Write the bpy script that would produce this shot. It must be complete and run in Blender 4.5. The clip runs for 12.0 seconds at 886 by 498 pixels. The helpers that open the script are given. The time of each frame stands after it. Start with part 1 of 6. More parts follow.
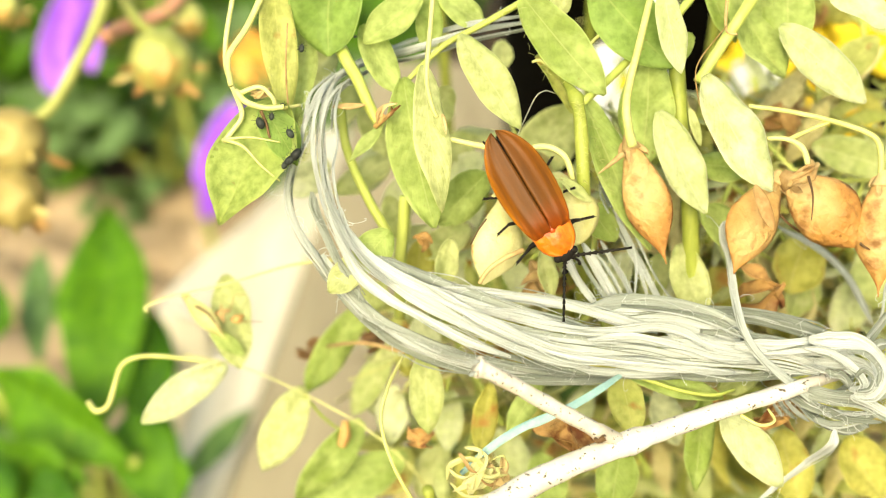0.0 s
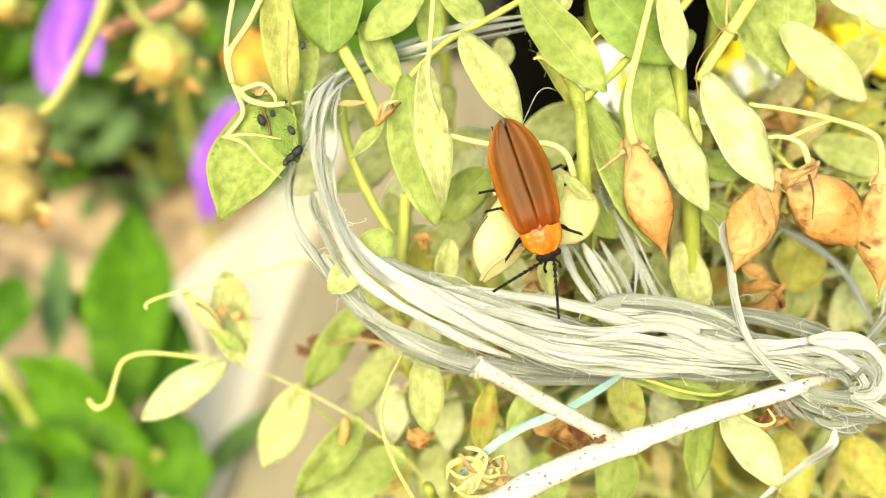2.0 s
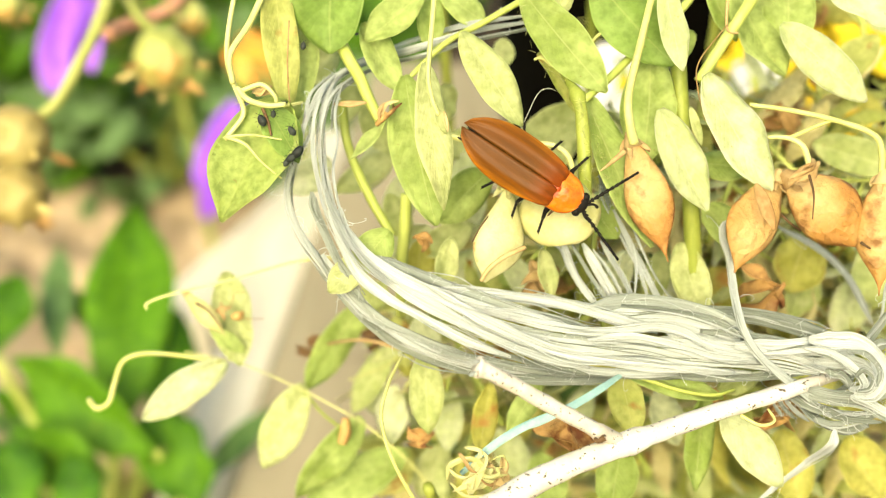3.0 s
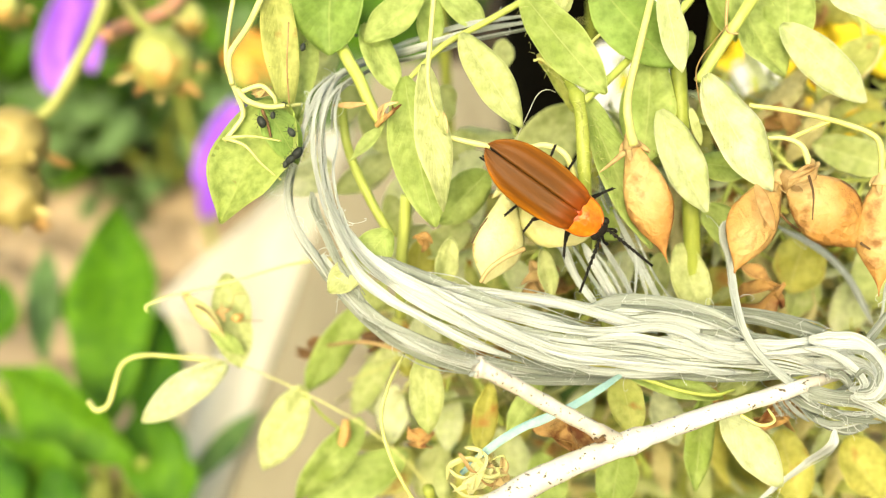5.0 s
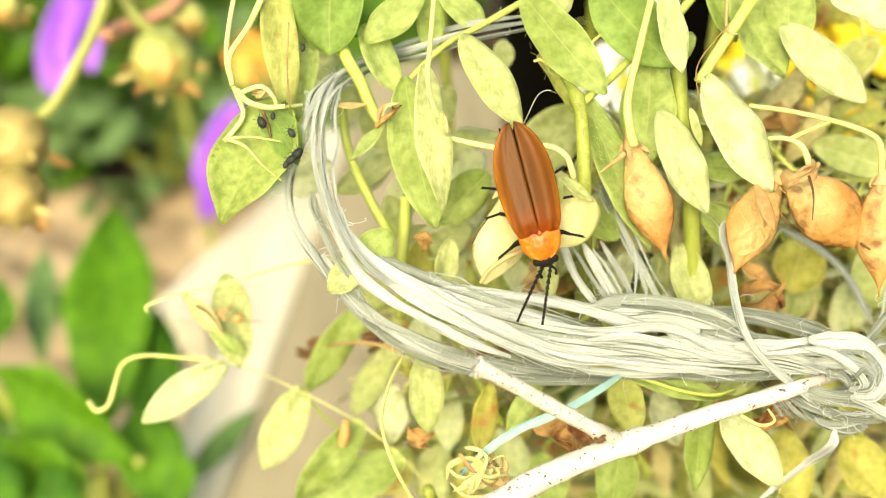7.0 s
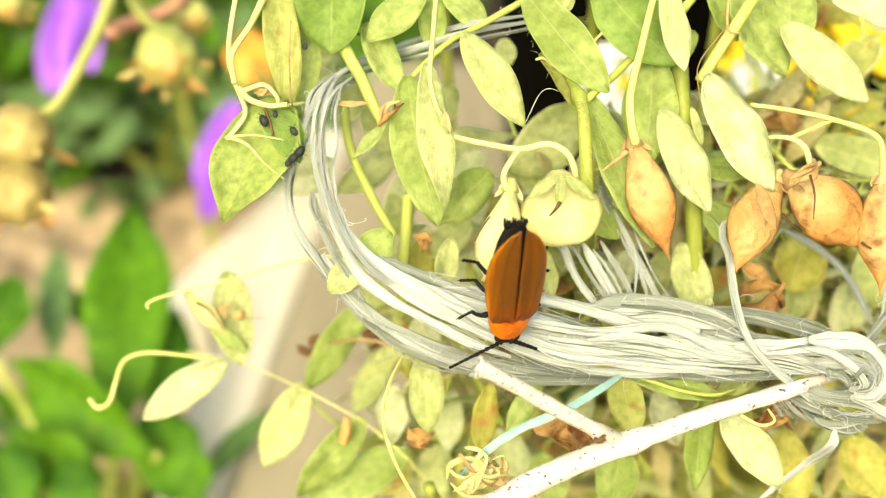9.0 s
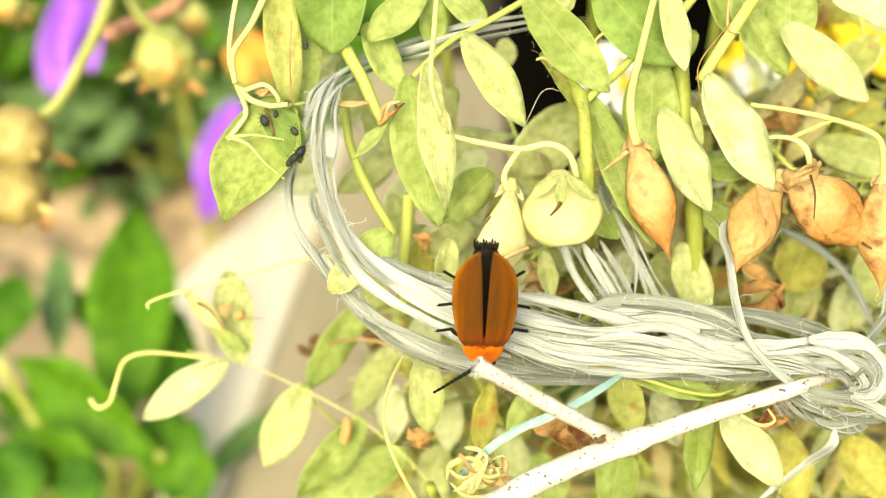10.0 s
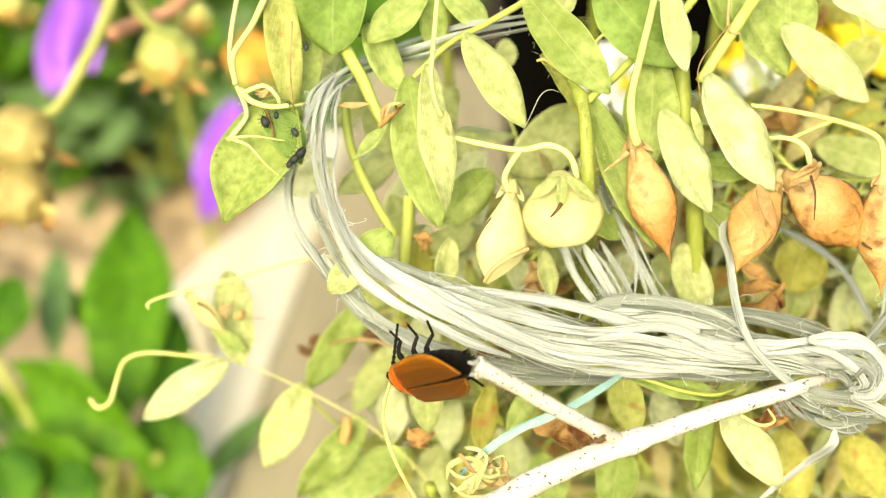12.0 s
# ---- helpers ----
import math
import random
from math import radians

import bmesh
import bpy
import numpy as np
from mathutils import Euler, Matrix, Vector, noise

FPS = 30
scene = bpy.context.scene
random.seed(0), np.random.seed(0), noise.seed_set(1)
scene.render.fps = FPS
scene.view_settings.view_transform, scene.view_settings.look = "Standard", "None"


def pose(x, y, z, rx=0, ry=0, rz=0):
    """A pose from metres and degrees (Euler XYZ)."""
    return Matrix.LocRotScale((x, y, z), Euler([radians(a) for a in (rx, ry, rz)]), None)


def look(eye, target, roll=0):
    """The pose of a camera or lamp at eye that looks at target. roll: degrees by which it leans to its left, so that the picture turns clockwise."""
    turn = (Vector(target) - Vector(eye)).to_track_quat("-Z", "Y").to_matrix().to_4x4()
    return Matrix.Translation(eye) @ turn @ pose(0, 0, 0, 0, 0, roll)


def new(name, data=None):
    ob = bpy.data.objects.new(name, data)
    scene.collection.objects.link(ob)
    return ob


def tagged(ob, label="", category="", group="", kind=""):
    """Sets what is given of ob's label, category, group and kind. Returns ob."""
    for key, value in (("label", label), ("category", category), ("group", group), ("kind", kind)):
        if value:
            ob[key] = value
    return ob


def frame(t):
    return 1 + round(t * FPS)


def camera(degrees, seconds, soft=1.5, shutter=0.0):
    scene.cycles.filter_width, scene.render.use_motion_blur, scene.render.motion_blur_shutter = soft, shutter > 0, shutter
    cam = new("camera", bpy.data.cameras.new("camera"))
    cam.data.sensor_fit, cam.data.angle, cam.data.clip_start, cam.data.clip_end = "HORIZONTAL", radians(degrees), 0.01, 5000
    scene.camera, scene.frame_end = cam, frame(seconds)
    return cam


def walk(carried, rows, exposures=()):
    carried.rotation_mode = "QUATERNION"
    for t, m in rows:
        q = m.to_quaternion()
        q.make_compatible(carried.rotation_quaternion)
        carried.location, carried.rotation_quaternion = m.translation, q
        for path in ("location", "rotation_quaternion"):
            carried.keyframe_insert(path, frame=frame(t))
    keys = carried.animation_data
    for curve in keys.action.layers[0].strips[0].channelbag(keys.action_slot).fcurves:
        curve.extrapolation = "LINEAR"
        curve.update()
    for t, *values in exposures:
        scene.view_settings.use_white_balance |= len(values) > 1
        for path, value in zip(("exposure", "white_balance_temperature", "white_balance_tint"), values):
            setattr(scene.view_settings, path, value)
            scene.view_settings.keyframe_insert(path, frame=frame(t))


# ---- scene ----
cam = camera(40, 12.0, 1.1)
cam.data.dof.use_dof = True
cam.data.dof.focus_distance = 0.0925
cam.data.dof.aperture_fstop = 24
EYE, AIM = (0, -0.08393, 0.20846), (0, 0, 0.16)
walk(cam, [(0, look(EYE, AIM)), (12, look(EYE, AIM))], [(0, 1.28, 8250, -3.5), (12, 1.28, 8250, -3.5)])

# ---- light: bright hazy daylight from behind and to the left ----
world = bpy.data.worlds.new("sky")
scene.world = world
world.use_nodes = True
sky = world.node_tree.nodes.new("ShaderNodeTexSky")
sky.sky_type, sky.sun_disc = "NISHITA", False
sky.sun_elevation, sky.sun_rotation = radians(38), radians(194)
sky.dust_density, sky.air_density = 5.0, 1.0
back = world.node_tree.nodes["Background"]
back.inputs["Strength"].default_value = 0.15
world.node_tree.links.new(sky.outputs[0], back.inputs["Color"])
sun = new("sun", bpy.data.lights.new("sun", "SUN"))
sun.data.energy, sun.data.angle, sun.data.color = 1.15, radians(40), (1.0, 0.95, 0.86)
sun.matrix_world = look((-0.22, -0.9, 0.72), (0, 0, 0))

# ---- materials ----
def shader(name):
    m = bpy.data.materials.new(name)
    m.use_nodes = True
    n, l = m.node_tree.nodes, m.node_tree.links
    return m, n, l, n["Principled BSDF"]


def noise_of(n, l, scale, detail=4.0, kind="Object", stretch=None):
    co = n.new("ShaderNodeTexCoord")
    tex = n.new("ShaderNodeTexNoise")
    tex.inputs["Scale"].default_value, tex.inputs["Detail"].default_value = scale, detail
    if stretch:
        mp = n.new("ShaderNodeMapping")
        mp.inputs["Scale"].default_value = stretch
        l.new(co.outputs[kind], mp.inputs["Vector"])
        l.new(mp.outputs[0], tex.inputs["Vector"])
    else:
        l.new(co.outputs[kind], tex.inputs["Vector"])
    return tex.outputs["Fac"]


def ramp_of(n, l, value, stops):
    r = n.new("ShaderNodeValToRGB")
    e = r.color_ramp.elements
    while len(e) < len(stops):
        e.new(0.5)
    for q, (at, c) in zip(e, stops):
        q.position, q.color = at, (*c, 1)
    l.new(value, r.inputs[0])
    return r.outputs[0]


def mix_of(n, l, fac, a, b, how="MIX"):
    x = n.new("ShaderNodeMix")
    x.data_type, x.blend_type = "RGBA", how
    for sock, v in ((x.inputs[0], fac), (x.inputs[6], a), (x.inputs[7], b)):
        if isinstance(v, (int, float)):
            sock.default_value = v
        elif isinstance(v, tuple):
            sock.default_value = (*v, 1)
        else:
            l.new(v, sock)
    return x.outputs[2]


def math_of(n, l, op, a, b=0.0):
    x = n.new("ShaderNodeMath")
    x.operation = op
    for sock, v in zip(x.inputs, (a, b)):
        if isinstance(v, (int, float)):
            sock.default_value = v
        else:
            l.new(v, sock)
    return x.outputs[0]


def bump_of(n, l, bsdf, height, strength, distance):
    b = n.new("ShaderNodeBump")
    b.inputs["Strength"].default_value, b.inputs["Distance"].default_value = strength, distance
    l.new(height, b.inputs["Height"])
    l.new(b.outputs[0], bsdf.inputs["Normal"])


def leaf_material(name, base, pale, vein, thin=0.4, rough=0.5, spot=None, fine=1.0, rim=None):
    """Leaf blade with midrib, side veins, mottling at two scales, and light coming through it."""
    m, n, l, bsdf = shader(name)
    uv = n.new("ShaderNodeUVMap")
    sep = n.new("ShaderNodeSeparateXYZ")
    l.new(uv.outputs[0], sep.inputs[0])
    across = math_of(n, l, "ABSOLUTE", math_of(n, l, "SUBTRACT", sep.outputs[1], 0.5))
    rib = math_of(n, l, "LESS_THAN", across, 0.016)
    run = math_of(n, l, "SUBTRACT", math_of(n, l, "MULTIPLY", sep.outputs[0], 13.0), math_of(n, l, "MULTIPLY", across, 9.0))
    side = math_of(n, l, "POWER", math_of(n, l, "ABSOLUTE", math_of(n, l, "SINE", math_of(n, l, "MULTIPLY", run, 3.1416))), 0.35)
    side = math_of(n, l, "SUBTRACT", 1.0, side)
    big = noise_of(n, l, 240 * fine, 3)
    small = noise_of(n, l, 1500 * fine, 5)
    blotch = ramp_of(n, l, noise_of(n, l, 480 * fine, 6), [(0.5, (0, 0, 0)), (0.7, (1, 1, 1))])
    info = n.new("ShaderNodeObjectInfo")
    tone = math_of(n, l, "ADD", math_of(n, l, "MULTIPLY", big, 1.1), math_of(n, l, "MULTIPLY", info.outputs["Random"], 0.5))
    tone = math_of(n, l, "SUBTRACT", tone, 0.13)
    col = ramp_of(n, l, tone, [(0.25, base), (0.85, pale)])
    grit = ramp_of(n, l, small, [(0.38, (0, 0, 0)), (0.66, (1, 1, 1))])
    col = mix_of(n, l, math_of(n, l, "MULTIPLY", grit, 0.55), col, tuple(0.66 * c for c in base))
    col = mix_of(n, l, math_of(n, l, "MULTIPLY", side, 0.05), col, vein)
    col = mix_of(n, l, math_of(n, l, "MULTIPLY", rib, 0.35), col, vein)
    col = mix_of(n, l, math_of(n, l, "MULTIPLY", blotch, 0.45), col, tuple(min(0.8, 1.25 * c) for c in pale))
    margin = math_of(n, l, "GREATER_THAN", math_of(n, l, "ADD", across, math_of(n, l, "MULTIPLY", small, 0.03)), 0.488)
    col = mix_of(n, l, math_of(n, l, "MULTIPLY", margin, 0.5), col, tuple(min(0.8, 1.2 * c) for c in pale))
    fleck = ramp_of(n, l, noise_of(n, l, 1900 * fine, 2), [(0.72, (0, 0, 0)), (0.76, (1, 1, 1))])
    col = mix_of(n, l, math_of(n, l, "MULTIPLY", fleck, 0.4), col, (0.3, 0.2, 0.05))
    if rim:
        edge = math_of(n, l, "ADD", math_of(n, l, "MULTIPLY", across, 2.0), math_of(n, l, "MULTIPLY", big, 0.25))
        col = mix_of(n, l, ramp_of(n, l, edge, [(1.10, (0, 0, 0)), (1.15, (1, 1, 1))]), col, rim)
    if spot:
        patch = ramp_of(n, l, noise_of(n, l, 330 * fine, 5), [(0.58, (0, 0, 0)), (0.68, (1, 1, 1))])
        col = mix_of(n, l, patch, col, spot)
    l.new(col, bsdf.inputs["Base Color"])
    bsdf.inputs["Roughness"].default_value = rough
    bsdf.inputs["Specular IOR Level"].default_value = 0.35
    h = math_of(n, l, "ADD", math_of(n, l, "MULTIPLY", small, 0.6), math_of(n, l, "MULTIPLY", side, -0.12))
    bump_of(n, l, bsdf, h, 0.75, 0.0004 / fine)
    tr = n.new("ShaderNodeBsdfTranslucent")
    l.new(col, tr.inputs["Color"])
    mx = n.new("ShaderNodeMixShader")
    mx.inputs[0].default_value = thin
    l.new(bsdf.outputs[0], mx.inputs[1])
    l.new(tr.outputs[0], mx.inputs[2])
    l.new(mx.outputs[0], n["Material Output"].inputs["Surface"])
    return m


def plain_material(name, dark, light, scale, rough=0.6, bump=0.4, depth=0.0001, stretch=None, thin=0.0, speck=None, speck_scale=900,
                   speck_at=0.62, spec=0.4, kind="Object"):
    """Grain at two scales between two tones, with fine relief; specks or stains of a third tone where given."""
    m, n, l, bsdf = shader(name)
    a, b = noise_of(n, l, scale, 5, kind, stretch), noise_of(n, l, scale * 5.3, 5, kind, stretch)
    info = n.new("ShaderNodeObjectInfo")
    tone = math_of(n, l, "ADD", math_of(n, l, "MULTIPLY", a, 0.65), math_of(n, l, "MULTIPLY", b, 0.35))
    tone = math_of(n, l, "ADD", tone, math_of(n, l, "MULTIPLY", math_of(n, l, "SUBTRACT", info.outputs["Random"], 0.5), 0.3))
    col = ramp_of(n, l, tone, [(0.3, dark), (0.7, light)])
    if speck:
        col = mix_of(n, l, ramp_of(n, l, noise_of(n, l, speck_scale, 3, kind), [(speck_at, (0, 0, 0)), (speck_at + 0.06, (1, 1, 1))]), col, speck)
    l.new(col, bsdf.inputs["Base Color"])
    bsdf.inputs["Roughness"].default_value = rough
    bsdf.inputs["Specular IOR Level"].default_value = spec
    bump_of(n, l, bsdf, tone, bump, depth)
    if thin:
        tr = n.new("ShaderNodeBsdfTranslucent")
        l.new(col, tr.inputs["Color"])
        mx = n.new("ShaderNodeMixShader")
        mx.inputs[0].default_value = thin
        l.new(bsdf.outputs[0], mx.inputs[1])
        l.new(tr.outputs[0], mx.inputs[2])
        l.new(mx.outputs[0], n["Material Output"].inputs["Surface"])
    return m


def elytron_material():
    """Glossy brown-orange wing case: paler amber along the outer rim, redder at the shoulder, fine lengthwise striae."""
    m, n, l, bsdf = shader("elytron")
    uv = n.new("ShaderNodeUVMap")
    sep = n.new("ShaderNodeSeparateXYZ")
    l.new(uv.outputs[0], sep.inputs[0])
    along, over = sep.outputs[0], sep.outputs[1]
    grain = noise_of(n, l, 900, 6, "Object", (3.0, 0.5, 1.0))
    col = ramp_of(n, l, math_of(n, l, "ADD", over, math_of(n, l, "MULTIPLY", math_of(n, l, "SUBTRACT", grain, 0.5), 0.25)),
                  [(0.0, (0.098, 0.034, 0.005)), (0.45, (0.110, 0.037, 0.004)), (0.8, (0.15, 0.048, 0.004)), (0.93, (0.26, 0.088, 0.006)), (1.0, (0.32, 0.120, 0.009))])
    red = ramp_of(n, l, along, [(0.72, (0, 0, 0)), (1.0, (1, 1, 1))])
    col = mix_of(n, l, math_of(n, l, "MULTIPLY", red, 0.6), col, (0.25, 0.035, 0.005))
    streak = ramp_of(n, l, noise_of(n, l, 1500, 6, "Object", (1.6, 0.22, 1.0)), [(0.42, (0, 0, 0)), (0.62, (1, 1, 1))])
    col = mix_of(n, l, math_of(n, l, "MULTIPLY", streak, 0.5), col, (0.065, 0.026, 0.006))
    rib = math_of(n, l, "SINE", math_of(n, l, "MULTIPLY", over, 24.0))
    l.new(col, bsdf.inputs["Base Color"])
    bsdf.inputs["Roughness"].default_value = 0.42
    bsdf.inputs["Specular IOR Level"].default_value = 0.15
    h = math_of(n, l, "ADD", math_of(n, l, "MULTIPLY", rib, 0.3), noise_of(n, l, 9000, 3))
    bump_of(n, l, bsdf, h, 0.35, 0.00005)
    return m


def fibre_material(name, dark, light):
    """Bleached bast fibre: fine streaks and splits run along the strip."""
    m, n, l, bsdf = shader(name)
    uv = n.new("ShaderNodeUVMap")
    info = n.new("ShaderNodeObjectInfo")
    add = n.new("ShaderNodeVectorMath")
    l.new(uv.outputs[0], add.inputs[0])
    l.new(info.outputs["Random"], add.inputs[1])
    streaks = []
    for stretch in ((2.2, 11.0, 1.0), (6.0, 52.0, 1.0)):
        mp, tex = n.new("ShaderNodeMapping"), n.new("ShaderNodeTexNoise")
        mp.inputs["Scale"].default_value = stretch
        tex.inputs["Scale"].default_value, tex.inputs["Detail"].default_value = 1.0, 5
        l.new(add.outputs[0], mp.inputs["Vector"])
        l.new(mp.outputs[0], tex.inputs["Vector"])
        streaks.append(tex.outputs["Fac"])
    tone = math_of(n, l, "ADD", math_of(n, l, "MULTIPLY", streaks[0], 0.6), math_of(n, l, "MULTIPLY", streaks[1], 0.4))
    tone = math_of(n, l, "ADD", tone, math_of(n, l, "MULTIPLY", math_of(n, l, "SUBTRACT", info.outputs["Random"], 0.5), 0.2))
    col = ramp_of(n, l, tone, [(0.34, dark), (0.62, light)])
    mp, tex = n.new("ShaderNodeMapping"), n.new("ShaderNodeTexNoise")
    mp.inputs["Scale"].default_value = (2.0, 26.0, 1.0)
    tex.inputs["Scale"].default_value, tex.inputs["Detail"].default_value = 1.0, 2
    l.new(add.outputs[0], mp.inputs["Vector"])
    l.new(mp.outputs[0], tex.inputs["Vector"])
    split = ramp_of(n, l, tex.outputs["Fac"], [(0.59, (0, 0, 0)), (0.63, (1, 1, 1))])
    col = mix_of(n, l, math_of(n, l, "MULTIPLY", split, 0.55), col, (0.20, 0.19, 0.12))
    l.new(col, bsdf.inputs["Base Color"])
    bsdf.inputs["Roughness"].default_value, bsdf.inputs["Specular IOR Level"].default_value = 0.6, 0.25
    bump_of(n, l, bsdf, math_of(n, l, "SUBTRACT", tone, split), 0.9, 0.0002)
    tr = n.new("ShaderNodeBsdfTranslucent")
    l.new(col, tr.inputs["Color"])
    mx = n.new("ShaderNodeMixShader")
    mx.inputs[0].default_value = 0.38
    l.new(bsdf.outputs[0], mx.inputs[1])
    l.new(tr.outputs[0], mx.inputs[2])
    l.new(mx.outputs[0], n["Material Output"].inputs["Surface"])
    return m


def pod_material(name):
    """Papery ripe pod: cream near the stalk, ripening to orange-brown towards the beak and both seams, with dark stains and cross veins."""
    m, n, l, bsdf = shader(name)
    uv = n.new("ShaderNodeUVMap")
    sep = n.new("ShaderNodeSeparateXYZ")
    l.new(uv.outputs[0], sep.inputs[0])
    info = n.new("ShaderNodeObjectInfo")
    big, small = noise_of(n, l, 230, 5), noise_of(n, l, 1300, 6)
    seam = math_of(n, l, "MULTIPLY", math_of(n, l, "ABSOLUTE", math_of(n, l, "SUBTRACT", sep.outputs[1], 0.5)), 0.35)
    ripe = math_of(n, l, "ADD", math_of(n, l, "MULTIPLY", sep.outputs[0], 0.38), math_of(n, l, "MULTIPLY", math_of(n, l, "SUBTRACT", big, 0.5), 1.3))
    ripe = math_of(n, l, "ADD", math_of(n, l, "ADD", ripe, seam), math_of(n, l, "MULTIPLY", info.outputs["Random"], 0.15))
    col = ramp_of(n, l, ripe, [(0.0, (0.66, 0.52, 0.28)), (0.33, (0.57, 0.39, 0.16)), (0.6, (0.44, 0.23, 0.065)), (0.92, (0.20, 0.07, 0.018))])
    stain = ramp_of(n, l, noise_of(n, l, 430, 5), [(0.56, (0, 0, 0)), (0.68, (1, 1, 1))])
    col = mix_of(n, l, math_of(n, l, "MULTIPLY", stain, 0.85), col, (0.15, 0.055, 0.014))
    col = mix_of(n, l, math_of(n, l, "MULTIPLY", small, 0.4), col, (0.36, 0.17, 0.05))
    l.new(col, bsdf.inputs["Base Color"])
    bsdf.inputs["Roughness"].default_value, bsdf.inputs["Specular IOR Level"].default_value = 0.5, 0.3
    vein = n.new("ShaderNodeTexVoronoi")
    vein.feature = "DISTANCE_TO_EDGE"
    vein.inputs["Scale"].default_value = 900
    co = n.new("ShaderNodeTexCoord")
    l.new(co.outputs["Object"], vein.inputs["Vector"])
    bump_of(n, l, bsdf, math_of(n, l, "ADD", small, math_of(n, l, "MULTIPLY", vein.outputs["Distance"], -0.8)), 1.0, 0.0004)
    tr = n.new("ShaderNodeBsdfTranslucent")
    l.new(col, tr.inputs["Color"])
    mx = n.new("ShaderNodeMixShader")
    mx.inputs[0].default_value = 0.2
    l.new(bsdf.outputs[0], mx.inputs[1])
    l.new(tr.outputs[0], mx.inputs[2])
    l.new(mx.outputs[0], n["Material Output"].inputs["Surface"])
    return m


LEAF = leaf_material("yellow_green_leaf", (0.33, 0.45, 0.10), (0.54, 0.64, 0.25), (0.63, 0.68, 0.29), 0.56, rim=(0.50, 0.44, 0.13))
LEAF_PALE = leaf_material("pale_leaf", (0.42, 0.50, 0.16), (0.63, 0.68, 0.35), (0.68, 0.71, 0.40), 0.50, rim=(0.56, 0.47, 0.18))
LEAF_BLEACH = leaf_material("bleached_leaf", (0.55, 0.63, 0.30), (0.75, 0.79, 0.53), (0.74, 0.77, 0.5), 0.52, rim=(0.62, 0.55, 0.26))
LEAF_YELLOW = leaf_material("yellowed_leaf", (0.47, 0.47, 0.09), (0.66, 0.64, 0.20), (0.68, 0.64, 0.3), 0.54, spot=(0.5, 0.3, 0.08))
LEAF_STRAW = leaf_material("straw_leaf", (0.56, 0.50, 0.19), (0.76, 0.70, 0.38), (0.74, 0.68, 0.4), 0.5, spot=(0.55, 0.36, 0.12))
LEAF_DEEP = leaf_material("green_leaf", (0.25, 0.40, 0.08), (0.42, 0.57, 0.18), (0.52, 0.6, 0.2), 0.56)
LEAF_RIM = leaf_material("brown_rimmed_leaf", (0.27, 0.40, 0.08), (0.48, 0.58, 0.18), (0.5, 0.58, 0.2), 0.56, rim=(0.5, 0.36, 0.1))
LEAF_SPOT = leaf_material("spotted_leaf", (0.40, 0.46, 0.10), (0.60, 0.63, 0.23), (0.64, 0.64, 0.26), 0.54, spot=(0.42, 0.2, 0.05))
LEAF_DRY = leaf_material("dry_brown_leaf", (0.33, 0.165, 0.05), (0.58, 0.37, 0.14), (0.5, 0.3, 0.12), 0.3, 0.6, spot=(0.18, 0.06, 0.02))
GARDEN = leaf_material("garden_leaf", (0.02, 0.11, 0.003), (0.11, 0.28, 0.010), (0.16, 0.32, 0.03), 0.35, 0.6, fine=0.3)
GARDEN_GREY = leaf_material("grey_green_leaf", (0.06, 0.14, 0.035), (0.17, 0.30, 0.10), (0.22, 0.33, 0.14), 0.25, 0.6, fine=0.3)
STEM = plain_material("stem_skin", (0.27, 0.33, 0.06), (0.47, 0.53, 0.15), 300, 0.5, 0.4, 0.0001, (1, 1, 0.25))
STEM_OLIVE = plain_material("olive_stem", (0.16, 0.20, 0.03), (0.33, 0.37, 0.075), 300, 0.5, 0.5, 0.0001, (2, 2, 0.2))
TENDRIL = plain_material("tendril_skin", (0.42, 0.43, 0.13), (0.60, 0.60, 0.25), 500, 0.5, 0.3)
POD_BROWN = pod_material("ripe_pod_skin")
POD_PALE = plain_material("unripe_pod_skin", (0.50, 0.49, 0.19), (0.70, 0.68, 0.38), 330, 0.45, 0.7, 0.0006, thin=0.3, speck=(0.5, 0.3, 0.1), speck_scale=500, speck_at=0.68)
HUSK = plain_material("dry_husk", (0.36, 0.21, 0.08), (0.64, 0.50, 0.25), 400, 0.7, 0.5, 0.0001, thin=0.3)
SCAR = plain_material("brown_scar", (0.07, 0.038, 0.014), (0.17, 0.09, 0.033), 900, 0.7)
FIBRE = fibre_material("bleached_fibre", (0.52, 0.57, 0.54), (0.80, 0.85, 0.84))
# greyer fibre; the shading of the duller strips is put into this tone too
FIBRE_GREY_SHADE = fibre_material("grey_shaded_fibre", (0.25, 0.285, 0.23), (0.50, 0.555, 0.51))
FIBRE_BLUE = plain_material("blue_fibre", (0.20, 0.39, 0.38), (0.38, 0.55, 0.53), 500, 0.5, 0.5, thin=0.2)
BARK = plain_material("bleached_twig_bark", (0.42, 0.38, 0.31), (0.68, 0.66, 0.62), 260, 0.6, 0.9, 0.0002, speck=(0.06, 0.045, 0.03), speck_scale=2700, speck_at=0.615)
BLACK = plain_material("black_chitin", (0.004, 0.0036, 0.003), (0.014, 0.012, 0.01), 2500, 0.5, 0.5, 0.00004, spec=0.1)
PRONOTUM = plain_material("orange_chitin", (0.40, 0.065, 0.004), (0.58, 0.17, 0.010), 520, 0.33, 0.9, 0.0003, speck=(0.36, 0.04, 0.003), speck_scale=420, speck_at=0.56, spec=0.4)
ELYTRON = elytron_material()
APHID = plain_material("aphid_skin", (0.008, 0.01, 0.009), (0.04, 0.05, 0.042), 3000, 0.5, 0.4, 0.00003, spec=0.2)
SILK = plain_material("silk", (0.6, 0.6, 0.5), (0.8, 0.8, 0.75), 3000, 0.4)
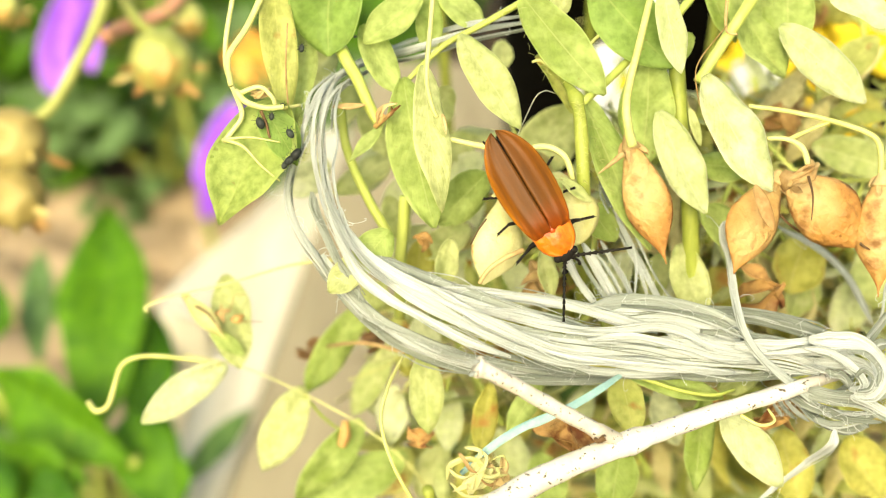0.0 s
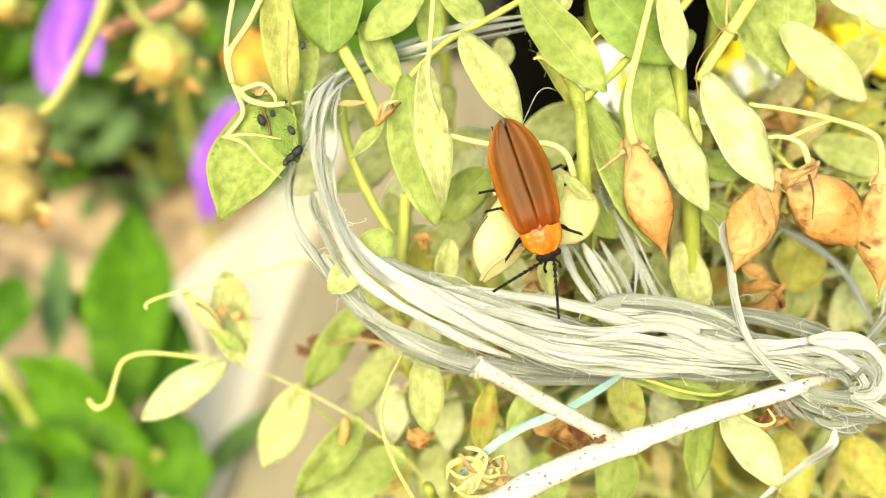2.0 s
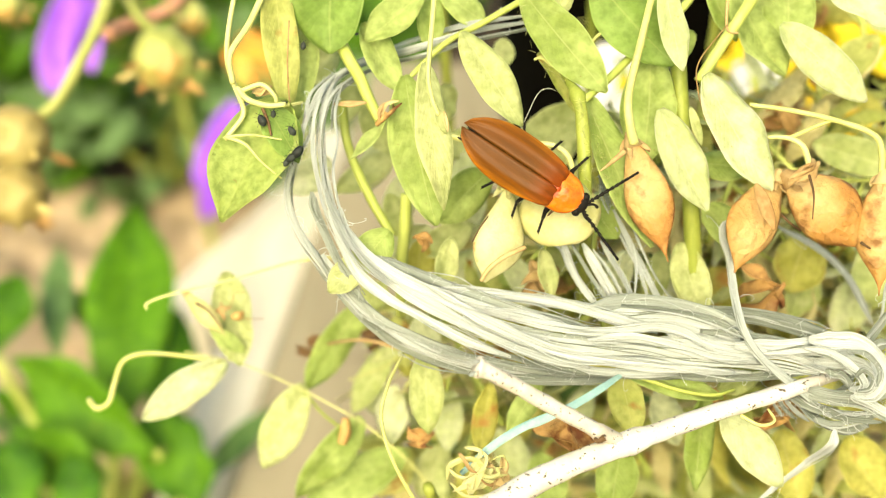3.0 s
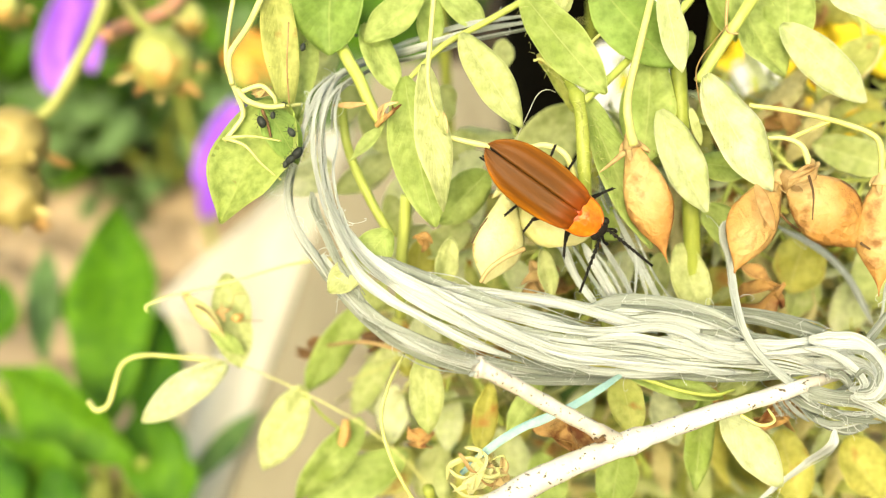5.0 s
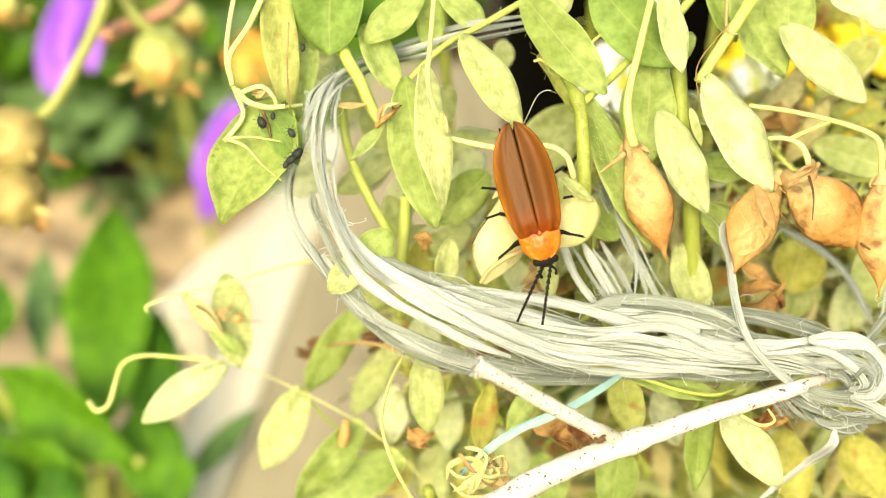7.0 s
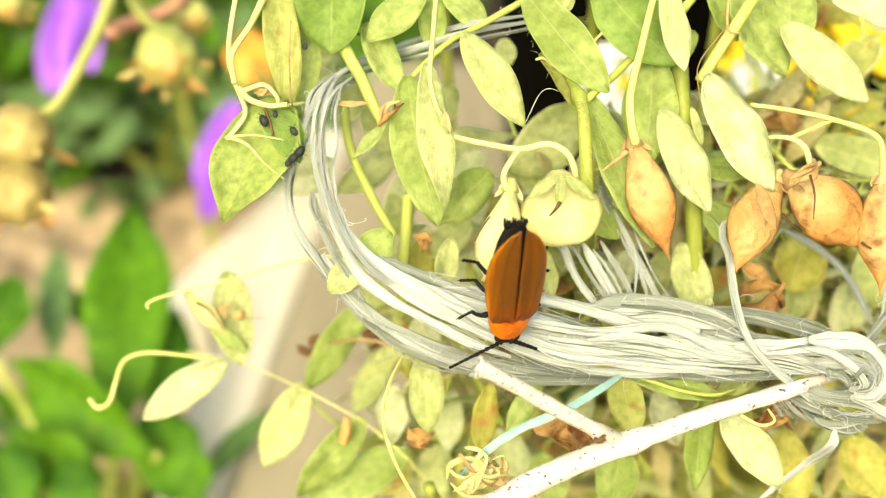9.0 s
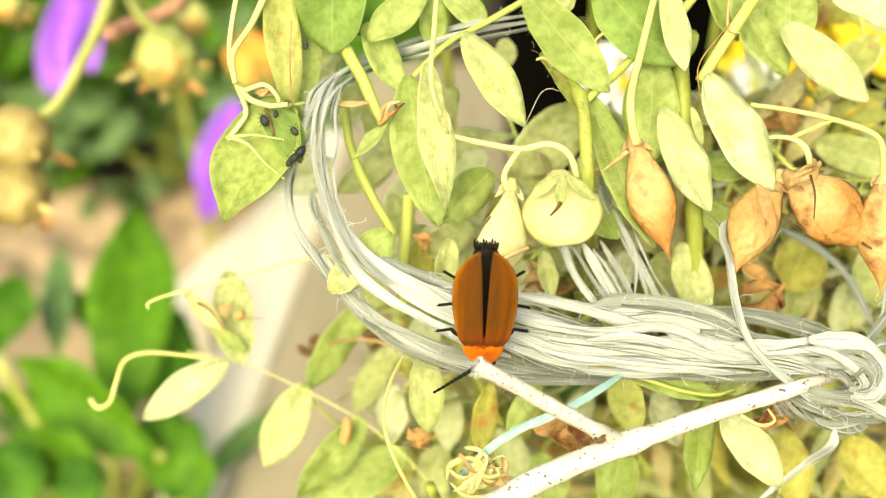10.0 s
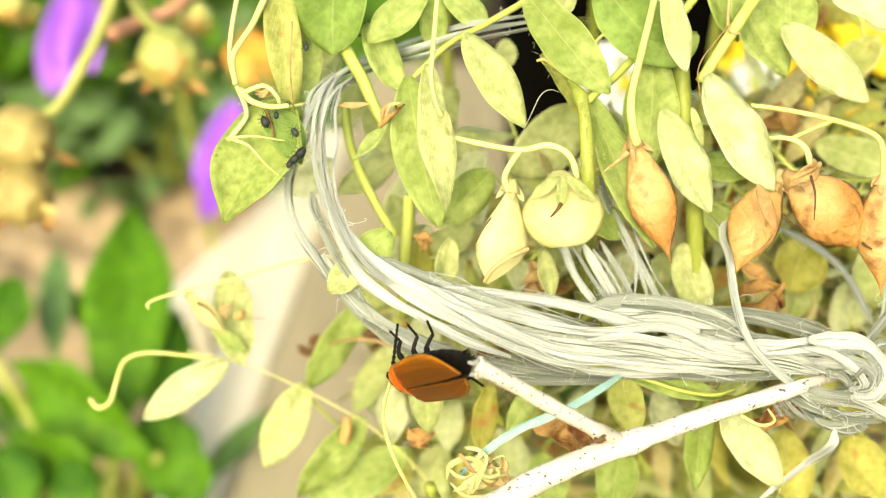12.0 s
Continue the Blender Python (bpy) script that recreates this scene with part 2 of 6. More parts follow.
SOIL = plain_material("garden_soil", (0.03, 0.019, 0.011), (0.11, 0.07, 0.042), 26, 0.9, 1.0, 0.004, kind="Object", speck=(0.4, 0.28, 0.18), speck_scale=90)
PEBBLE = plain_material("pink_buff_pebble", (0.24, 0.175, 0.105), (0.50, 0.39, 0.26), 60, 0.7, 0.6, 0.0008)
WOOD_PALE = plain_material("pale_timber", (0.55, 0.50, 0.38), (0.74, 0.70, 0.58), 40, 0.7, 0.6, 0.0006, (6, 0.5, 6))
WOOD_BEIGE = plain_material("weathered_timber", (0.20, 0.17, 0.105), (0.35, 0.30, 0.20), 40, 0.75, 0.7, 0.0008, (6, 0.5, 6), speck=(0.09, 0.06, 0.03), speck_scale=70, speck_at=0.68)
PURPLE = plain_material("purple_petal", (0.30, 0.07, 0.72), (0.48, 0.2, 0.86), 60, 0.6, 0.3, 0.0003, thin=0.35)
ORANGE = plain_material("orange_petal", (0.65, 0.25, 0.03), (0.8, 0.42, 0.08), 60, 0.6, 0.3, 0.0003, thin=0.35)
YELLOW = plain_material("yellow_petal", (0.72, 0.52, 0.02), (0.82, 0.68, 0.06), 120, 0.6, 0.3, 0.0003, thin=0.35)
WHITE = plain_material("white_petal", (0.72, 0.74, 0.76), (0.84, 0.85, 0.86), 120, 0.6, 0.3, 0.0003, thin=0.3)
SEED = plain_material("yellowing_fruit", (0.20, 0.225, 0.045), (0.37, 0.39, 0.125), 90, 0.5, 0.5, 0.0005, speck=(0.38, 0.24, 0.07), speck_scale=110, speck_at=0.58)
SEED_DRY = plain_material("dry_fruit", (0.25, 0.19, 0.055), (0.42, 0.35, 0.14), 90, 0.6, 0.5, 0.0005)
SALMON = plain_material("salmon_stalk", (0.42, 0.17, 0.09), (0.58, 0.31, 0.2), 120, 0.6)
# deep shade of the gap in the thicket, put into a near-black colour
GAP_SHADE = plain_material("gap_shade_black", (0.002, 0.0018, 0.0012), (0.004, 0.0034, 0.0026), 80, 0.9, 0.3, 0.0003, spec=0.03)

# ---- tools; all lengths in millimetres until a mesh is linked ----
OPEN = Vector((0, -0.866, 0.5))          # the side on which the plants lie open to the light
RIGHT, UP = Vector((1, 0, 0)), Vector((0, 0.5, 0.866))


def thing(name, at, label, category, group="", kind=""):
    ob = new(name)
    ob.location = Vector(at) * 0.001
    ob.empty_display_size = 0.002
    return tagged(ob, label, category, group, kind)


def origin_of(ob):
    p = Vector((0, 0, 0))
    while ob:
        p += ob.location
        ob = ob.parent
    return p


def part(name, bm, material, parent=None, label="", smooth=True):
    """Link a bmesh, drawn in world millimetres, as one mesh under a thing or a part."""
    me = bpy.data.meshes.new(name)
    shift = origin_of(parent) if parent else Vector((0, 0, 0))
    bmesh.ops.recalc_face_normals(bm, faces=bm.faces)
    for v in bm.verts:
        v.co = v.co * 0.001 - shift
    bm.to_mesh(me)
    bm.free()
    me.materials.append(material)
    if smooth:
        me.polygons.foreach_set("use_smooth", [True] * len(me.polygons))
    ob = new(name, me)
    if parent:
        ob.parent = parent
    if label:
        ob["label"] = label
    return ob


def glide(points, count):
    """Points spread evenly over a smooth curve through the given ones."""
    p = [Vector(q) for q in points]
    if len(p) == 2:
        return [p[0].lerp(p[1], i / (count - 1)) for i in range(count)]
    p = [p[0] * 2 - p[1]] + p + [p[-1] * 2 - p[-2]]
    out = []
    for i in range(count):
        s = i / (count - 1) * (len(p) - 3)
        j = min(int(s), len(p) - 4)
        u = s - j
        a, b, c, d = p[j:j + 4]
        out.append(0.5 * (2 * b + (c - a) * u + (2 * a - 5 * b + 4 * c - d) * u * u + (3 * b - a - 3 * c + d) * u ** 3))
    return out


def frames_of(path, hint=OPEN):
    out = []
    for i, p in enumerate(path):
        t = (path[min(i + 1, len(path) - 1)] - path[max(i - 1, 0)]).normalized()
        n = (hint - t * hint.dot(t))
        n = n.normalized() if n.length > 0.05 else t.orthogonal().normalized()
        hint = n.lerp(hint, 0.3)
        out.append((p, t, n, t.cross(n)))
    return out


def rings(bm, loops, close=True, cap=True):
    """Skin a run of vertex loops."""
    rows = [[bm.verts.new(v) for v in loop] for loop in loops]
    k = len(rows[0])
    for a, b in zip(rows, rows[1:]):
        for i in range(k if close else k - 1):
            bm.faces.new((a[i], a[(i + 1) % k], b[(i + 1) % k], b[i]))
    if cap and close:
        bm.faces.new(rows[0][::-1])
        bm.faces.new(rows[-1])
    return rows


def tube(points, r0, r1, count=24, sides=8, rough=0.0, bulges=(), bm=None):
    """A tapering stalk along a smooth line; bulges: (where, how much, how long)."""
    bm = bm or bmesh.new()
    path = glide(points, count)
    loops = []
    for i, (p, t, n, b) in enumerate(frames_of(path)):
        s = i / (count - 1)
        r = r0 + (r1 - r0) * s
        for at, much, wide in bulges:
            r *= 1 + much * math.exp(-((s - at) / wide) ** 2)
        loops.append([p + (n * math.cos(a) + b * math.sin(a)) * r * (1 + rough * noise.noise(p * 0.7 + n * math.cos(a) * 1.3 + b * math.sin(a)))
                      for a in (2 * math.pi * j / sides for j in range(sides))])
    rings(bm, loops)
    return bm


def ribbon(path, width, thick, spin0=0.0, spin1=0.0, taper=0.15, face=None, bm=None, cup=0.25, slim=1.0):
    """A flat fibre strip with a slight fold along a list of points."""
    bm = bm or bmesh.new()
    loops, last = [], len(path) - 1
    for i, (p, t, n, b) in enumerate(frames_of(path) if face is None else [(p, *f) for p, f in zip(path, face)]):
        s = i / last
        a = spin0 + (spin1 - spin0) * s
        x, z = b * math.cos(a) + n * math.sin(a), n * math.cos(a) - b * math.sin(a)
        w = width * 0.5 * (taper + (1 - taper) * min(1, 6 * s, 6 * (1 - s))) * (slim + (1 - slim) * min(1, 1.8 * s))
        h = thick * 0.5
        crease = 0.5 + 0.3 * math.sin(5 * s + width * 40)
        loops.append([p - x * w - z * w * cup, p - x * w * (1 - crease) + z * h, p + x * w * crease + z * (h + w * cup * 0.4), p + x * w - z * w * cup * 0.3,
                      p + x * w * crease - z * (h - w * cup * 0.4), p - x * w * (1 - crease) - z * h])
    rows = rings(bm, loops)
    uv = bm.loops.layers.uv.verify()
    where = {v: (i / last, j / 6) for i, row in enumerate(rows) for j, v in enumerate(row)}
    for v in where:
        for loop in v.link_loops:
            loop[uv].uv = where[v]
    for a, b in zip(rows, rows[1:]):
        for j in (0, 1, 3):
            edge = bm.edges.get((a[j], b[j]))
            edge.smooth = False
    return bm


def blade(base, tip, width, roll=0.0, bow=0.0, fold=0.15, blunt=0.55, sway=0.0, wave=0.0, thick=0.11, seed=0.0, broad=0.5, nu=16, nv=8, bm=None):
    """A leaflet from base to tip: domed along (bow), folded on its midrib, waved at the rim, with real thickness.
    blunt: 1 rounds both ends, lower values draw them out; broad: where along it is widest."""
    bm = bm or bmesh.new()
    uv = bm.loops.layers.uv.verify()
    base, tip = Vector(base), Vector(tip)
    x = tip - base
    length = x.length
    x.normalize()
    z = (OPEN - x * OPEN.dot(x))
    z = z.normalized() if z.length > 0.1 else x.orthogonal().normalized()
    z = Matrix.Rotation(radians(roll), 3, x) @ z
    y = z.cross(x)
    where, sheets = {}, []
    bend = math.log(0.5) / math.log(broad)
    for side in (1, -1):
        grid = []
        for i in range(nu + 1):
            s = i / nu
            q = s ** bend
            w = width * 0.43 * max(0.02, math.sin(math.pi * (0.012 + 0.976 * q)) ** (blunt * (1 + 0.45 * max(0, 2 * q - 1))))
            row = []
            for j in range(nv + 1):
                v = j / nv * 2 - 1
                off = sway * math.sin(math.pi * s)
                lift = bow * math.sin(math.pi * s) + fold * w * (v * v - 0.35) - 0.05 * width * math.exp(-(v / 0.16) ** 2) * math.sin(math.pi * s)
                lift += wave * noise.noise(Vector((s * 3.1, v * 1.2, seed * 7.3))) * (0.3 + abs(v))
                edge = 1 - 0.75 * max(abs(v) ** 6, 1 if i in (0, nu) else 0)
                rim = 1 + 0.09 * noise.noise(Vector((s * 4.5, seed * 3.1, 4.0 + (v > 0)))) * abs(v)
                p = base + x * (length * s) + y * (w * v * rim + off) + z * (lift + side * thick * 0.5 * edge)
                vert = bm.verts.new(p)
                where[vert] = (s, j / nv)
                row.append(vert)
            grid.append(row)
        sheets.append(grid)
        for a, b in zip(grid, grid[1:]):
            for j in range(nv):
                q = (a[j], a[j + 1], b[j + 1], b[j])
                bm.faces.new(q if side > 0 else q[::-1])
    top, low = sheets
    for i in range(nu):
        bm.faces.new((top[i][0], top[i + 1][0], low[i + 1][0], low[i][0]))
        bm.faces.new((top[i + 1][nv], top[i][nv], low[i][nv], low[i + 1][nv]))
    for j in range(nv):
        bm.faces.new((top[0][j + 1], top[0][j], low[0][j], low[0][j + 1]))
        bm.faces.new((top[nu][j], top[nu][j + 1], low[nu][j + 1], low[nu][j]))
    for face in bm.faces:
        for loop in face.loops:
            loop[uv].uv = where.get(loop.vert, (0.5, 0.5))
    return bm


leaf_count = 0


def leaf(parent, base, tip, width, material=None, name="leaf", label="", **shape):
    """One leaflet as a part of its sprig, each with a bend of its own."""
    global leaf_count
    leaf_count += 1
    rnd = random.Random(leaf_count)
    shape.setdefault("roll", rnd.uniform(-22, 22))
    shape.setdefault("bow", rnd.uniform(-0.05, 0.12) * width)
    shape.setdefault("fold", rnd.uniform(-0.05, 0.3))
    shape.setdefault("wave", width * 0.15)
    shape.setdefault("sway", rnd.uniform(-0.04, 0.04) * width)
    return part(name, blade(base, tip, width, seed=leaf_count, **shape), material or LEAF, parent, label)


def stalk(parent, points, r0, r1, material=None, name="stem", label="", **kw):
    return part(name, tube(points, r0, r1, **kw), material or STEM, parent, label)


def pod(parent, base, tip, width, plump=0.5, material=None, belly=0.0, roll=0.0, peak=0.5, beak=1.0, label="", teeth=5, husk=None, name="pod"):
    """A flattened seed pod: lens-shaped, seamed on both edges, bulging over its seeds, with a beak, a calyx and dry teeth."""
    material = material or POD_BROWN
    base, tip = Vector(base), Vector(tip)
    x = (tip - base).normalized()
    z = Matrix.Rotation(radians(roll), 3, x) @ (OPEN - x * OPEN.dot(x)).normalized()
    y = z.cross(x)
    length = (tip - base).length
    bm, loops, sides, count = bmesh.new(), [], 20, 22
    bend = math.log(0.5) / math.log(peak)
    for i in range(count + 1):
        s = i / count
        q = s ** bend
        w = width * 0.47 * (max(0.03, math.sin(math.pi * min(q * 0.97 + 0.015, 1)) ** (0.75 + 0.8 * beak * s)))
        c = base + x * length * s + y * belly * width * math.sin(math.pi * s)
        ring = []
        for j in range(sides):
            a = 2 * math.pi * j / sides
            seam = 1 + 0.07 * math.exp(-(math.sin(a) / 0.2) ** 2)
            lump = 1 + 0.30 * noise.noise(Vector((s * 5 + base.x, math.cos(a) * 2.2, math.sin(a) * 2 + base.z))) + 0.1 * noise.noise(Vector((s * 14, math.cos(a) * 6, base.z)))
            ring.append(c + y * w * math.cos(a) * seam + z * w * plump * math.sin(a) * lump)
        loops.append(ring)
    rows = rings(bm, loops)
    uv = bm.loops.layers.uv.verify()
    for i, row in enumerate(rows):
        for j, v in enumerate(row):
            for loop in v.link_loops:
                loop[uv].uv = (i / count, 0.5 + 0.5 * math.cos(2 * math.pi * j / sides))
    body = part(name, bm, material, parent, label)
    for k in range(teeth):
        a = 2 * math.pi * k / teeth + 0.5
        d = (x * 0.9 + (y * math.cos(a) + z * math.sin(a)) * 0.75).normalized()
        b = base - x * length * 0.03 + (y * math.cos(a) + z * math.sin(a)) * width * 0.05
        part("calyx_tooth", blade(b, b + d * length * (0.2 + 0.06 * math.sin(k * 2.3)), width * 0.14, bow=-0.1 * width, thick=0.1, nu=6, nv=3), husk or HUSK, body)
    part("calyx", tube([base - x * length * 0.07, base - x * length * 0.01, base + x * length * 0.06], width * 0.07, width * 0.2, 6, 10, 0.3), husk or HUSK, body)
    return body


def crumple(parent, at, size, material, name="dry_leaf", seed=1, label=""):
    """A shrivelled leaf, rolled and creased."""
    rnd = random.Random(seed)
    at = Vector(at)
    bm = bmesh.new()
    for k in range(3):
        d = Vector((rnd.uniform(-1, 1), rnd.uniform(-0.4, 0.4), rnd.uniform(-0.6, 0.6))).normalized() * size
        blade(at - d * 0.5 + UP * rnd.uniform(-0.2, 0.2) * size, at + d * 0.5, size * rnd.uniform(0.35, 0.55), roll=rnd.uniform(-50, 50), bow=rnd.uniform(0.1, 0.3) * size,
              fold=rnd.uniform(0.5, 0.9), wave=size * 0.2, seed=seed + k, bm=bm, nu=12, nv=6)
    return part(name, bm, material, parent, label)


def box(bm, start, end, width, height, up=Vector((0, 0, 1)), worn=0.6, cuts=10):
    """A sawn length of timber with eased, slightly uneven arrises; start and end lie on its upper left edge."""
    start, end = Vector(start), Vector(end)
    x = (end - start).normalized()
    side = x.cross(up).normalized()
    loops = []
    for i in range(cuts + 1):
        p = start.lerp(end, i / cuts)
        e = worn * (1 + 0.5 * noise.noise(p * 0.03))
        loops.append([p + side * a - up * b for a, b in ((e, 0), (width - e, 0), (width, e), (width, height), (0, height), (0, e))])
    rings(bm, loops)
    return bm

# ---- the garden bed behind ----
def ground():
    bm = bmesh.new()
    n = 60
    ease = [math.copysign(abs(i / n) ** 4, i) for i in range(-n, n + 1)]
    grid = [[bm.verts.new((x * 6e4, 300 + y * 6e4, 5 * noise.noise(Vector((x * 900, y * 900, 0))) - 2)) for x in ease] for y in ease]
    for a, b in zip(grid, grid[1:]):
        for i in range(2 * n):
            bm.faces.new((a[i], a[i + 1], b[i + 1], b[i]))
    return tagged(part("ground", bm, SOIL), "dark crumbly garden soil", "soil", kind="structure")


def pebbles():
    """Buff and pink gravel strewn on the soil beside the timber."""
    bm = bmesh.new()
    rnd = random.Random(4)
    for k in range(300):
        c = Vector((rnd.uniform(-210, -45), rnd.uniform(160, 300), 0))
        r = rnd.uniform(4, 13)
        c.z = r * 0.25
        made = bmesh.ops.create_icosphere(bm, subdivisions=2, radius=1)["verts"]
        turn = Euler((rnd.uniform(-0.3, 0.3), rnd.uniform(-0.3, 0.3), rnd.uniform(0, 6.3))).to_matrix()
        for v in made:
            v.co = c + turn @ Vector((v.co.x * r * 1.3, v.co.y * r, v.co.z * r * 0.6)) * (1 + 0.25 * noise.noise(v.co * 1.1 + c))
    return tagged(part("gravel", bm, PEBBLE), "buff and pink gravel lying on soil", "gravel", kind="stuff")


def plank(name, start, end, width, height, material, label):
    t = thing(name, Vector(start) - Vector((0, 0, height)), label, "timber")
    part("board", box(bmesh.new(), start, end, width, height, worn=2.0), material, t, smooth=False)
    return t


ground()
pebbles()
A, B = Vector((-39.1, 84.5, 62.0)), Vector((-32.5, 170.0, 62.0))
plank("timber_edging", A + (A - B) * 0.8, B + (B - A) * 1.45, 95, 62, WOOD_BEIGE, "weathered beige timber edging a garden bed")
A, B = Vector((-63.4, 174.1, 54.0)), Vector((-46.5, 220.3, 54.0))
plank("timber_offcut", A + (A - B) * 0.4, B, 17, 54, WOOD_PALE, "pale timber offcut lying on gravel")
plank("timber_batten", (-55.0, 60.0, 58.5), (-40.6, 247.0, 58.5), 14, 58.5, WOOD_PALE, "pale timber batten beside the beige edging")


def bush(name, at, size, count, material, label, seed, leaf_size, green=True):
    """A low shrub of many single leaves on a few stems."""
    rnd = random.Random(seed)
    t = thing(name, at, label, "shrub")
    at = Vector(at)
    for k in range(5):
        top = at + Vector((rnd.uniform(-0.6, 0.6) * size[0], rnd.uniform(-0.6, 0.6) * size[1], rnd.uniform(0.5, 0.95) * size[2]))
        stalk(t, [at + Vector((rnd.uniform(-5, 5), rnd.uniform(-5, 5), 0)), at.lerp(top, 0.5) + Vector((rnd.uniform(-9, 9), 0, 0)), top], 2.0, 0.7, STEM_OLIVE, count=8, sides=6)
    bm = bmesh.new()
    for k in range(count):
        a, r = rnd.uniform(0, 6.28), rnd.random() ** 0.5
        p = at + Vector((math.cos(a) * r * size[0], math.sin(a) * r * size[1], rnd.uniform(0.08, 1) * size[2] * (1.05 - 0.4 * r)))
        d = Vector((math.cos(a), math.sin(a), rnd.uniform(-0.3, 0.7))).normalized() * leaf_size * rnd.uniform(0.6, 1.3)
        blade(p, p + d, leaf_size * rnd.uniform(0.35, 0.55), roll=rnd.uniform(-50, 50), bow=rnd.uniform(0, 3), seed=k, nu=5, nv=2, thick=0.4, bm=bm)
    tagged(part("foliage", bm, material, t), kind="stuff")
    return t


bush("garden_shrub", (-120, 375, 0), (95, 55, 100), 300, GARDEN, "low dark green garden shrub on soil", 5, 34)
bush("garden_shrub", (-190, 430, 0), (100, 50, 150), 260, GARDEN_GREY, "grey-green bushy garden plant on soil", 6, 30)
bush("garden_shrub", (-100, 322, 0), (70, 22, 62), 150, GARDEN_GREY, "grey-green bushy garden plant on soil", 9, 26)
bush("garden_shrub", (60, 520, 0), (150, 60, 170), 300, GARDEN, "dense dark green shrub in shade", 7, 36)
bush("garden_shrub", (250, 420, 0), (120, 60, 160), 260, GARDEN_GREY, "grey-green bushy garden plant on soil", 8, 30)


def shade_stand_in():
    """A near-black pot shape with a rolled rim behind the plants, added in place of deep shade."""
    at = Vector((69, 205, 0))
    t = thing("shade_stand_in", at, "near-black pot-shaped stand-in for deep shade behind the foliage", "pot")
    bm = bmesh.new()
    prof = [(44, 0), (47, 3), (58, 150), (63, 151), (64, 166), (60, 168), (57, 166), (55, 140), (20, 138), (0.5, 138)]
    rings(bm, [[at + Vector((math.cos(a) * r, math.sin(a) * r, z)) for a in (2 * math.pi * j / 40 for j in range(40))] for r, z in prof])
    part("shell", bm, GAP_SHADE, t)


shade_stand_in()


def rosette():
    """Broad-leaved garden plant that nods in the breeze; each leaf on its own stalk."""
    root = Vector((-74.6, 127.8, 0.0)) + Vector((0, -10, 0))
    t = thing("broad_leaved_plant", root, "bright green broad-leaved garden plant in soil", "plant")
    for spec in (((-59.8, 87.9, 72.2), (-64.4, 134.4, 92.8), 16.15, 10, GARDEN), ((-50.3, 77.5, 74.3), (-80.0, 93.7, 82.2), 13.28, -15, GARDEN), ((-80.1, 118.5, 65.2), (-86.2, 147.6, 75.6), 7.40, 5, GARDEN_GREY),
                 ((-54.4, 91.8, 69.0), (-53.9, 115.5, 80.1), 10.12, 25, GARDEN), ((-57.6, 71.3, 73.5), (-75.3, 79.5, 77.6), 11.39, -20, GARDEN), ((-89.5, 110.3, 71.0), (-88.7, 127.1, 80.1), 11.23, 0, GARDEN),
                 ((-46.5, 73.2, 66.8), (-53.8, 89.9, 75.7), 11.81, 15, GARDEN), ((-45.7, 82.8, 63.5), (-33.1, 97.8, 69.4), 4.95, 10, GARDEN_GREY), ((-58.0, 64.2, 71.3), (-65.1, 73.2, 76.7), 8.33, 0, GARDEN),
                 ((-43.6, 71.8, 64.3), (-44.7, 82.9, 73.6), 7.78, -25, GARDEN), ((-68.9, 64.2, 71.3), (-75.4, 74.1, 78.4), 10.18, 10, GARDEN)):
        (a, b, w), roll, mat = spec[:3], spec[3], spec[4]
        leaf(t, a, b, w * 1.2, mat, roll=roll, bow=w * 0.12, fold=0.25, thick=0.5, blunt=0.8)
        stalk(t, [root + Vector((0, 0, 1)), Vector(root).lerp(Vector(a), 0.6) + Vector((0, 0, 6)), a], 1.6, 0.9, STEM, "leaf_stalk", count=8, sides=6)
    rnd = random.Random(31)
    for k in range(26):
        a = root + Vector((rnd.uniform(-45, 32), rnd.uniform(-25, 30), rnd.uniform(12, 60)))
        d = Vector((rnd.uniform(-1, 1), rnd.uniform(-0.6, 0.4), rnd.uniform(0.2, 1))).normalized() * rnd.uniform(12, 24)
        leaf(t, a, a + d, rnd.uniform(6, 11), (GARDEN, GARDEN, GARDEN_GREY)[k % 3], thick=0.4, roll=rnd.uniform(-40, 40))
        stalk(t, [root + Vector((0, 0, 1)), Vector(root).lerp(a, 0.5) + Vector((0, 0, 5)), a], 0.9, 0.5, STEM, "leaf_stalk", count=6, sides=5)
    return t


def flower(at, size, material, label, kind, petals=5, face=OPEN, heart=None, seed=0, narrow=0.8, stem_to=None):
    """A flower of overlapping petals round a small centre on a stem to the soil."""
    at = Vector(at)
    root = Vector(stem_to) if stem_to else Vector((at.x + 12, at.y + 25, 0))
    t = thing(kind, root, label, "flower")
    face = Vector(face).normalized()
    u = face.orthogonal().normalized()
    v = face.cross(u)
    rnd = random.Random(seed)
    stalk(t, [root, root.lerp(at, 0.5) + Vector((4, 6, 0)), at - face * 4, at], 1.2, 0.8, STEM, count=10, sides=6)
    for k in range(petals):
        a = 2 * math.pi * k / petals + 0.3
        d = u * math.cos(a) + v * math.sin(a)
        leaf(t, at + d * size * 0.06, at + d * size * 0.55 + face * rnd.uniform(-0.08, 0.12) * size, size * narrow * 0.62, material, "petal", roll=rnd.uniform(-12, 12), blunt=0.6, broad=0.62, wave=size * 0.08, thick=0.3)
    bm = bmesh.new()
    bmesh.ops.create_uvsphere(bm, u_segments=12, v_segments=8, radius=size * 0.1)
    bmesh.ops.translate(bm, verts=bm.verts, vec=at)
    part("centre", bm, heart or YELLOW, t)
    return t


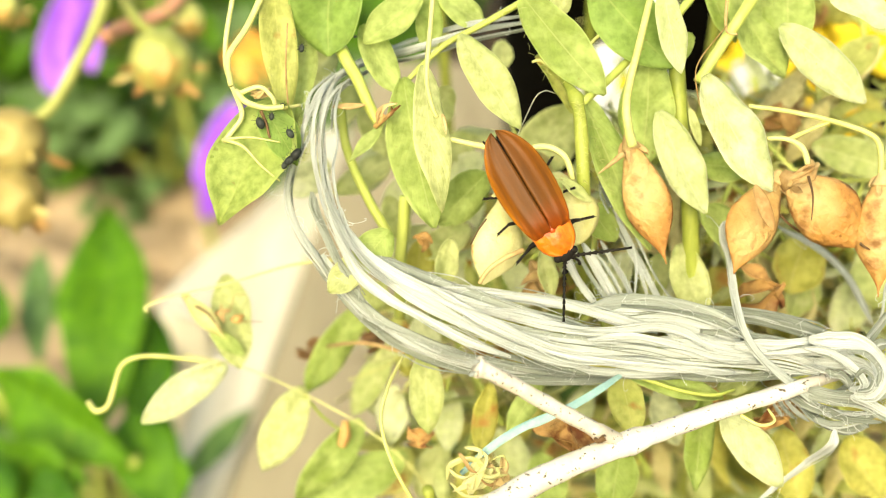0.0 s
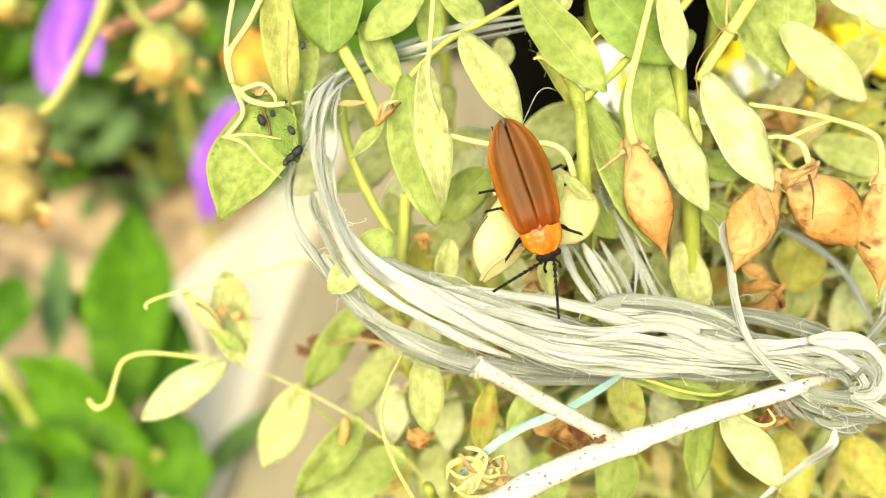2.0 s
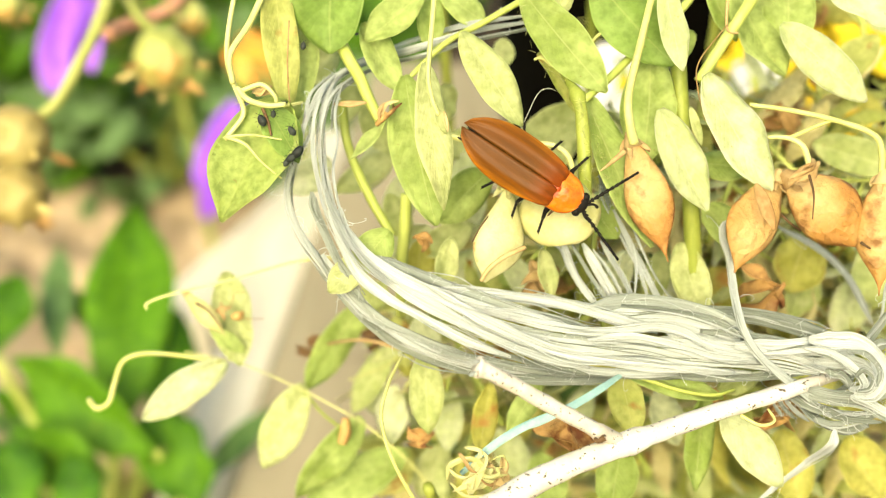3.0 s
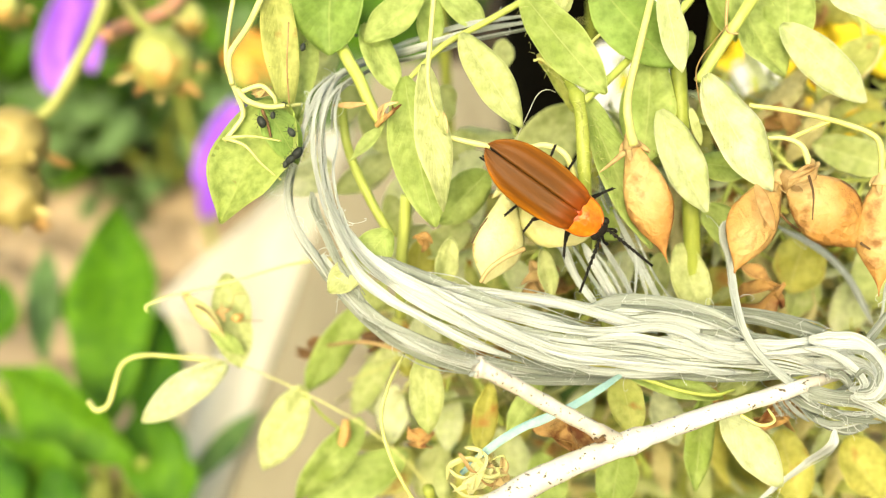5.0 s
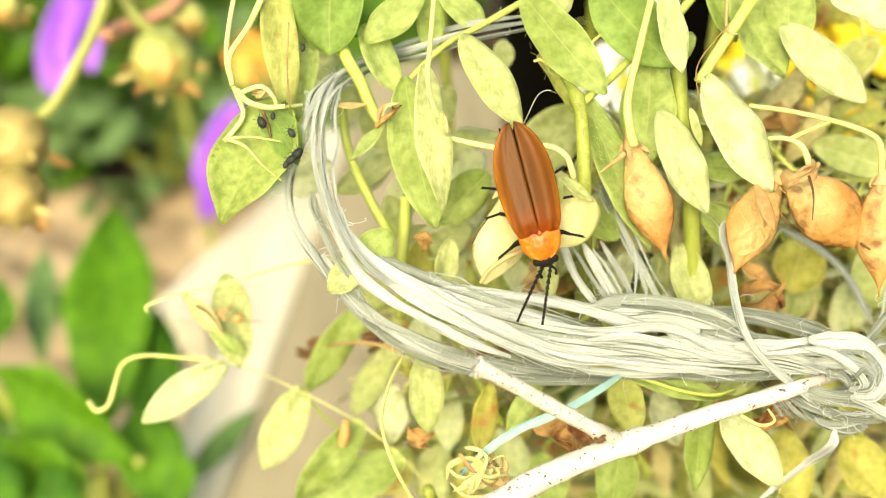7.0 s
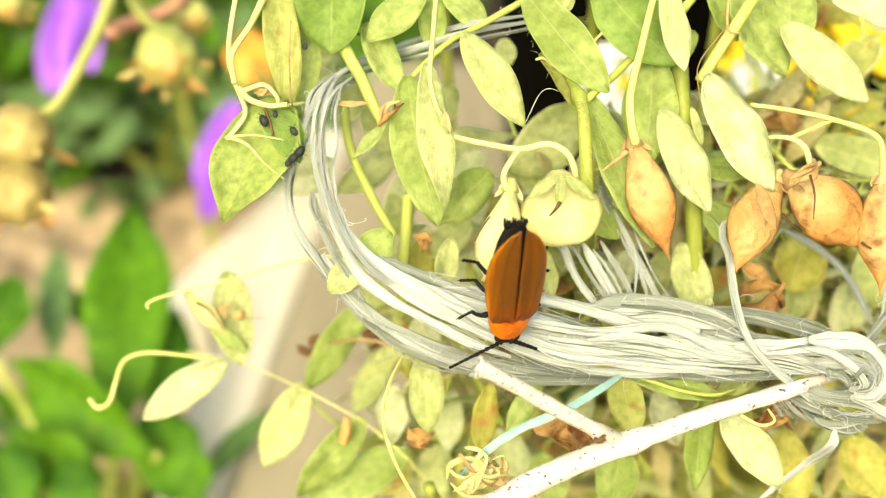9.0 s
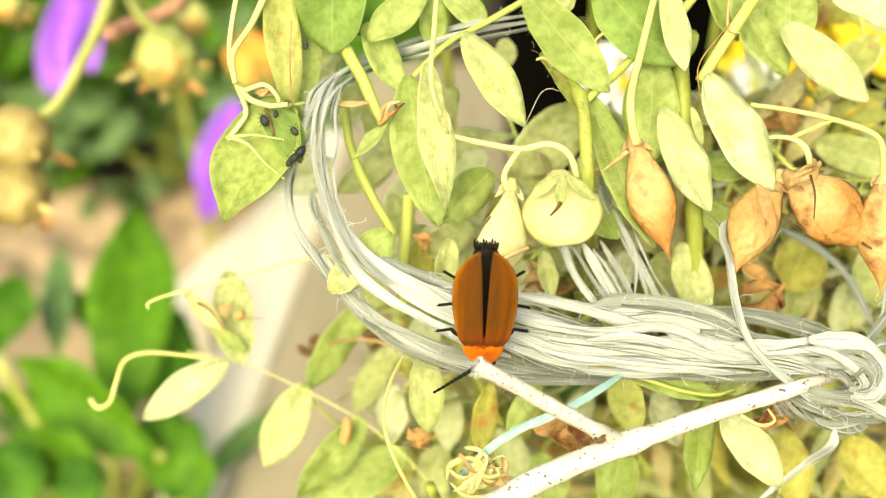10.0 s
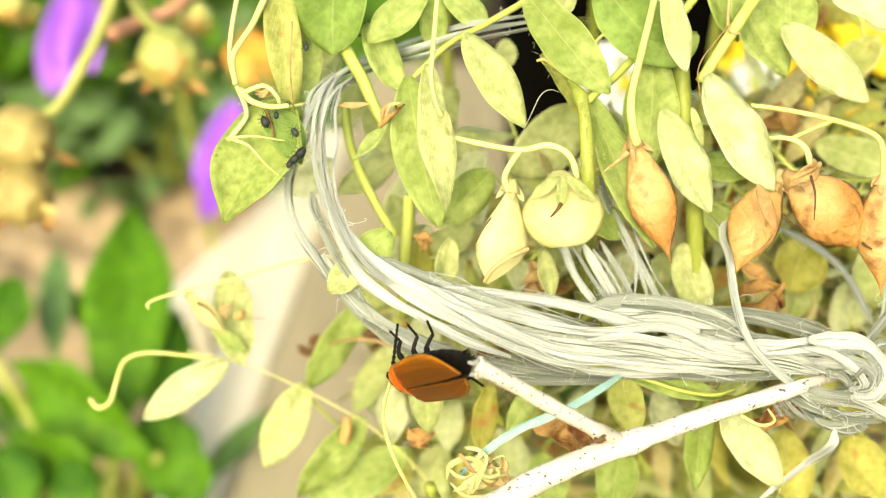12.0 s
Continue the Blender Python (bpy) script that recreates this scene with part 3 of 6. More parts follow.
rosette_plant = rosette()
def drooping_flower(top, petals, label):
    """A hanging flower whose long soft petals fall from a bent stalk."""
    top = Vector(top)
    root = Vector((top.x + 15, top.y + 45, 0))
    t = thing("purple_flower", root, label, "flower", "purple flowers")
    stalk(t, [root, root.lerp(top, 0.6) + Vector((6, 8, 12)), top + Vector((3, 4, 6)), top], 1.2, 0.9, STEM, count=12, sides=6)
    for k, (tip, w) in enumerate(petals):
        leaf(t, top, tip, w, PURPLE, "petal", blunt=0.5, broad=0.6, wave=w * 0.12, thick=0.3, fold=0.25, roll=(-25, 10, 30)[k % 3])
    part("calyx", tube([top + Vector((0, 0, 2)), top, top - Vector((0, 0, 3))], 0.8, 2.0, 5, 8), GARDEN, t)


drooping_flower((-84.5, 197.9, 122.8), (((-92.7, 182.7, 96.5), 12.5), ((-81.9, 183.4, 101.6), 8), ((-87.2, 182.2, 103.5), 9)), "vivid purple hanging garden flower with soft petals")
drooping_flower((-47.8, 182.9, 96.8), (((-56.2, 167.8, 70.7), 10), ((-58.9, 173.7, 76.9), 8), ((-49.5, 172.1, 82.2), 9)), "vivid purple hanging garden flower with soft petals")
flower((-46.3, 196.4, 100.1), 13, ORANGE, "small soft orange garden flower", "orange_flower", seed=3)
flower((44.8, 77.0, 143.3), 13, YELLOW, "bright yellow daisy-like flower", "yellow_flower", 9, narrow=0.55, seed=4, face=(-0.2, -0.9, 0.3))
flower((55.4, 85.9, 138.8), 15, YELLOW, "bright yellow daisy-like flower", "yellow_flower", 9, narrow=0.55, seed=5, face=(0.3, -0.8, 0.5))
flower((62.5, 84.9, 147.1), 12, YELLOW, "bright yellow daisy-like flower", "yellow_flower", 9, narrow=0.55, seed=6)
flower((61.3, 86.9, 130.5), 11, YELLOW, "bright yellow daisy-like flower", "yellow_flower", 9, narrow=0.55, seed=7)
flower((41.0, 63.9, 146.6), 9, WHITE, "small white flower behind the foliage", "white_flower", 6, seed=8)
flower((24.9, 71.9, 144.5), 12, WHITE, "small white flower behind the foliage", "white_flower", 6, seed=9)
flower((28.4, 81.8, 151.6), 8, WHITE, "small white flower behind the foliage", "white_flower", 6, seed=10)


def seed_head(at, size, ripe, stalk_points, seed):
    """A round yellowing fruit with a dimpled crown and ragged dry sepals on a thick stalk."""
    at = Vector(at)
    t = thing("seed_head", at, "round yellowing seed head with dry ragged sepals", "seed head", "seed heads")
    rnd = random.Random(seed)
    bm = bmesh.new()
    bmesh.ops.create_icosphere(bm, subdivisions=4, radius=1)
    for v in bm.verts:
        q = v.co.copy()
        dent = 1 - 0.25 * math.exp(-((q - OPEN).length / 0.3) ** 2)
        v.co = at + q * size * 0.5 * dent * (1 + 0.12 * noise.noise(q * 2.3 + at))
    part("fruit", bm, SEED_DRY if ripe else SEED, t)
    for k in range(7):
        a = 2 * math.pi * k / 7
        d = Vector((math.cos(a) * 0.8, rnd.uniform(-0.6, 0.2), math.sin(a) * 0.6 - 0.55)).normalized()
        leaf(t, at + d * size * 0.4, at + d * size * rnd.uniform(0.68, 0.95), size * 0.16, SEED_DRY if k % 2 else LEAF_DRY, "sepal", wave=size * 0.08, nu=6, nv=4)
    if stalk_points:
        stalk(t, stalk_points, size * 0.08, size * 0.11, SEED, "stalk", "greenish yellow stalk")
    return t


seed_heads = [seed_head((-35.4, 64.2, 151.2), 8.2, False, [(-35.4, 65.8, 154.0), (-38.5, 68.5, 154.6), (-41.0, 71.9, 156.5), (-42.3, 76.1, 159.8)], 1),
              seed_head((-52.6, 54.5, 144.5), 8.5, True, [(-52.5, 55.6, 146.3), (-48.2, 56.5, 147.8), (-45.0, 60.2, 152.4), (-42.7, 65.4, 157.2), (-41.5, 70.9, 162.9)], 2),
              seed_head((-51.6, 48.4, 139.7), 7.6, True, [(-51.6, 49.6, 141.8), (-51.4, 52.8, 143.4), (-50.0, 55.6, 146.3)], 3),
              seed_head((-35.0, 81.4, 150.9), 4.5, False, [(-35.0, 82.2, 152.3), (-34.8, 85.9, 156.8)], 4),
              seed_head((-59.2, 77.3, 153.9), 4.5, False, [(-59.2, 77.7, 154.6), (-59.1, 82.0, 158.0)], 5)]
stalk(seed_heads[0], [(-29.9, 56.8, 158.4), (-32.8, 59.8, 159.5), (-35.3, 62.9, 161.0)], 0.12, 0.18, SEED_DRY, "dry_stalk")
stalk(seed_heads[1], [(-43.1, 67.7, 153.3), (-41.9, 72.1, 152.9), (-37.5, 76.9, 153.3), (-35.2, 82.4, 154.7)], 1.0, 1.0, SALMON, "stalk", "salmon pink stalk")

# ---- the twisted fibre rope and its knot ----
def strap(path, width, seed, pleat=0.075, thick=0.035, ends=0.35):
    """A flat papery strip of bast: pleated lengthwise, curled at its edges, turning a little as it runs."""
    bm, loops, last, across = bmesh.new(), [], len(path) - 1, 10
    length = sum((b - a).length for a, b in zip(path, path[1:]))
    for i, (p, t, n, b) in enumerate(frames_of(path)):
        s = i / last
        run = s * length
        a = 0.6 * noise.noise(Vector((run * 0.16, seed * 5.7, 0.5)))
        x, z = b * math.cos(a) + n * math.sin(a), n * math.cos(a) - b * math.sin(a)
        w = width * 0.5 * (ends + (1 - ends) * min(1, 7 * s, 7 * (1 - s))) * (1 + 0.3 * noise.noise(Vector((run * 0.3, seed * 2.3, 9.0))))
        top, low = [], []
        for j in range(across + 1):
            v = j / across * 2 - 1
            lift = pleat * width * noise.noise(Vector((v * 2.6, run * 0.14, seed * 3.1))) + 0.035 * width * noise.noise(Vector((v * 9, run * 0.2, seed))) - 0.05 * width * v * v
            q = p + x * w * v * (1 + 0.06 * noise.noise(Vector((run * 1.1, seed, v)))) + z * lift
            top.append(q + z * thick * 0.5)
            low.append(q - z * thick * 0.5)
        loops.append(top + low[::-1])
    rows = rings(bm, loops)
    uv = bm.loops.layers.uv.verify()
    for i, row in enumerate(rows):
        for j, v in enumerate(row):
            for loop in v.link_loops:
                loop[uv].uv = (i / last * length / 20, min(j, 2 * across + 1 - j) / across * min(1.6, 0.5 + 0.5 * width))
    return bm


def rope():
    t = thing("fibre_rope", (9.7, -3.6, 153.8), "bleached grey-white plant-fibre rope, loosely twisted and knotted", "rope")
    rnd = random.Random(11)
    skin, laid = [], [0]

    def lay(points, width, material):
        """One flat strip, with a few fine strands split off along it."""
        laid[0] += 1
        path = glide(points, max(14, 6 * len(points)))
        part("strip", strap(path, width, laid[0]), material, t)
        for p, tan, n, b in frames_of(path):
            skin.append((p + b * width * 0.45 * rnd.choice((-1, 1)), b, tan))
        for k in range(2 if width > 0.6 else 1):
            lo = rnd.randrange(0, len(path) // 3)
            off, wob = rnd.uniform(-0.6, 0.6) * width, rnd.uniform(0, 9)
            line = [p + b * (off + 0.5 * width * noise.noise(Vector((i * 0.1, wob, k)))) + n * (0.06 + 0.1 * width * abs(noise.noise(Vector((i * 0.12, k, wob)))))
                    for i, (p, tan, n, b) in enumerate(frames_of(path[lo:len(path) - rnd.randrange(0, 5)]))]
            part("strand", ribbon(line, rnd.uniform(0.05, 0.17), 0.035, rnd.uniform(-0.4, 0.4), rnd.uniform(-0.4, 0.4), taper=0.5), rnd.choice((FIBRE, FIBRE, FIBRE_GREY_SHADE)), t)

    def threads(points, count, spread, wide, mats, meet=0.0):
        """Loose threads wandering apart along one line, drawn together towards its end."""
        line = glide(points, 34)
        for k in range(count):
            ox, oy, wob = rnd.gauss(0, 1) * spread, rnd.gauss(0, 0.5) * spread, rnd.uniform(0, 9)
            path = []
            for i, p in enumerate(line):
                g = 1 - meet * i / 33
                path.append(p + RIGHT * g * (ox * (0.6 + 0.4 * math.sin(0.16 * i + wob)) + 1.5 * spread * noise.noise(Vector((i * 0.09, wob, k)))) + OPEN * (oy + spread * noise.noise(Vector((i * 0.1, k, wob)))))
            part("thread", ribbon(path[rnd.randrange(0, 5):], rnd.uniform(*wide), 0.05, rnd.uniform(-0.4, 0.4), rnd.uniform(-0.4, 0.4), taper=0.6), rnd.choice(mats), t)

    threads([(-8.7, 11.6, 170.0), (-9.9, 6.3, 169.0), (-9.7, 2.8, 166.9), (-9.0, 0.3, 164.5), (-7.9, -1.4, 162.6), (-6.3, -3.1, 160.7), (-4.1, -4.0, 159.1)], 11, 0.5, (0.05, 0.13), [FIBRE], 0.3)
    threads([(-11.1, 8.2, 168.2), (-12.0, 5.7, 165.8), (-12.6, 3.8, 163.6), (-12.0, 2.2, 160.9), (-10.2, 0.6, 158.1), (-8.0, -0.6, 155.9), (-5.7, -1.7, 154.1)], 6, 0.35, (0.05, 0.13), [FIBRE, FIBRE_GREY_SHADE], -0.5)
    # the far end, coming forward from behind the leaves
    lay([(8.1, 11.4, 175.0), (2.1, 10.9, 174.2), (-2.0, 10.3, 173.1), (-5.5, 14.2, 170.7), (-8.1, 9.8, 171.0), (-9.6, 7.1, 170.4), (-10.4, 5.1, 169.3)], 0.48, FIBRE)
    lay([(7.6, 11.1, 175.6), (1.7, 10.7, 174.8), (-3.2, 19.6, 170.0), (-6.3, 11.6, 171.7), (-8.5, 9.1, 171.0), (-9.4, 6.3, 170.2), (-9.9, 4.2, 168.5)], 0.41, FIBRE)
    lay([(7.9, 11.4, 174.4), (2.6, 10.9, 173.5), (-1.6, 10.2, 172.4), (-5.1, 15.3, 169.6), (-7.3, 8.8, 170.8), (-8.6, 6.9, 170.1), (-8.9, 4.6, 168.3)], 0.44, FIBRE_GREY_SHADE)
    lay([(-4.2, 16.9, 170.1), (-6.7, 9.9, 172.0), (-8.9, 8.5, 171.1), (-10.0, 6.6, 170.6), (-10.6, 4.8, 169.7), (-11.1, 3.7, 168.2)], 0.33, FIBRE)
    # the neck, where the strips hang apart
    lay([(-7.4, 11.2, 171.4), (-9.3, 7.5, 171.1), (-10.1, 4.6, 169.7), (-10.3, 3.1, 167.5), (-9.9, 1.7, 165.5), (-9.4, 0.6, 163.8), (-8.7, -0.4, 162.1)], 0.29, FIBRE)
    lay([(-6.7, 9.6, 171.3), (-8.7, 6.6, 170.6), (-9.4, 4.5, 169.3), (-9.5, 2.9, 167.1), (-9.1, 1.4, 164.9), (-8.2, 0.0, 162.6), (-7.4, -1.0, 160.9)], 0.32, FIBRE)
    lay([(-8.1, 7.0, 171.1), (-8.5, 4.4, 169.8), (-8.3, 3.1, 168.0), (-8.6, 1.8, 166.2), (-8.3, 0.6, 164.3), (-7.6, -0.7, 162.2)], 0.21, FIBRE)
    lay([(-9.0, 9.9, 171.0), (-10.6, 7.1, 170.4), (-10.9, 5.2, 169.3), (-11.3, 4.0, 167.6), (-12.1, 2.7, 165.7), (-12.4, 1.7, 164.2), (-12.1, 0.8, 162.7), (-11.1, -0.3, 161.0), (-9.9, -1.1, 159.5), (-8.7, -1.2, 157.5), (-6.4, -2.8, 155.3)], 0.40, FIBRE)
    lay([(-10.0, 5.6, 169.8), (-10.6, 4.0, 168.0), (-11.7, 2.7, 166.2), (-12.2, 1.6, 164.5), (-11.8, 0.6, 162.8), (-10.7, -0.5, 161.0), (-9.2, -1.7, 159.0)], 0.29, FIBRE)
    lay([(-10.4, 1.8, 164.2), (-10.2, 1.2, 163.2), (-9.7, 0.5, 162.1), (-8.9, -0.4, 160.5), (-8.0, -1.3, 159.0), (-6.2, -2.4, 156.5)], 0.68, FIBRE_GREY_SHADE)
    # the lower ply, grey-green
    lay([(-10.7, 0.1, 160.5), (-9.2, -1.0, 158.5), (-7.6, -1.8, 156.4), (-5.9, -2.2, 154.4), (-3.6, -2.8, 152.8), (-0.9, -3.3, 151.9), (2.5, -3.9, 151.4)], 0.94, FIBRE_GREY_SHADE)
    lay([(-9.6, -0.5, 159.8), (-8.0, -1.4, 157.7), (-6.5, -2.1, 156.1), (-4.7, -2.7, 154.6), (-2.4, -3.3, 153.3), (0.3, -3.9, 152.4), (3.9, -4.4, 151.7), (8.0, -4.6, 151.2)], 0.87, FIBRE)
    lay([(-8.7, -1.2, 158.7), (-6.9, -2.0, 156.6), (-4.9, -2.8, 155.0), (-2.7, -3.5, 154.2), (-0.2, -4.0, 153.3), (3.0, -4.5, 152.3)], 0.72, FIBRE_GREY_SHADE)
    lay([(-6.5, -2.2, 155.0), (-4.3, -2.7, 153.4), (-1.6, -3.2, 151.9), (1.6, -3.9, 151.3), (5.3, -4.3, 150.8), (8.9, -4.4, 150.5), (12.5, -4.5, 150.7), (15.2, -4.7, 151.4)], 0.87, FIBRE_GREY_SHADE)
    lay([(-2.0, -3.7, 153.8), (0.7, -4.3, 152.9), (3.9, -4.6, 152.3), (7.0, -4.8, 151.7), (10.2, -4.9, 151.4), (14.2, -5.0, 151.3)], 0.65, FIBRE_GREY_SHADE)
    lay([(-3.8, -2.7, 153.2), (-0.6, -3.2, 151.6), (3.0, -3.8, 150.7), (6.7, -4.1, 150.1), (10.3, -4.2, 150.1), (13.4, -4.4, 150.5)], 0.51, FIBRE)
    lay([(2.0, -4.6, 153.9), (5.2, -5.0, 153.1), (8.3, -5.1, 152.2), (12.4, -5.2, 151.6), (16.4, -5.3, 151.3), (19.5, -5.4, 151.4)], 0.50, FIBRE_GREY_SHADE)
    # the upper bands
    lay([(-5.7, -1.1, 159.9), (-4.2, -1.7, 159.4), (-1.9, -2.1, 158.6), (0.5, -2.4, 157.7), (2.9, -3.0, 157.1), (6.0, -3.7, 156.4), (9.6, -4.4, 155.7), (13.1, -5.1, 154.8)], 1.36, FIBRE_GREY_SHADE)
    lay([(-5.3, -1.1, 159.6), (-1.1, -2.1, 157.9), (3.0, -1.9, 157.1), (7.5, -2.2, 156.6), (11.5, -2.8, 156.2), (14.1, -3.2, 155.9)], 0.79, FIBRE)
    lay([(-0.2, -2.7, 158.0), (4.3, -2.4, 157.3), (8.7, -2.9, 156.9), (11.8, -3.7, 156.4), (14.8, -4.5, 155.8), (16.8, -4.9, 155.3)], 0.78, FIBRE)
    lay([(-2.8, -2.9, 158.8), (1.1, -3.5, 157.5), (4.7, -4.3, 156.6), (7.7, -4.7, 156.1), (11.2, -5.2, 155.5)], 0.78, FIBRE)
    lay([(11.4, -3.4, 156.7), (14.5, -2.8, 156.8), (17.7, -2.9, 156.7), (20.3, -3.5, 156.3), (22.4, -4.5, 155.7), (24.7, -5.3, 154.8)], 1.20, FIBRE_GREY_SHADE)
    lay([(12.2, -3.8, 156.0), (15.4, -3.8, 155.9), (18.5, -3.9, 155.8), (21.2, -4.5, 155.3), (23.9, -5.0, 154.7)], 1.44, FIBRE)
    lay([(18.4, -2.6, 156.1), (22.7, -2.8, 155.8), (26.3, -2.9, 155.4), (28.9, -3.5, 154.8), (31.1, -4.7, 154.4)], 0.93, FIBRE_GREY_SHADE)
    lay([(19.9, -3.5, 155.9), (23.5, -3.5, 155.8), (26.6, -3.8, 155.2), (29.0, -4.8, 154.9), (31.2, -5.1, 154.4)], 0.78, FIBRE_GREY_SHADE)
    lay([(14.0, -3.4, 156.9), (17.9, -3.9, 156.6), (21.0, -4.7, 156.1), (23.1, -5.3, 155.5), (25.7, -5.8, 154.8)], 0.49, FIBRE_GREY_SHADE)
    lay([(20.1, -4.7, 155.3), (24.1, -5.0, 154.9), (27.2, -5.3, 154.4), (29.5, -6.0, 153.3), (30.8, -6.5, 152.5)], 0.78, FIBRE_GREY_SHADE)
    # the bright strips wound over them
    lay([(-9.1, 1.0, 164.6), (-8.6, -0.2, 162.7), (-7.7, -1.3, 160.8), (-6.4, -2.4, 158.9), (-4.1, -4.0, 157.7), (-1.5, -4.9, 156.7), (0.7, -5.5, 155.6), (2.9, -5.9, 154.7), (5.3, -6.2, 153.9)], 0.70, FIBRE)
    lay([(-8.1, 0.1, 163.6), (-7.5, -0.9, 161.9), (-6.1, -1.8, 160.3), (-4.1, -3.5, 159.2), (-1.9, -4.6, 158.2), (0.7, -5.3, 157.0), (3.3, -5.9, 155.9), (5.9, -6.4, 154.9), (8.6, -6.6, 154.0), (11.5, -6.7, 153.2)], 0.98, FIBRE)
    lay([(-7.6, -0.7, 162.5), (-6.4, -1.6, 161.0), (-4.6, -2.9, 160.0), (-1.9, -4.0, 159.0), (0.7, -4.7, 157.9), (3.3, -5.6, 156.8), (6.3, -6.3, 155.6), (9.4, -6.7, 154.6), (13.8, -6.9, 153.9), (18.2, -7.0, 153.4), (22.6, -7.1, 153.0)], 0.91, FIBRE)
    lay([(3.3, -4.2, 157.1), (6.9, -4.5, 156.6), (10.3, -5.4, 155.7), (13.9, -5.8, 155.0), (17.4, -5.8, 155.0), (20.9, -5.9, 154.8), (24.4, -6.0, 154.6), (27.9, -6.0, 154.4), (31.4, -6.4, 154.0)], 0.84, FIBRE)
    lay([(5.1, -5.6, 156.0), (8.6, -6.1, 155.2), (12.1, -6.3, 154.8), (15.5, -6.4, 154.6), (19.1, -6.6, 154.0), (22.6, -6.7, 153.8), (26.1, -7.0, 153.5), (29.1, -7.3, 153.1)], 0.98, FIBRE)
    lay([(5.1, -5.2, 156.9), (7.7, -5.6, 156.5), (11.1, -5.9, 156.1), (14.2, -5.8, 156.1), (16.4, -5.6, 156.3), (18.6, -5.9, 155.9), (20.9, -6.7, 154.8)], 0.70, FIBRE)
    lay([(11.1, -6.4, 155.6), (15.0, -6.3, 155.7), (17.7, -6.6, 155.2), (20.8, -6.9, 154.4), (24.4, -7.1, 154.0)], 0.77, FIBRE)
    lay([(1.6, -4.8, 156.8), (5.1, -5.7, 155.3), (8.6, -6.2, 153.5), (11.7, -6.3, 152.7), (15.3, -6.4, 152.5), (18.4, -6.4, 152.5)], 0.56, FIBRE)
    lay([(-0.2, -4.2, 157.7), (2.9, -4.9, 156.7), (6.4, -5.5, 155.9), (9.9, -5.8, 155.3), (13.4, -6.1, 154.9), (16.5, -6.3, 154.2)], 0.56, FIBRE_GREY_SHADE)
    lay([(6.4, -5.6, 154.4), (10.0, -5.9, 153.6), (13.5, -5.9, 153.8), (17.0, -6.0, 153.3), (20.6, -6.2, 152.6), (24.1, -6.3, 152.5)], 0.64, FIBRE)
    lay([(16.2, -5.9, 152.4), (20.7, -6.0, 151.9), (24.2, -6.2, 152.0), (27.2, -6.4, 152.6), (30.0, -6.3, 153.0)], 0.78, FIBRE_GREY_SHADE)
    lay([(17.3, -5.5, 155.7), (19.9, -5.9, 155.1), (22.6, -6.3, 154.5), (26.1, -6.4, 154.3), (28.9, -6.8, 153.6), (30.7, -7.2, 152.9)], 0.91, FIBRE)
    lay([(2.4, -5.7, 156.1), (5.5, -6.3, 154.8), (8.4, -6.5, 153.4), (11.3, -6.6, 152.5)], 0.42, FIBRE_GREY_SHADE)
    # the knot: strips laid round one another
    lay([(22.4, -6.7, 155.3), (25.9, -6.7, 155.1), (28.5, -6.7, 155.3), (30.7, -7.0, 154.6), (31.6, -7.7, 153.4)], 1.41, FIBRE)
    lay([(27.9, -6.9, 156.0), (29.5, -7.2, 156.0), (31.4, -7.3, 156.0), (32.9, -7.8, 155.1), (33.4, -8.5, 153.8), (32.7, -9.2, 152.7), (31.3, -9.3, 152.5)], 1.55, FIBRE)
    lay([(28.3, -7.8, 154.6), (30.0, -7.8, 154.6), (31.7, -7.9, 154.5), (32.8, -8.3, 153.8), (32.4, -8.9, 152.8), (31.0, -8.9, 152.8)], 0.90, FIBRE)
    lay([(27.3, -7.7, 155.8), (29.4, -7.9, 155.4), (31.1, -8.5, 154.5), (32.0, -9.1, 153.4), (31.5, -9.5, 152.8)], 0.75, FIBRE)
    lay([(29.5, -7.3, 153.4), (30.8, -7.5, 153.0), (31.7, -8.1, 152.0)], 0.63, FIBRE_GREY_SHADE)
    lay([(31.1, -9.2, 154.1), (31.8, -8.9, 154.6), (32.5, -9.2, 154.1), (32.2, -9.6, 153.3), (31.2, -9.7, 153.2)], 0.38, FIBRE_GREY_SHADE)
    lay([(30.6, -8.1, 155.8), (32.1, -8.2, 155.5), (33.0, -8.8, 154.5), (32.8, -9.5, 153.4)], 0.34, FIBRE_GREY_SHADE)
    lay([(34.3, -6.5, 155.5), (33.3, -6.8, 155.0), (33.8, -8.1, 152.7), (34.4, -8.7, 151.8)], 0.83, FIBRE_GREY_SHADE)
    lay([(26.2, -7.5, 153.1), (27.9, -7.7, 151.8), (29.8, -8.7, 151.7), (32.4, -8.9, 151.4), (34.5, -9.6, 150.2)], 0.91, FIBRE_GREY_SHADE)
    lay([(26.4, -6.8, 151.2), (28.4, -6.8, 149.8), (29.2, -8.9, 149.8), (31.1, -9.3, 149.1), (33.0, -9.1, 149.5)], 0.70, FIBRE_GREY_SHADE)
    lay([(27.2, -7.2, 150.9), (28.6, -8.7, 151.0), (30.8, -9.0, 150.4), (32.7, -9.0, 150.4), (34.4, -8.8, 150.8)], 0.77, FIBRE_GREY_SHADE)
    lay([(28.2, -8.0, 152.1), (30.1, -8.8, 152.1), (32.7, -8.9, 152.1), (34.4, -8.6, 152.5)], 0.90, FIBRE_GREY_SHADE)
    lay([(26.5, -5.8, 149.9), (27.4, -5.7, 148.5), (28.6, -5.4, 147.2)], 0.33, FIBRE_GREY_SHADE)
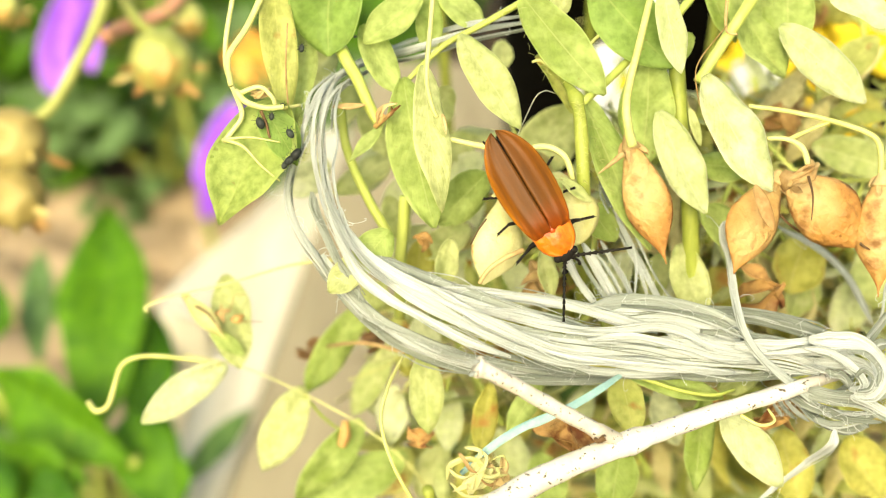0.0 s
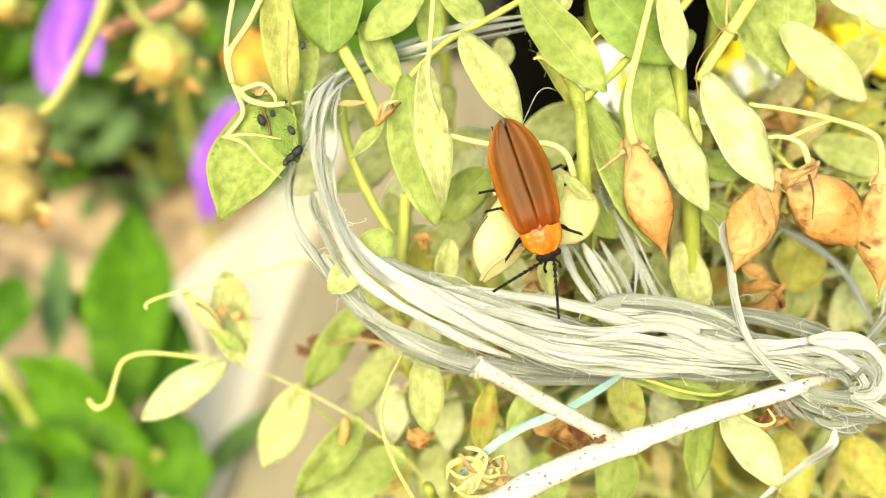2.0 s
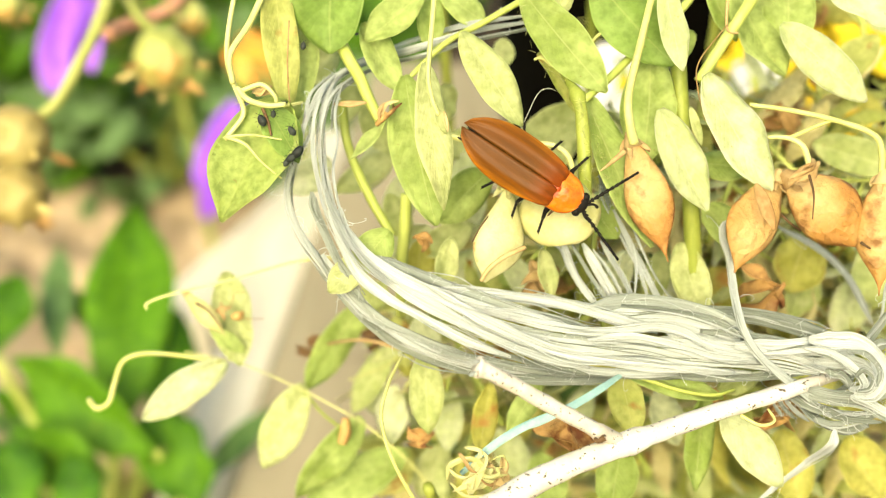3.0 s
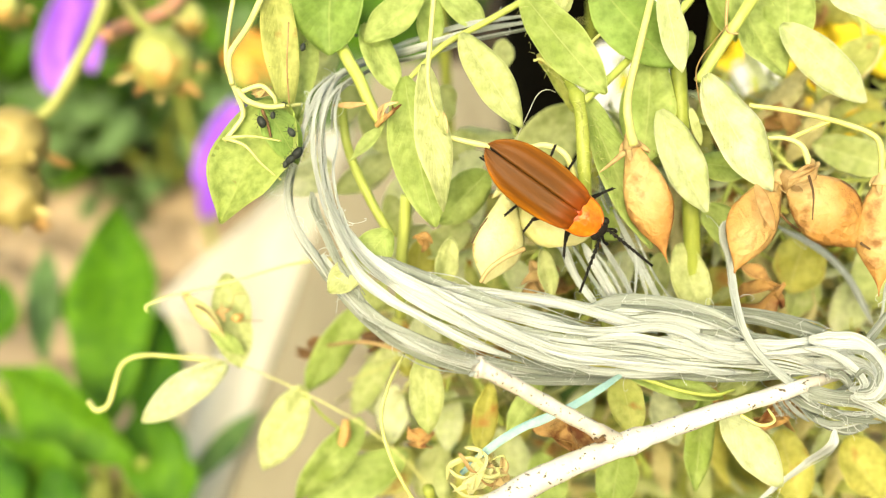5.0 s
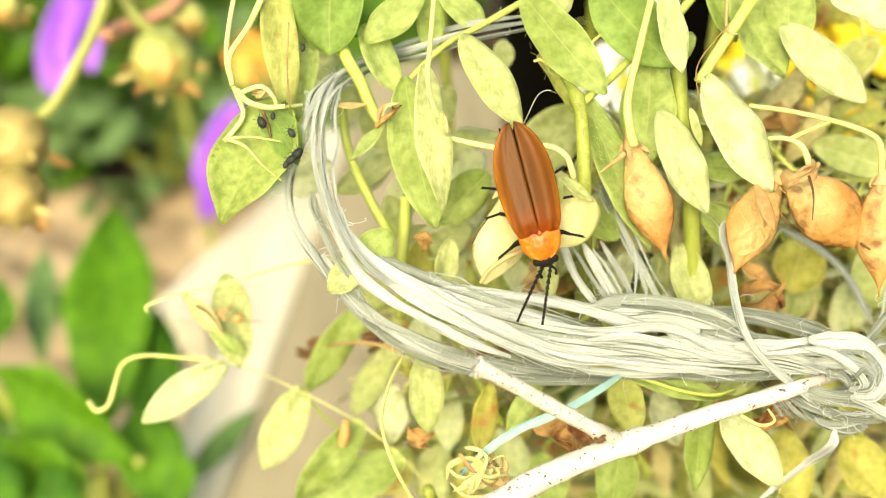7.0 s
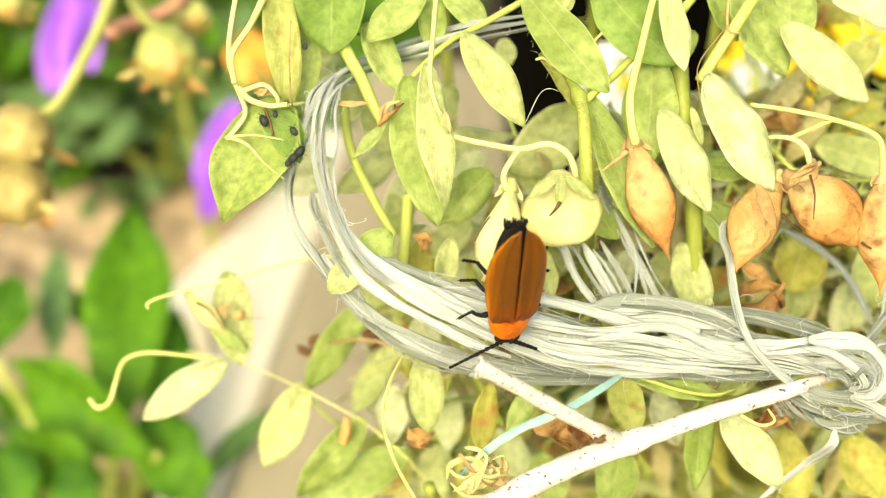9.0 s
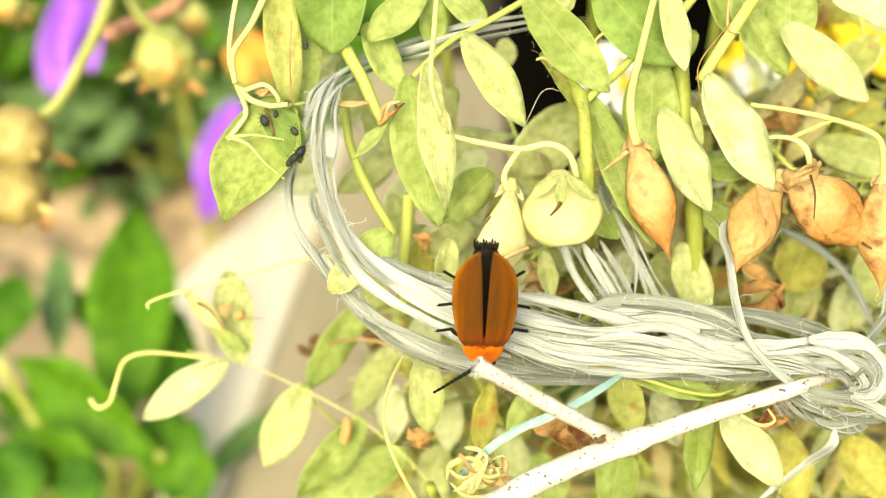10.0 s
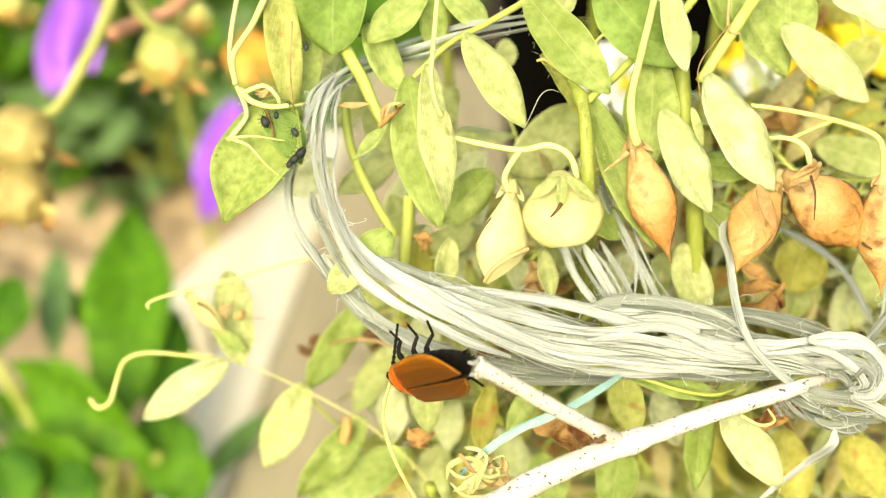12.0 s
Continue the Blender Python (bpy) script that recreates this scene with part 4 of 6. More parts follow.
    lay([(26.9, -6.1, 150.2), (28.0, -5.9, 148.7), (29.6, -5.7, 147.2)], 0.33, FIBRE)
    lay([(26.0, -5.7, 149.8), (26.8, -5.5, 148.4), (27.5, -5.2, 147.3)], 0.25, FIBRE_GREY_SHADE)
    lay([(29.8, -7.8, 150.9), (31.5, -7.2, 152.0), (32.0, -6.5, 153.1)], 0.56, FIBRE_GREY_SHADE)
    lay([(28.5, -9.4, 150.4), (30.2, -9.6, 150.0), (32.9, -9.3, 150.5)], 0.49, FIBRE_GREY_SHADE)
    lay([(31.1, -9.1, 152.3), (32.6, -9.4, 151.8), (34.3, -9.9, 150.9)], 0.76, FIBRE)
    lay([(28.9, -9.2, 151.3), (31.0, -9.6, 150.5), (33.6, -9.8, 150.3)], 0.42, FIBRE_GREY_SHADE)
    # loose ends
    lay([(23.3, 1.0, 161.8), (22.4, 0.9, 161.7), (22.3, 0.3, 160.7), (22.8, -0.4, 159.5), (22.8, -3.2, 157.8), (23.0, -6.1, 156.6), (24.2, -7.4, 154.9), (26.1, -7.9, 153.3), (28.3, -8.1, 151.4), (29.7, -9.8, 150.8)], 0.67, FIBRE)
    lay([(30.2, -9.7, 149.6), (29.9, -10.4, 148.5), (29.3, -8.0, 144.9), (27.4, -8.7, 143.6), (25.3, -9.5, 142.2)], 0.78, FIBRE)
    lay([(35.3, -3.6, 156.8), (33.6, -4.7, 154.8), (32.8, -5.3, 153.8)], 0.64, FIBRE_GREY_SHADE)
    lay([(28.8, 7.9, 157.7), (32.4, 7.0, 156.0), (34.9, 5.7, 153.9), (37.1, 3.7, 150.3)], 0.62, FIBRE_GREY_SHADE)
    lay([(34.9, -2.2, 158.2), (34.6, -3.4, 156.1), (33.9, -4.4, 154.4)], 0.21, FIBRE)
    lay([(9.6, 1.4, 160.0), (10.7, -0.0, 157.5), (12.5, -1.3, 155.3)], 0.58, FIBRE)
    lay([(11.3, 1.6, 159.6), (13.1, 0.0, 156.9), (14.5, -1.1, 154.9)], 0.80, FIBRE)
    lay([(12.8, 2.1, 159.6), (14.9, 0.3, 156.5), (15.8, -0.8, 154.7)], 0.44, FIBRE)
    lay([(13.9, 3.7, 161.6), (15.5, 2.1, 158.8), (16.9, 0.7, 156.4), (17.9, -0.3, 154.6)], 0.48, FIBRE)
    lay([(12.8, 5.6, 163.8), (13.4, 4.7, 162.2), (14.2, 3.8, 160.5), (15.6, 2.4, 158.1)], 0.45, FIBRE_GREY_SHADE)
    lay([(8.0, 1.3, 160.3), (9.4, 0.9, 159.5), (10.0, 0.2, 158.4), (11.2, -0.9, 156.4)], 0.22, FIBRE)
    lay([(10.3, 1.0, 160.0), (11.9, -0.3, 157.6), (13.7, -1.7, 155.3)], 0.33, FIBRE_GREY_SHADE)
    lay([(12.1, 1.2, 159.3), (13.7, 0.1, 157.4), (14.9, -1.2, 155.2)], 0.26, FIBRE)
    lay([(14.4, 1.5, 160.2), (16.0, -0.1, 157.5), (16.7, -1.4, 155.1)], 0.26, FIBRE)
    lay([(15.3, 1.1, 159.9), (15.6, -0.0, 158.0), (15.3, -1.5, 155.4)], 0.15, FIBRE)
    lay([(15.0, 3.1, 161.4), (16.8, 1.1, 157.8), (18.6, -0.3, 155.5), (20.5, -0.7, 154.9)], 0.15, FIBRE)
    bm = bmesh.new()
    for k in range(520):
        p, bb, tan = rnd.choice(skin)
        d = (bb * rnd.choice((-1, 1)) * rnd.uniform(0.5, 1) + tan * rnd.uniform(-1, 1) + OPEN * rnd.uniform(0.2, 0.8)).normalized()
        e = (bb * rnd.uniform(-1, 1) + tan * rnd.uniform(-1, 1) + OPEN * rnd.uniform(-0.3, 0.3)).normalized()
        q = rnd.uniform(0.25, 0.9)
        tube([p, p + d * 0.7 * q, p + d * 1.1 * q + e * 0.5 * q, p + d * 0.9 * q + e * 1.1 * q, p + d * 0.4 * q + e * 1.2 * q], 0.022, 0.012, 10, 3, bm=bm)
    tagged(part("fuzz", bm, FIBRE, t, "fine stray fibres"), kind="stuff")
    return t


rope()


def twig():
    t = thing("dry_twig", (14.2, -12.4, 150.6), "bleached dry twig with a broken side branch", "twig")
    part("main_stem", tube([(0.2, -18.8, 147.4), (4.7, -16.8, 149.0), (8.9, -14.9, 150.2), (14.1, -12.8, 150.9), (19.9, -10.6, 151.6), (26.9, -8.0, 152.1), (31.3, -5.0, 151.3), (39.0, 0.4, 148.8)], 1.08, 0.36, 60, 14, 0.16,
                           [(0.43, 0.28, 0.02), (0.405, 0.12, 0.012), (0.7, 0.1, 0.02)]), BARK, t)
    part("side_branch", tube([(13.7, -12.9, 150.7), (11.4, -13.6, 152.4), (10.6, -13.4, 152.8), (6.7, -13.6, 155.5), (3.8, -14.0, 157.8), (2.3, -14.1, 158.6)], 0.58, 0.55, 40, 12, 0.2, [(0.98, 0.5, 0.04), (0.2, 0.15, 0.04)]), BARK, t, "broken pale side branch")
    for k, q in enumerate([(2.3, -14.4, 159.0), (2.6, -14.3, 159.2), (2.4, -14.7, 158.6)]):
        leaf(t, q, Vector(q) + Vector((-0.6, -0.1, 0.3 - 0.3 * k)), 0.4, FIBRE, "splinter", nu=4, nv=2)
    part("bud_scar", tube([(11.6, -14.6, 152.7), (11.2, -14.9, 152.6), (10.9, -14.7, 152.6)], 0.25, 0.15, 6, 6, 0.5), SCAR, t)
    return t


twig()
blue = thing("blue_thread", (7.7, -9.1, 150.2), "frayed pale blue plastic thread", "thread")
part("thread", ribbon(glide([(1.4, -10.5, 145.8), (3.8, -10.2, 148.3), (6.3, -10.2, 150.3), (9.2, -10.4, 152.0), (11.9, -8.8, 152.7), (14.5, -5.6, 152.2)], 24), 0.66, 0.05, 0.1, 0.9, taper=0.6), FIBRE_BLUE, blue)
part("thread", ribbon(glide([(1.6, -10.1, 146.0), (5.1, -9.7, 149.2), (7.6, -10.1, 150.5), (11.0, -9.5, 152.6), (14.6, -5.7, 152.1)], 20), 0.3, 0.05, 0.6, -0.4), FIBRE_BLUE, blue)


# ---- the yellowing pea-like plant, sprig by sprig ----
def sprig(name, at, label):
    return thing(name, at, label, "plant", "sprigs of the yellowing plant")


left = sprig("climbing_sprig", (-12.1, 13.2, 178.9), "yellow-green climbing sprig with tendrils and aphids")
leaf(left, (-12.0, 4.9, 170.6), (-17.1, -0.7, 162.7), 7.62, LEAF_RIM, roll=12, bow=0.8, fold=0.2, blunt=0.75, broad=0.44, label="broad green leaf browning at its rim")
leaf(left, (-13.8, 3.9, 170.8), (-11.0, 1.6, 166.7), 3.44, LEAF_DEEP, roll=-20, bow=0.6, blunt=0.6)
leaf(left, (-13.3, 11.3, 179.5), (-12.0, 5.3, 169.2), 3.33, LEAF_SPOT, roll=-6, fold=0.3)
leaf(left, (-11.1, 12.4, 175.4), (-11.7, 7.8, 167.6), 3.43, roll=10)
leaf(left, (-8.4, 12.5, 179.6), (-8.8, 8.7, 173.0), 6.82, LEAF_DEEP, blunt=0.5, roll=5)
leaf(left, (-6.2, 10.9, 174.9), (-3.4, 8.1, 170.1), 3.21)
leaf(left, (-1.3, 11.2, 177.5), (-6.0, 9.2, 173.9), 3.55, roll=10)
leaf(left, (-0.7, 13.3, 177.0), (-0.7, 10.5, 172.2), 2.60)
leaf(left, (0.0, 12.3, 177.3), (3.8, 10.8, 174.8), 3.03)
leaf(left, (-13.8, 14.5, 177.1), (-10.5, 11.0, 171.0), 3.28, LEAF_DEEP)
leaf(left, (-9.3, 18.7, 169.6), (-12.0, 17.3, 166.9), 3.52, LEAF_PALE)
stalk(left, [(-16.1, 9.4, 178.3), (-16.7, 7.6, 175.2), (-16.6, 5.6, 173.6), (-16.1, 4.7, 172.1), (-15.3, 3.6, 170.2), (-16.0, 3.0, 169.1), (-16.8, 2.5, 168.3)], 0.2, 0.2, TENDRIL, "tendril")
stalk(left, [(-13.8, 9.3, 178.1), (-15.0, 7.5, 175.9), (-16.3, 5.4, 174.2), (-16.0, 3.7, 172.5)], 0.28, 0.22, TENDRIL, "tendril")
stalk(left, [(-15.5, 3.8, 171.8), (-13.8, 3.7, 172.4), (-12.8, 3.3, 171.7), (-12.5, 3.8, 170.6), (-11.0, 5.8, 170.0)], 0.2, 0.14, TENDRIL, "tendril")
stalk(left, [(-15.7, 3.9, 172.0), (-14.8, 3.1, 171.4), (-13.3, 2.9, 171.0), (-11.9, 2.9, 171.1)], 0.26, 0.2, TENDRIL, "tendril")
stalk(left, [(-16.6, 1.7, 168.9), (-15.0, 1.2, 168.5), (-13.7, 0.5, 167.3), (-12.2, -0.1, 166.2)], 0.16, 0.06, TENDRIL, "tendril")
stalk(left, [(-16.5, 1.7, 168.9), (-14.5, 1.6, 169.1), (-12.2, 1.6, 168.7)], 0.14, 0.06, TENDRIL, "tendril")
stalk(left, [(-13.7, 2.8, 170.8), (-13.3, 2.3, 170.0), (-13.0, 1.7, 169.0)], 0.14, 0.1, SCAR, "stem")
stalk(left, [(-10.7, 15.0, 177.9), (-9.0, 11.9, 174.6), (-7.5, 8.6, 172.9), (-6.5, 7.7, 171.4), (-5.6, 6.7, 169.6), (-4.7, 5.9, 168.2)], 0.58, 0.44, STEM)
stalk(left, [(-11.9, 8.1, 176.0), (-12.0, 6.1, 173.0), (-11.8, 4.5, 169.8)], 0.07, 0.07, HUSK, "dry_midrib")
leaf(left, (-4.2, 4.2, 169.2), (-7.1, 2.6, 166.5), 1.51, LEAF, "dry_bract", fold=0.5, blunt=1.2)
leaf(left, (-5.8, 5.8, 170.0), (-8.5, 5.7, 169.9), 0.63, HUSK, "dry_bract")
wilt = stalk(left, [(-5.0, 4.0, 168.9), (-4.5, 3.9, 169.5), (-4.2, 4.2, 169.7)], 0.2, 0.3, LEAF_DRY, "withered_flower", "shrivelled rust-brown flower")
for k, pts in enumerate(([(-4.7, 4.0, 169.3), (-4.4, 3.9, 170.3), (-4.0, 3.9, 170.8), (-3.2, 4.0, 170.9)], [(-4.6, 4.1, 169.1), (-4.2, 3.4, 169.9), (-3.7, 3.4, 170.4), (-3.0, 4.3, 170.6)], [(-4.8, 3.7, 169.3), (-4.8, 3.7, 170.0), (-4.5, 4.0, 170.5), (-3.6, 4.9, 170.6)], [(-4.5, 4.2, 169.3), (-4.0, 3.8, 169.8), (-3.6, 4.2, 170.1), (-3.7, 4.8, 170.3)])):
    part("petal", ribbon(glide(pts, 12), 0.3, 0.06, 0.4 * k, 1.2 - 0.7 * k, taper=0.4), (HUSK, LEAF_DRY)[k % 2], wilt)
crumple(left, (-13.9, 4.4, 171.6), 1.6, HUSK, "withered_flower", 8)

mid = sprig("leafy_sprig", (11.8, 13.2, 178.9), "yellow-green leafy sprig bearing pale unripe pods")
leaf(mid, (-1.2, 5.3, 173.6), (0.3, -1.0, 163.9), 3.28, LEAF_PALE, roll=-20, fold=0.12, sway=-0.2)
leaf(mid, (-2.8, 6.6, 172.0), (-0.3, 0.0, 162.0), 4.81, LEAF, roll=8, sway=-0.25)
leaf(mid, (1.7, 6.7, 175.6), (6.4, 3.0, 169.2), 3.6, LEAF_PALE, roll=-8, fold=0.1)
leaf(mid, (6.4, 8.3, 178.3), (13.0, 4.3, 171.5), 4.41, LEAF, roll=8, fold=0.15)
leaf(mid, (7.9, 7.8, 173.5), (10.9, 5.4, 169.4), 2.25, LEAF_SPOT, roll=-30, fold=0.5)
leaf(mid, (13.1, 18.0, 164.5), (6.2, 15.0, 159.3), 6.14, LEAF_PALE, roll=-10)
leaf(mid, (4.0, 6.7, 163.5), (-0.2, 4.5, 159.9), 4.31, LEAF)
leaf(mid, (3.4, 16.8, 162.2), (-0.2, 15.9, 160.7), 3.08, LEAF_PALE)
leaf(mid, (0.9, 17.2, 166.9), (-0.7, 15.3, 163.7), 3.32, LEAF_PALE)
leaf(mid, (11.2, 18.3, 161.0), (6.0, 15.4, 156.2), 5.20, LEAF_PALE)
leaf(mid, (11.4, 5.2, 171.0), (16.7, -0.8, 160.5), 3.92, LEAF, roll=-18, fold=0.3)
leaf(mid, (12.2, 10.8, 178.7), (18.7, 7.3, 172.6), 5.85, LEAF_DEEP, roll=10)
leaf(mid, (17.3, 7.6, 179.1), (18.7, 4.2, 173.3), 2.62, LEAF_BLEACH, roll=0)
leaf(mid, (16.9, 8.8, 173.3), (16.2, 4.1, 165.1), 5.09, LEAF, roll=15)
leaf(mid, (17.5, 5.5, 169.6), (21.2, 1.5, 162.5), 3.96, LEAF_BLEACH, roll=-10)
leaf(mid, (12.3, 4.5, 161.8), (14.5, 3.0, 159.1), 3.25, LEAF)
leaf(mid, (9.2, 8.3, 176.4), (10.1, 9.4, 178.3), 1.78, LEAF_PALE)
leaf(mid, (10.1, 9.4, 178.3), (9.0, 8.4, 176.5), 1.60, LEAF_PALE)
leaf(mid, (5.7, 21.1, 169.8), (5.6, 19.6, 167.3), 2.36, LEAF_PALE)
leaf(mid, (20.9, 11.4, 173.8), (17.4, 10.0, 171.4), 2.78, LEAF)
stalk(mid, [(9.1, 8.7, 173.0), (10.0, 6.2, 172.0), (10.8, 4.1, 171.0), (11.1, 2.6, 169.2), (11.3, 0.5, 165.3), (11.9, 2.7, 160.6), (12.6, 7.3, 154.7), (13.4, 12.4, 145.5)], 0.3, 0.66, STEM_OLIVE, count=34, sides=10, bulges=[(0.27, 0.6, 0.03), (0.4, 0.25, 0.15)])
leaf(mid, (16.9, 9.8, 154.1), (14.7, 7.8, 150.6), 3.12, LEAF_BLEACH)
leaf(mid, (5.9, 9.6, 153.6), (8.1, 7.7, 150.4), 2.82, LEAF_BLEACH)
leaf(mid, (11.8, 13.5, 152.9), (9.2, 11.7, 149.7), 3.65, LEAF_PALE)
leaf(mid, (20.3, 11.5, 153.1), (18.8, 9.0, 148.9), 3.08, LEAF_PALE)
leaf(mid, (26.4, 14.4, 154.2), (28.4, 12.2, 150.6), 3.43, LEAF_PALE)
stalk(mid, [(6.8, 9.9, 177.2), (3.4, 9.0, 175.5), (0.3, 10.0, 173.3), (-3.0, 9.3, 170.2)], 0.28, 0.22, STEM)
stalk(mid, [(11.3, 4.1, 171.0), (13.5, 6.8, 171.7), (15.7, 8.7, 173.1), (18.6, 10.8, 174.8), (21.6, 13.5, 177.4)], 0.3, 0.36, STEM)
stalk(mid, [(19.3, 9.3, 172.2), (19.7, 6.6, 167.4), (20.5, 4.9, 162.6), (21.2, 3.4, 155.9), (22.6, 2.2, 143.9)], 0.68, 0.75, STEM_OLIVE, sides=10)
stalk(mid, [(-0.4, 7.3, 178.7), (-0.7, 5.1, 175.7), (-0.9, 3.4, 173.1), (-0.5, 2.6, 171.3), (-0.1, 2.5, 170.4)], 0.2, 0.17, TENDRIL, "tendril")
stalk(mid, [(0.0, 2.7, 168.7), (2.9, 2.4, 168.1), (6.0, 2.1, 167.7), (8.2, 1.9, 168.2), (9.8, 1.6, 167.5), (10.5, 1.0, 165.8)], 0.22, 0.26, TENDRIL, "pod_stalk")
stalk(mid, [(6.2, 2.2, 167.8), (5.3, 1.4, 166.9), (4.8, 0.9, 165.9), (5.1, 0.5, 164.9)], 0.22, 0.26, TENDRIL, "pod_stalk")
stalk(mid, [(16.4, 7.2, 178.5), (15.3, 4.3, 175.5), (14.4, 2.4, 172.1), (14.5, 1.2, 170.1), (14.9, 1.0, 168.7)], 0.26, 0.4, TENDRIL, "pod_stalk")
stalk(mid, [(12.6, 7.6, 175.1), (12.0, 7.1, 174.7), (11.6, 6.8, 173.8)], 0.12, 0.1, TENDRIL, "tendril")
stalk(mid, [(7.5, 7.5, 173.0), (8.1, 7.2, 173.2), (9.0, 6.8, 172.7)], 0.1, 0.15, TENDRIL, "tendril")
stalk(mid, [(-4.0, 4.8, 158.4), (-5.9, 6.5, 161.2), (-7.8, 9.5, 164.5), (-8.3, 11.4, 167.8)], 0.4, 0.4, STEM)
stalk(mid, [(-2.8, 6.6, 161.4), (-3.0, 6.2, 158.7), (-3.3, 5.4, 155.3), (-3.4, 4.9, 150.4)], 0.5, 0.5, STEM)
pod(mid, (9.1, 1.6, 165.7), (9.6, -1.2, 160.9), 6.47, 0.3, POD_PALE, peak=0.54, beak=-0.5, roll=8, label="pale cream-green unripe pod", husk=POD_PALE)
leaf(mid, (9.0, -0.2, 166.5), (6.7, -1.2, 165.1), 1.13, LEAF_PALE, "sepal", fold=0.3)
leaf(mid, (9.4, -0.2, 166.5), (11.8, -0.9, 164.8), 1.13, LEAF_PALE, "sepal", fold=0.3)
leaf(mid, (9.2, -0.5, 166.7), (8.9, -2.2, 164.7), 1.04, LEAF_PALE, "sepal", fold=0.3)
pod(mid, (5.4, 1.2, 165.0), (3.5, -2.7, 158.4), 4.25, 0.5, POD_PALE, peak=0.6, beak=0.6, belly=0.1, roll=-20, label="pale pod browning along its seam", husk=POD_PALE)
stalk(mid, [(3.2, -3.4, 159.0), (3.8, -3.4, 160.1), (5.0, -3.1, 161.0), (6.6, -2.2, 161.3)], 0.16, 0.2, HUSK, "brown_seam")
stalk(mid, [(2.5, -2.4, 161.9), (3.1, -2.2, 163.1), (3.7, -1.6, 163.7)], 0.05, 0.06, SCAR, "scar")
stalk(mid, [(8.2, -2.4, 164.2), (8.6, -2.4, 164.7), (9.0, -1.9, 165.1)], 0.06, 0.16, SCAR, "scar")
pod(mid, (14.8, 2.0, 168.5), (17.7, -2.7, 160.3), 3.68, 0.38, POD_BROWN, peak=0.5, beak=1.6, roll=12, label="ripe orange-brown dry pod")
stalk(mid, [(14.2, 0.8, 168.1), (13.1, 0.2, 167.4), (12.3, 0.0, 166.8)], 0.25, 0.05, HUSK, "calyx_tooth")
leaf(mid, (-0.3, 2.8, 170.9), (0.5, 1.8, 169.1), 1.05, LEAF_PALE, "bract", fold=0.6)
leaf(mid, (0.3, 2.5, 170.7), (0.6, 1.7, 169.3), 0.44, HUSK, "bract", fold=0.6)

leaf(mid, (-10.0, 15.6, 160.3), (-13.9, 14.1, 157.6), 3.58, LEAF_BLEACH)
leaf(mid, (-4.1, 17.6, 159.8), (-9.7, 15.8, 156.7), 3.43, LEAF_PALE)
leaf(mid, (-4.7, 12.4, 158.4), (-2.8, 10.2, 154.8), 2.82, LEAF_PALE)
leaf(mid, (-6.9, 18.1, 164.7), (-4.8, 15.9, 160.7), 3.08, LEAF_PALE)
leaf(mid, (-5.0, 20.0, 160.2), (-7.6, 17.5, 155.9), 3.71, LEAF_BLEACH)
leaf(mid, (-2.6, 17.0, 158.7), (-4.9, 13.8, 153.3), 3.65, LEAF_BLEACH)
leaf(mid, (1.8, 16.6, 158.3), (3.5, 14.4, 154.2), 3.65, LEAF_BLEACH)
leaf(mid, (3.9, 16.0, 160.9), (0.9, 14.4, 158.2), 3.08, LEAF_BLEACH)
leaf(mid, (-7.6, 23.1, 165.6), (-9.8, 20.6, 161.3), 3.18, LEAF_PALE)
leaf(mid, (2.8, 11.0, 156.1), (-1.9, 9.7, 153.8), 3.32, LEAF_PALE)
leaf(mid, (-2.8, 12.6, 151.0), (-4.9, 14.4, 154.2), 2.60, LEAF_PALE)
leaf(mid, (3.4, 11.3, 152.7), (7.0, 9.8, 150.2), 3.08, LEAF)
leaf(mid, (17.3, 15.0, 151.4), (21.5, 16.0, 153.2), 2.65, LEAF_PALE)



def hairs(parent, points, reach, count, seed):
    """Fine pale down standing off a stem or a leaf's rim."""
    rnd = random.Random(seed)
    bm = bmesh.new()
    line = glide(points, 60)
    for k in range(count):
        p = rnd.choice(line)
        d = Vector((rnd.uniform(-1, 1), rnd.uniform(-0.8, 0.2), rnd.uniform(-0.6, 0.8))).normalized() * reach * rnd.uniform(0.5, 1.2)
        tube([p, p + d * 0.6, p + d + Vector((0, 0, -0.1 * reach))], 0.018, 0.008, 4, 3, bm=bm)
    tagged(part("down", bm, TENDRIL, parent), kind="stuff")


hairs(mid, [(6.4, 7.6, 177.5), (6.8, 6.5, 175.6), (8.0, 5.3, 173.5), (9.9, 4.5, 172.2)], 0.6, 34, 1)
hairs(mid, [(10.8, 3.3, 171.3), (11.1, 2.0, 169.5), (11.2, -0.2, 165.7)], 0.6, 50, 2)
hairs(mid, [(12.0, 3.9, 170.0), (12.7, 2.0, 166.6), (14.4, -0.5, 162.4)], 0.5, 40, 3)
hairs(mid, [(6.8, 9.6, 177.3), (3.4, 8.7, 175.7), (0.3, 9.6, 173.4)], 0.5, 36, 4)
hairs(left, [(-14.1, 9.2, 177.0), (-13.8, 7.6, 174.2), (-12.7, 5.4, 170.4)], 0.55, 34, 5)
hairs(left, [(-16.3, 5.0, 173.9), (-15.9, 3.7, 172.5), (-15.2, 3.0, 170.4)], 0.6, 30, 6)

right = sprig("pod_bearing_sprig", (25.1, 13.2, 178.9), "pale yellow-green sprig with ripe brown pods")
leaf(right, (20.6, 5.1, 172.8), (25.8, 0.5, 164.9), 4.76, LEAF_BLEACH, roll=-10, fold=0.1)
leaf(right, (20.3, 6.1, 164.6), (25.6, 5.8, 164.0), 3.06, LEAF)
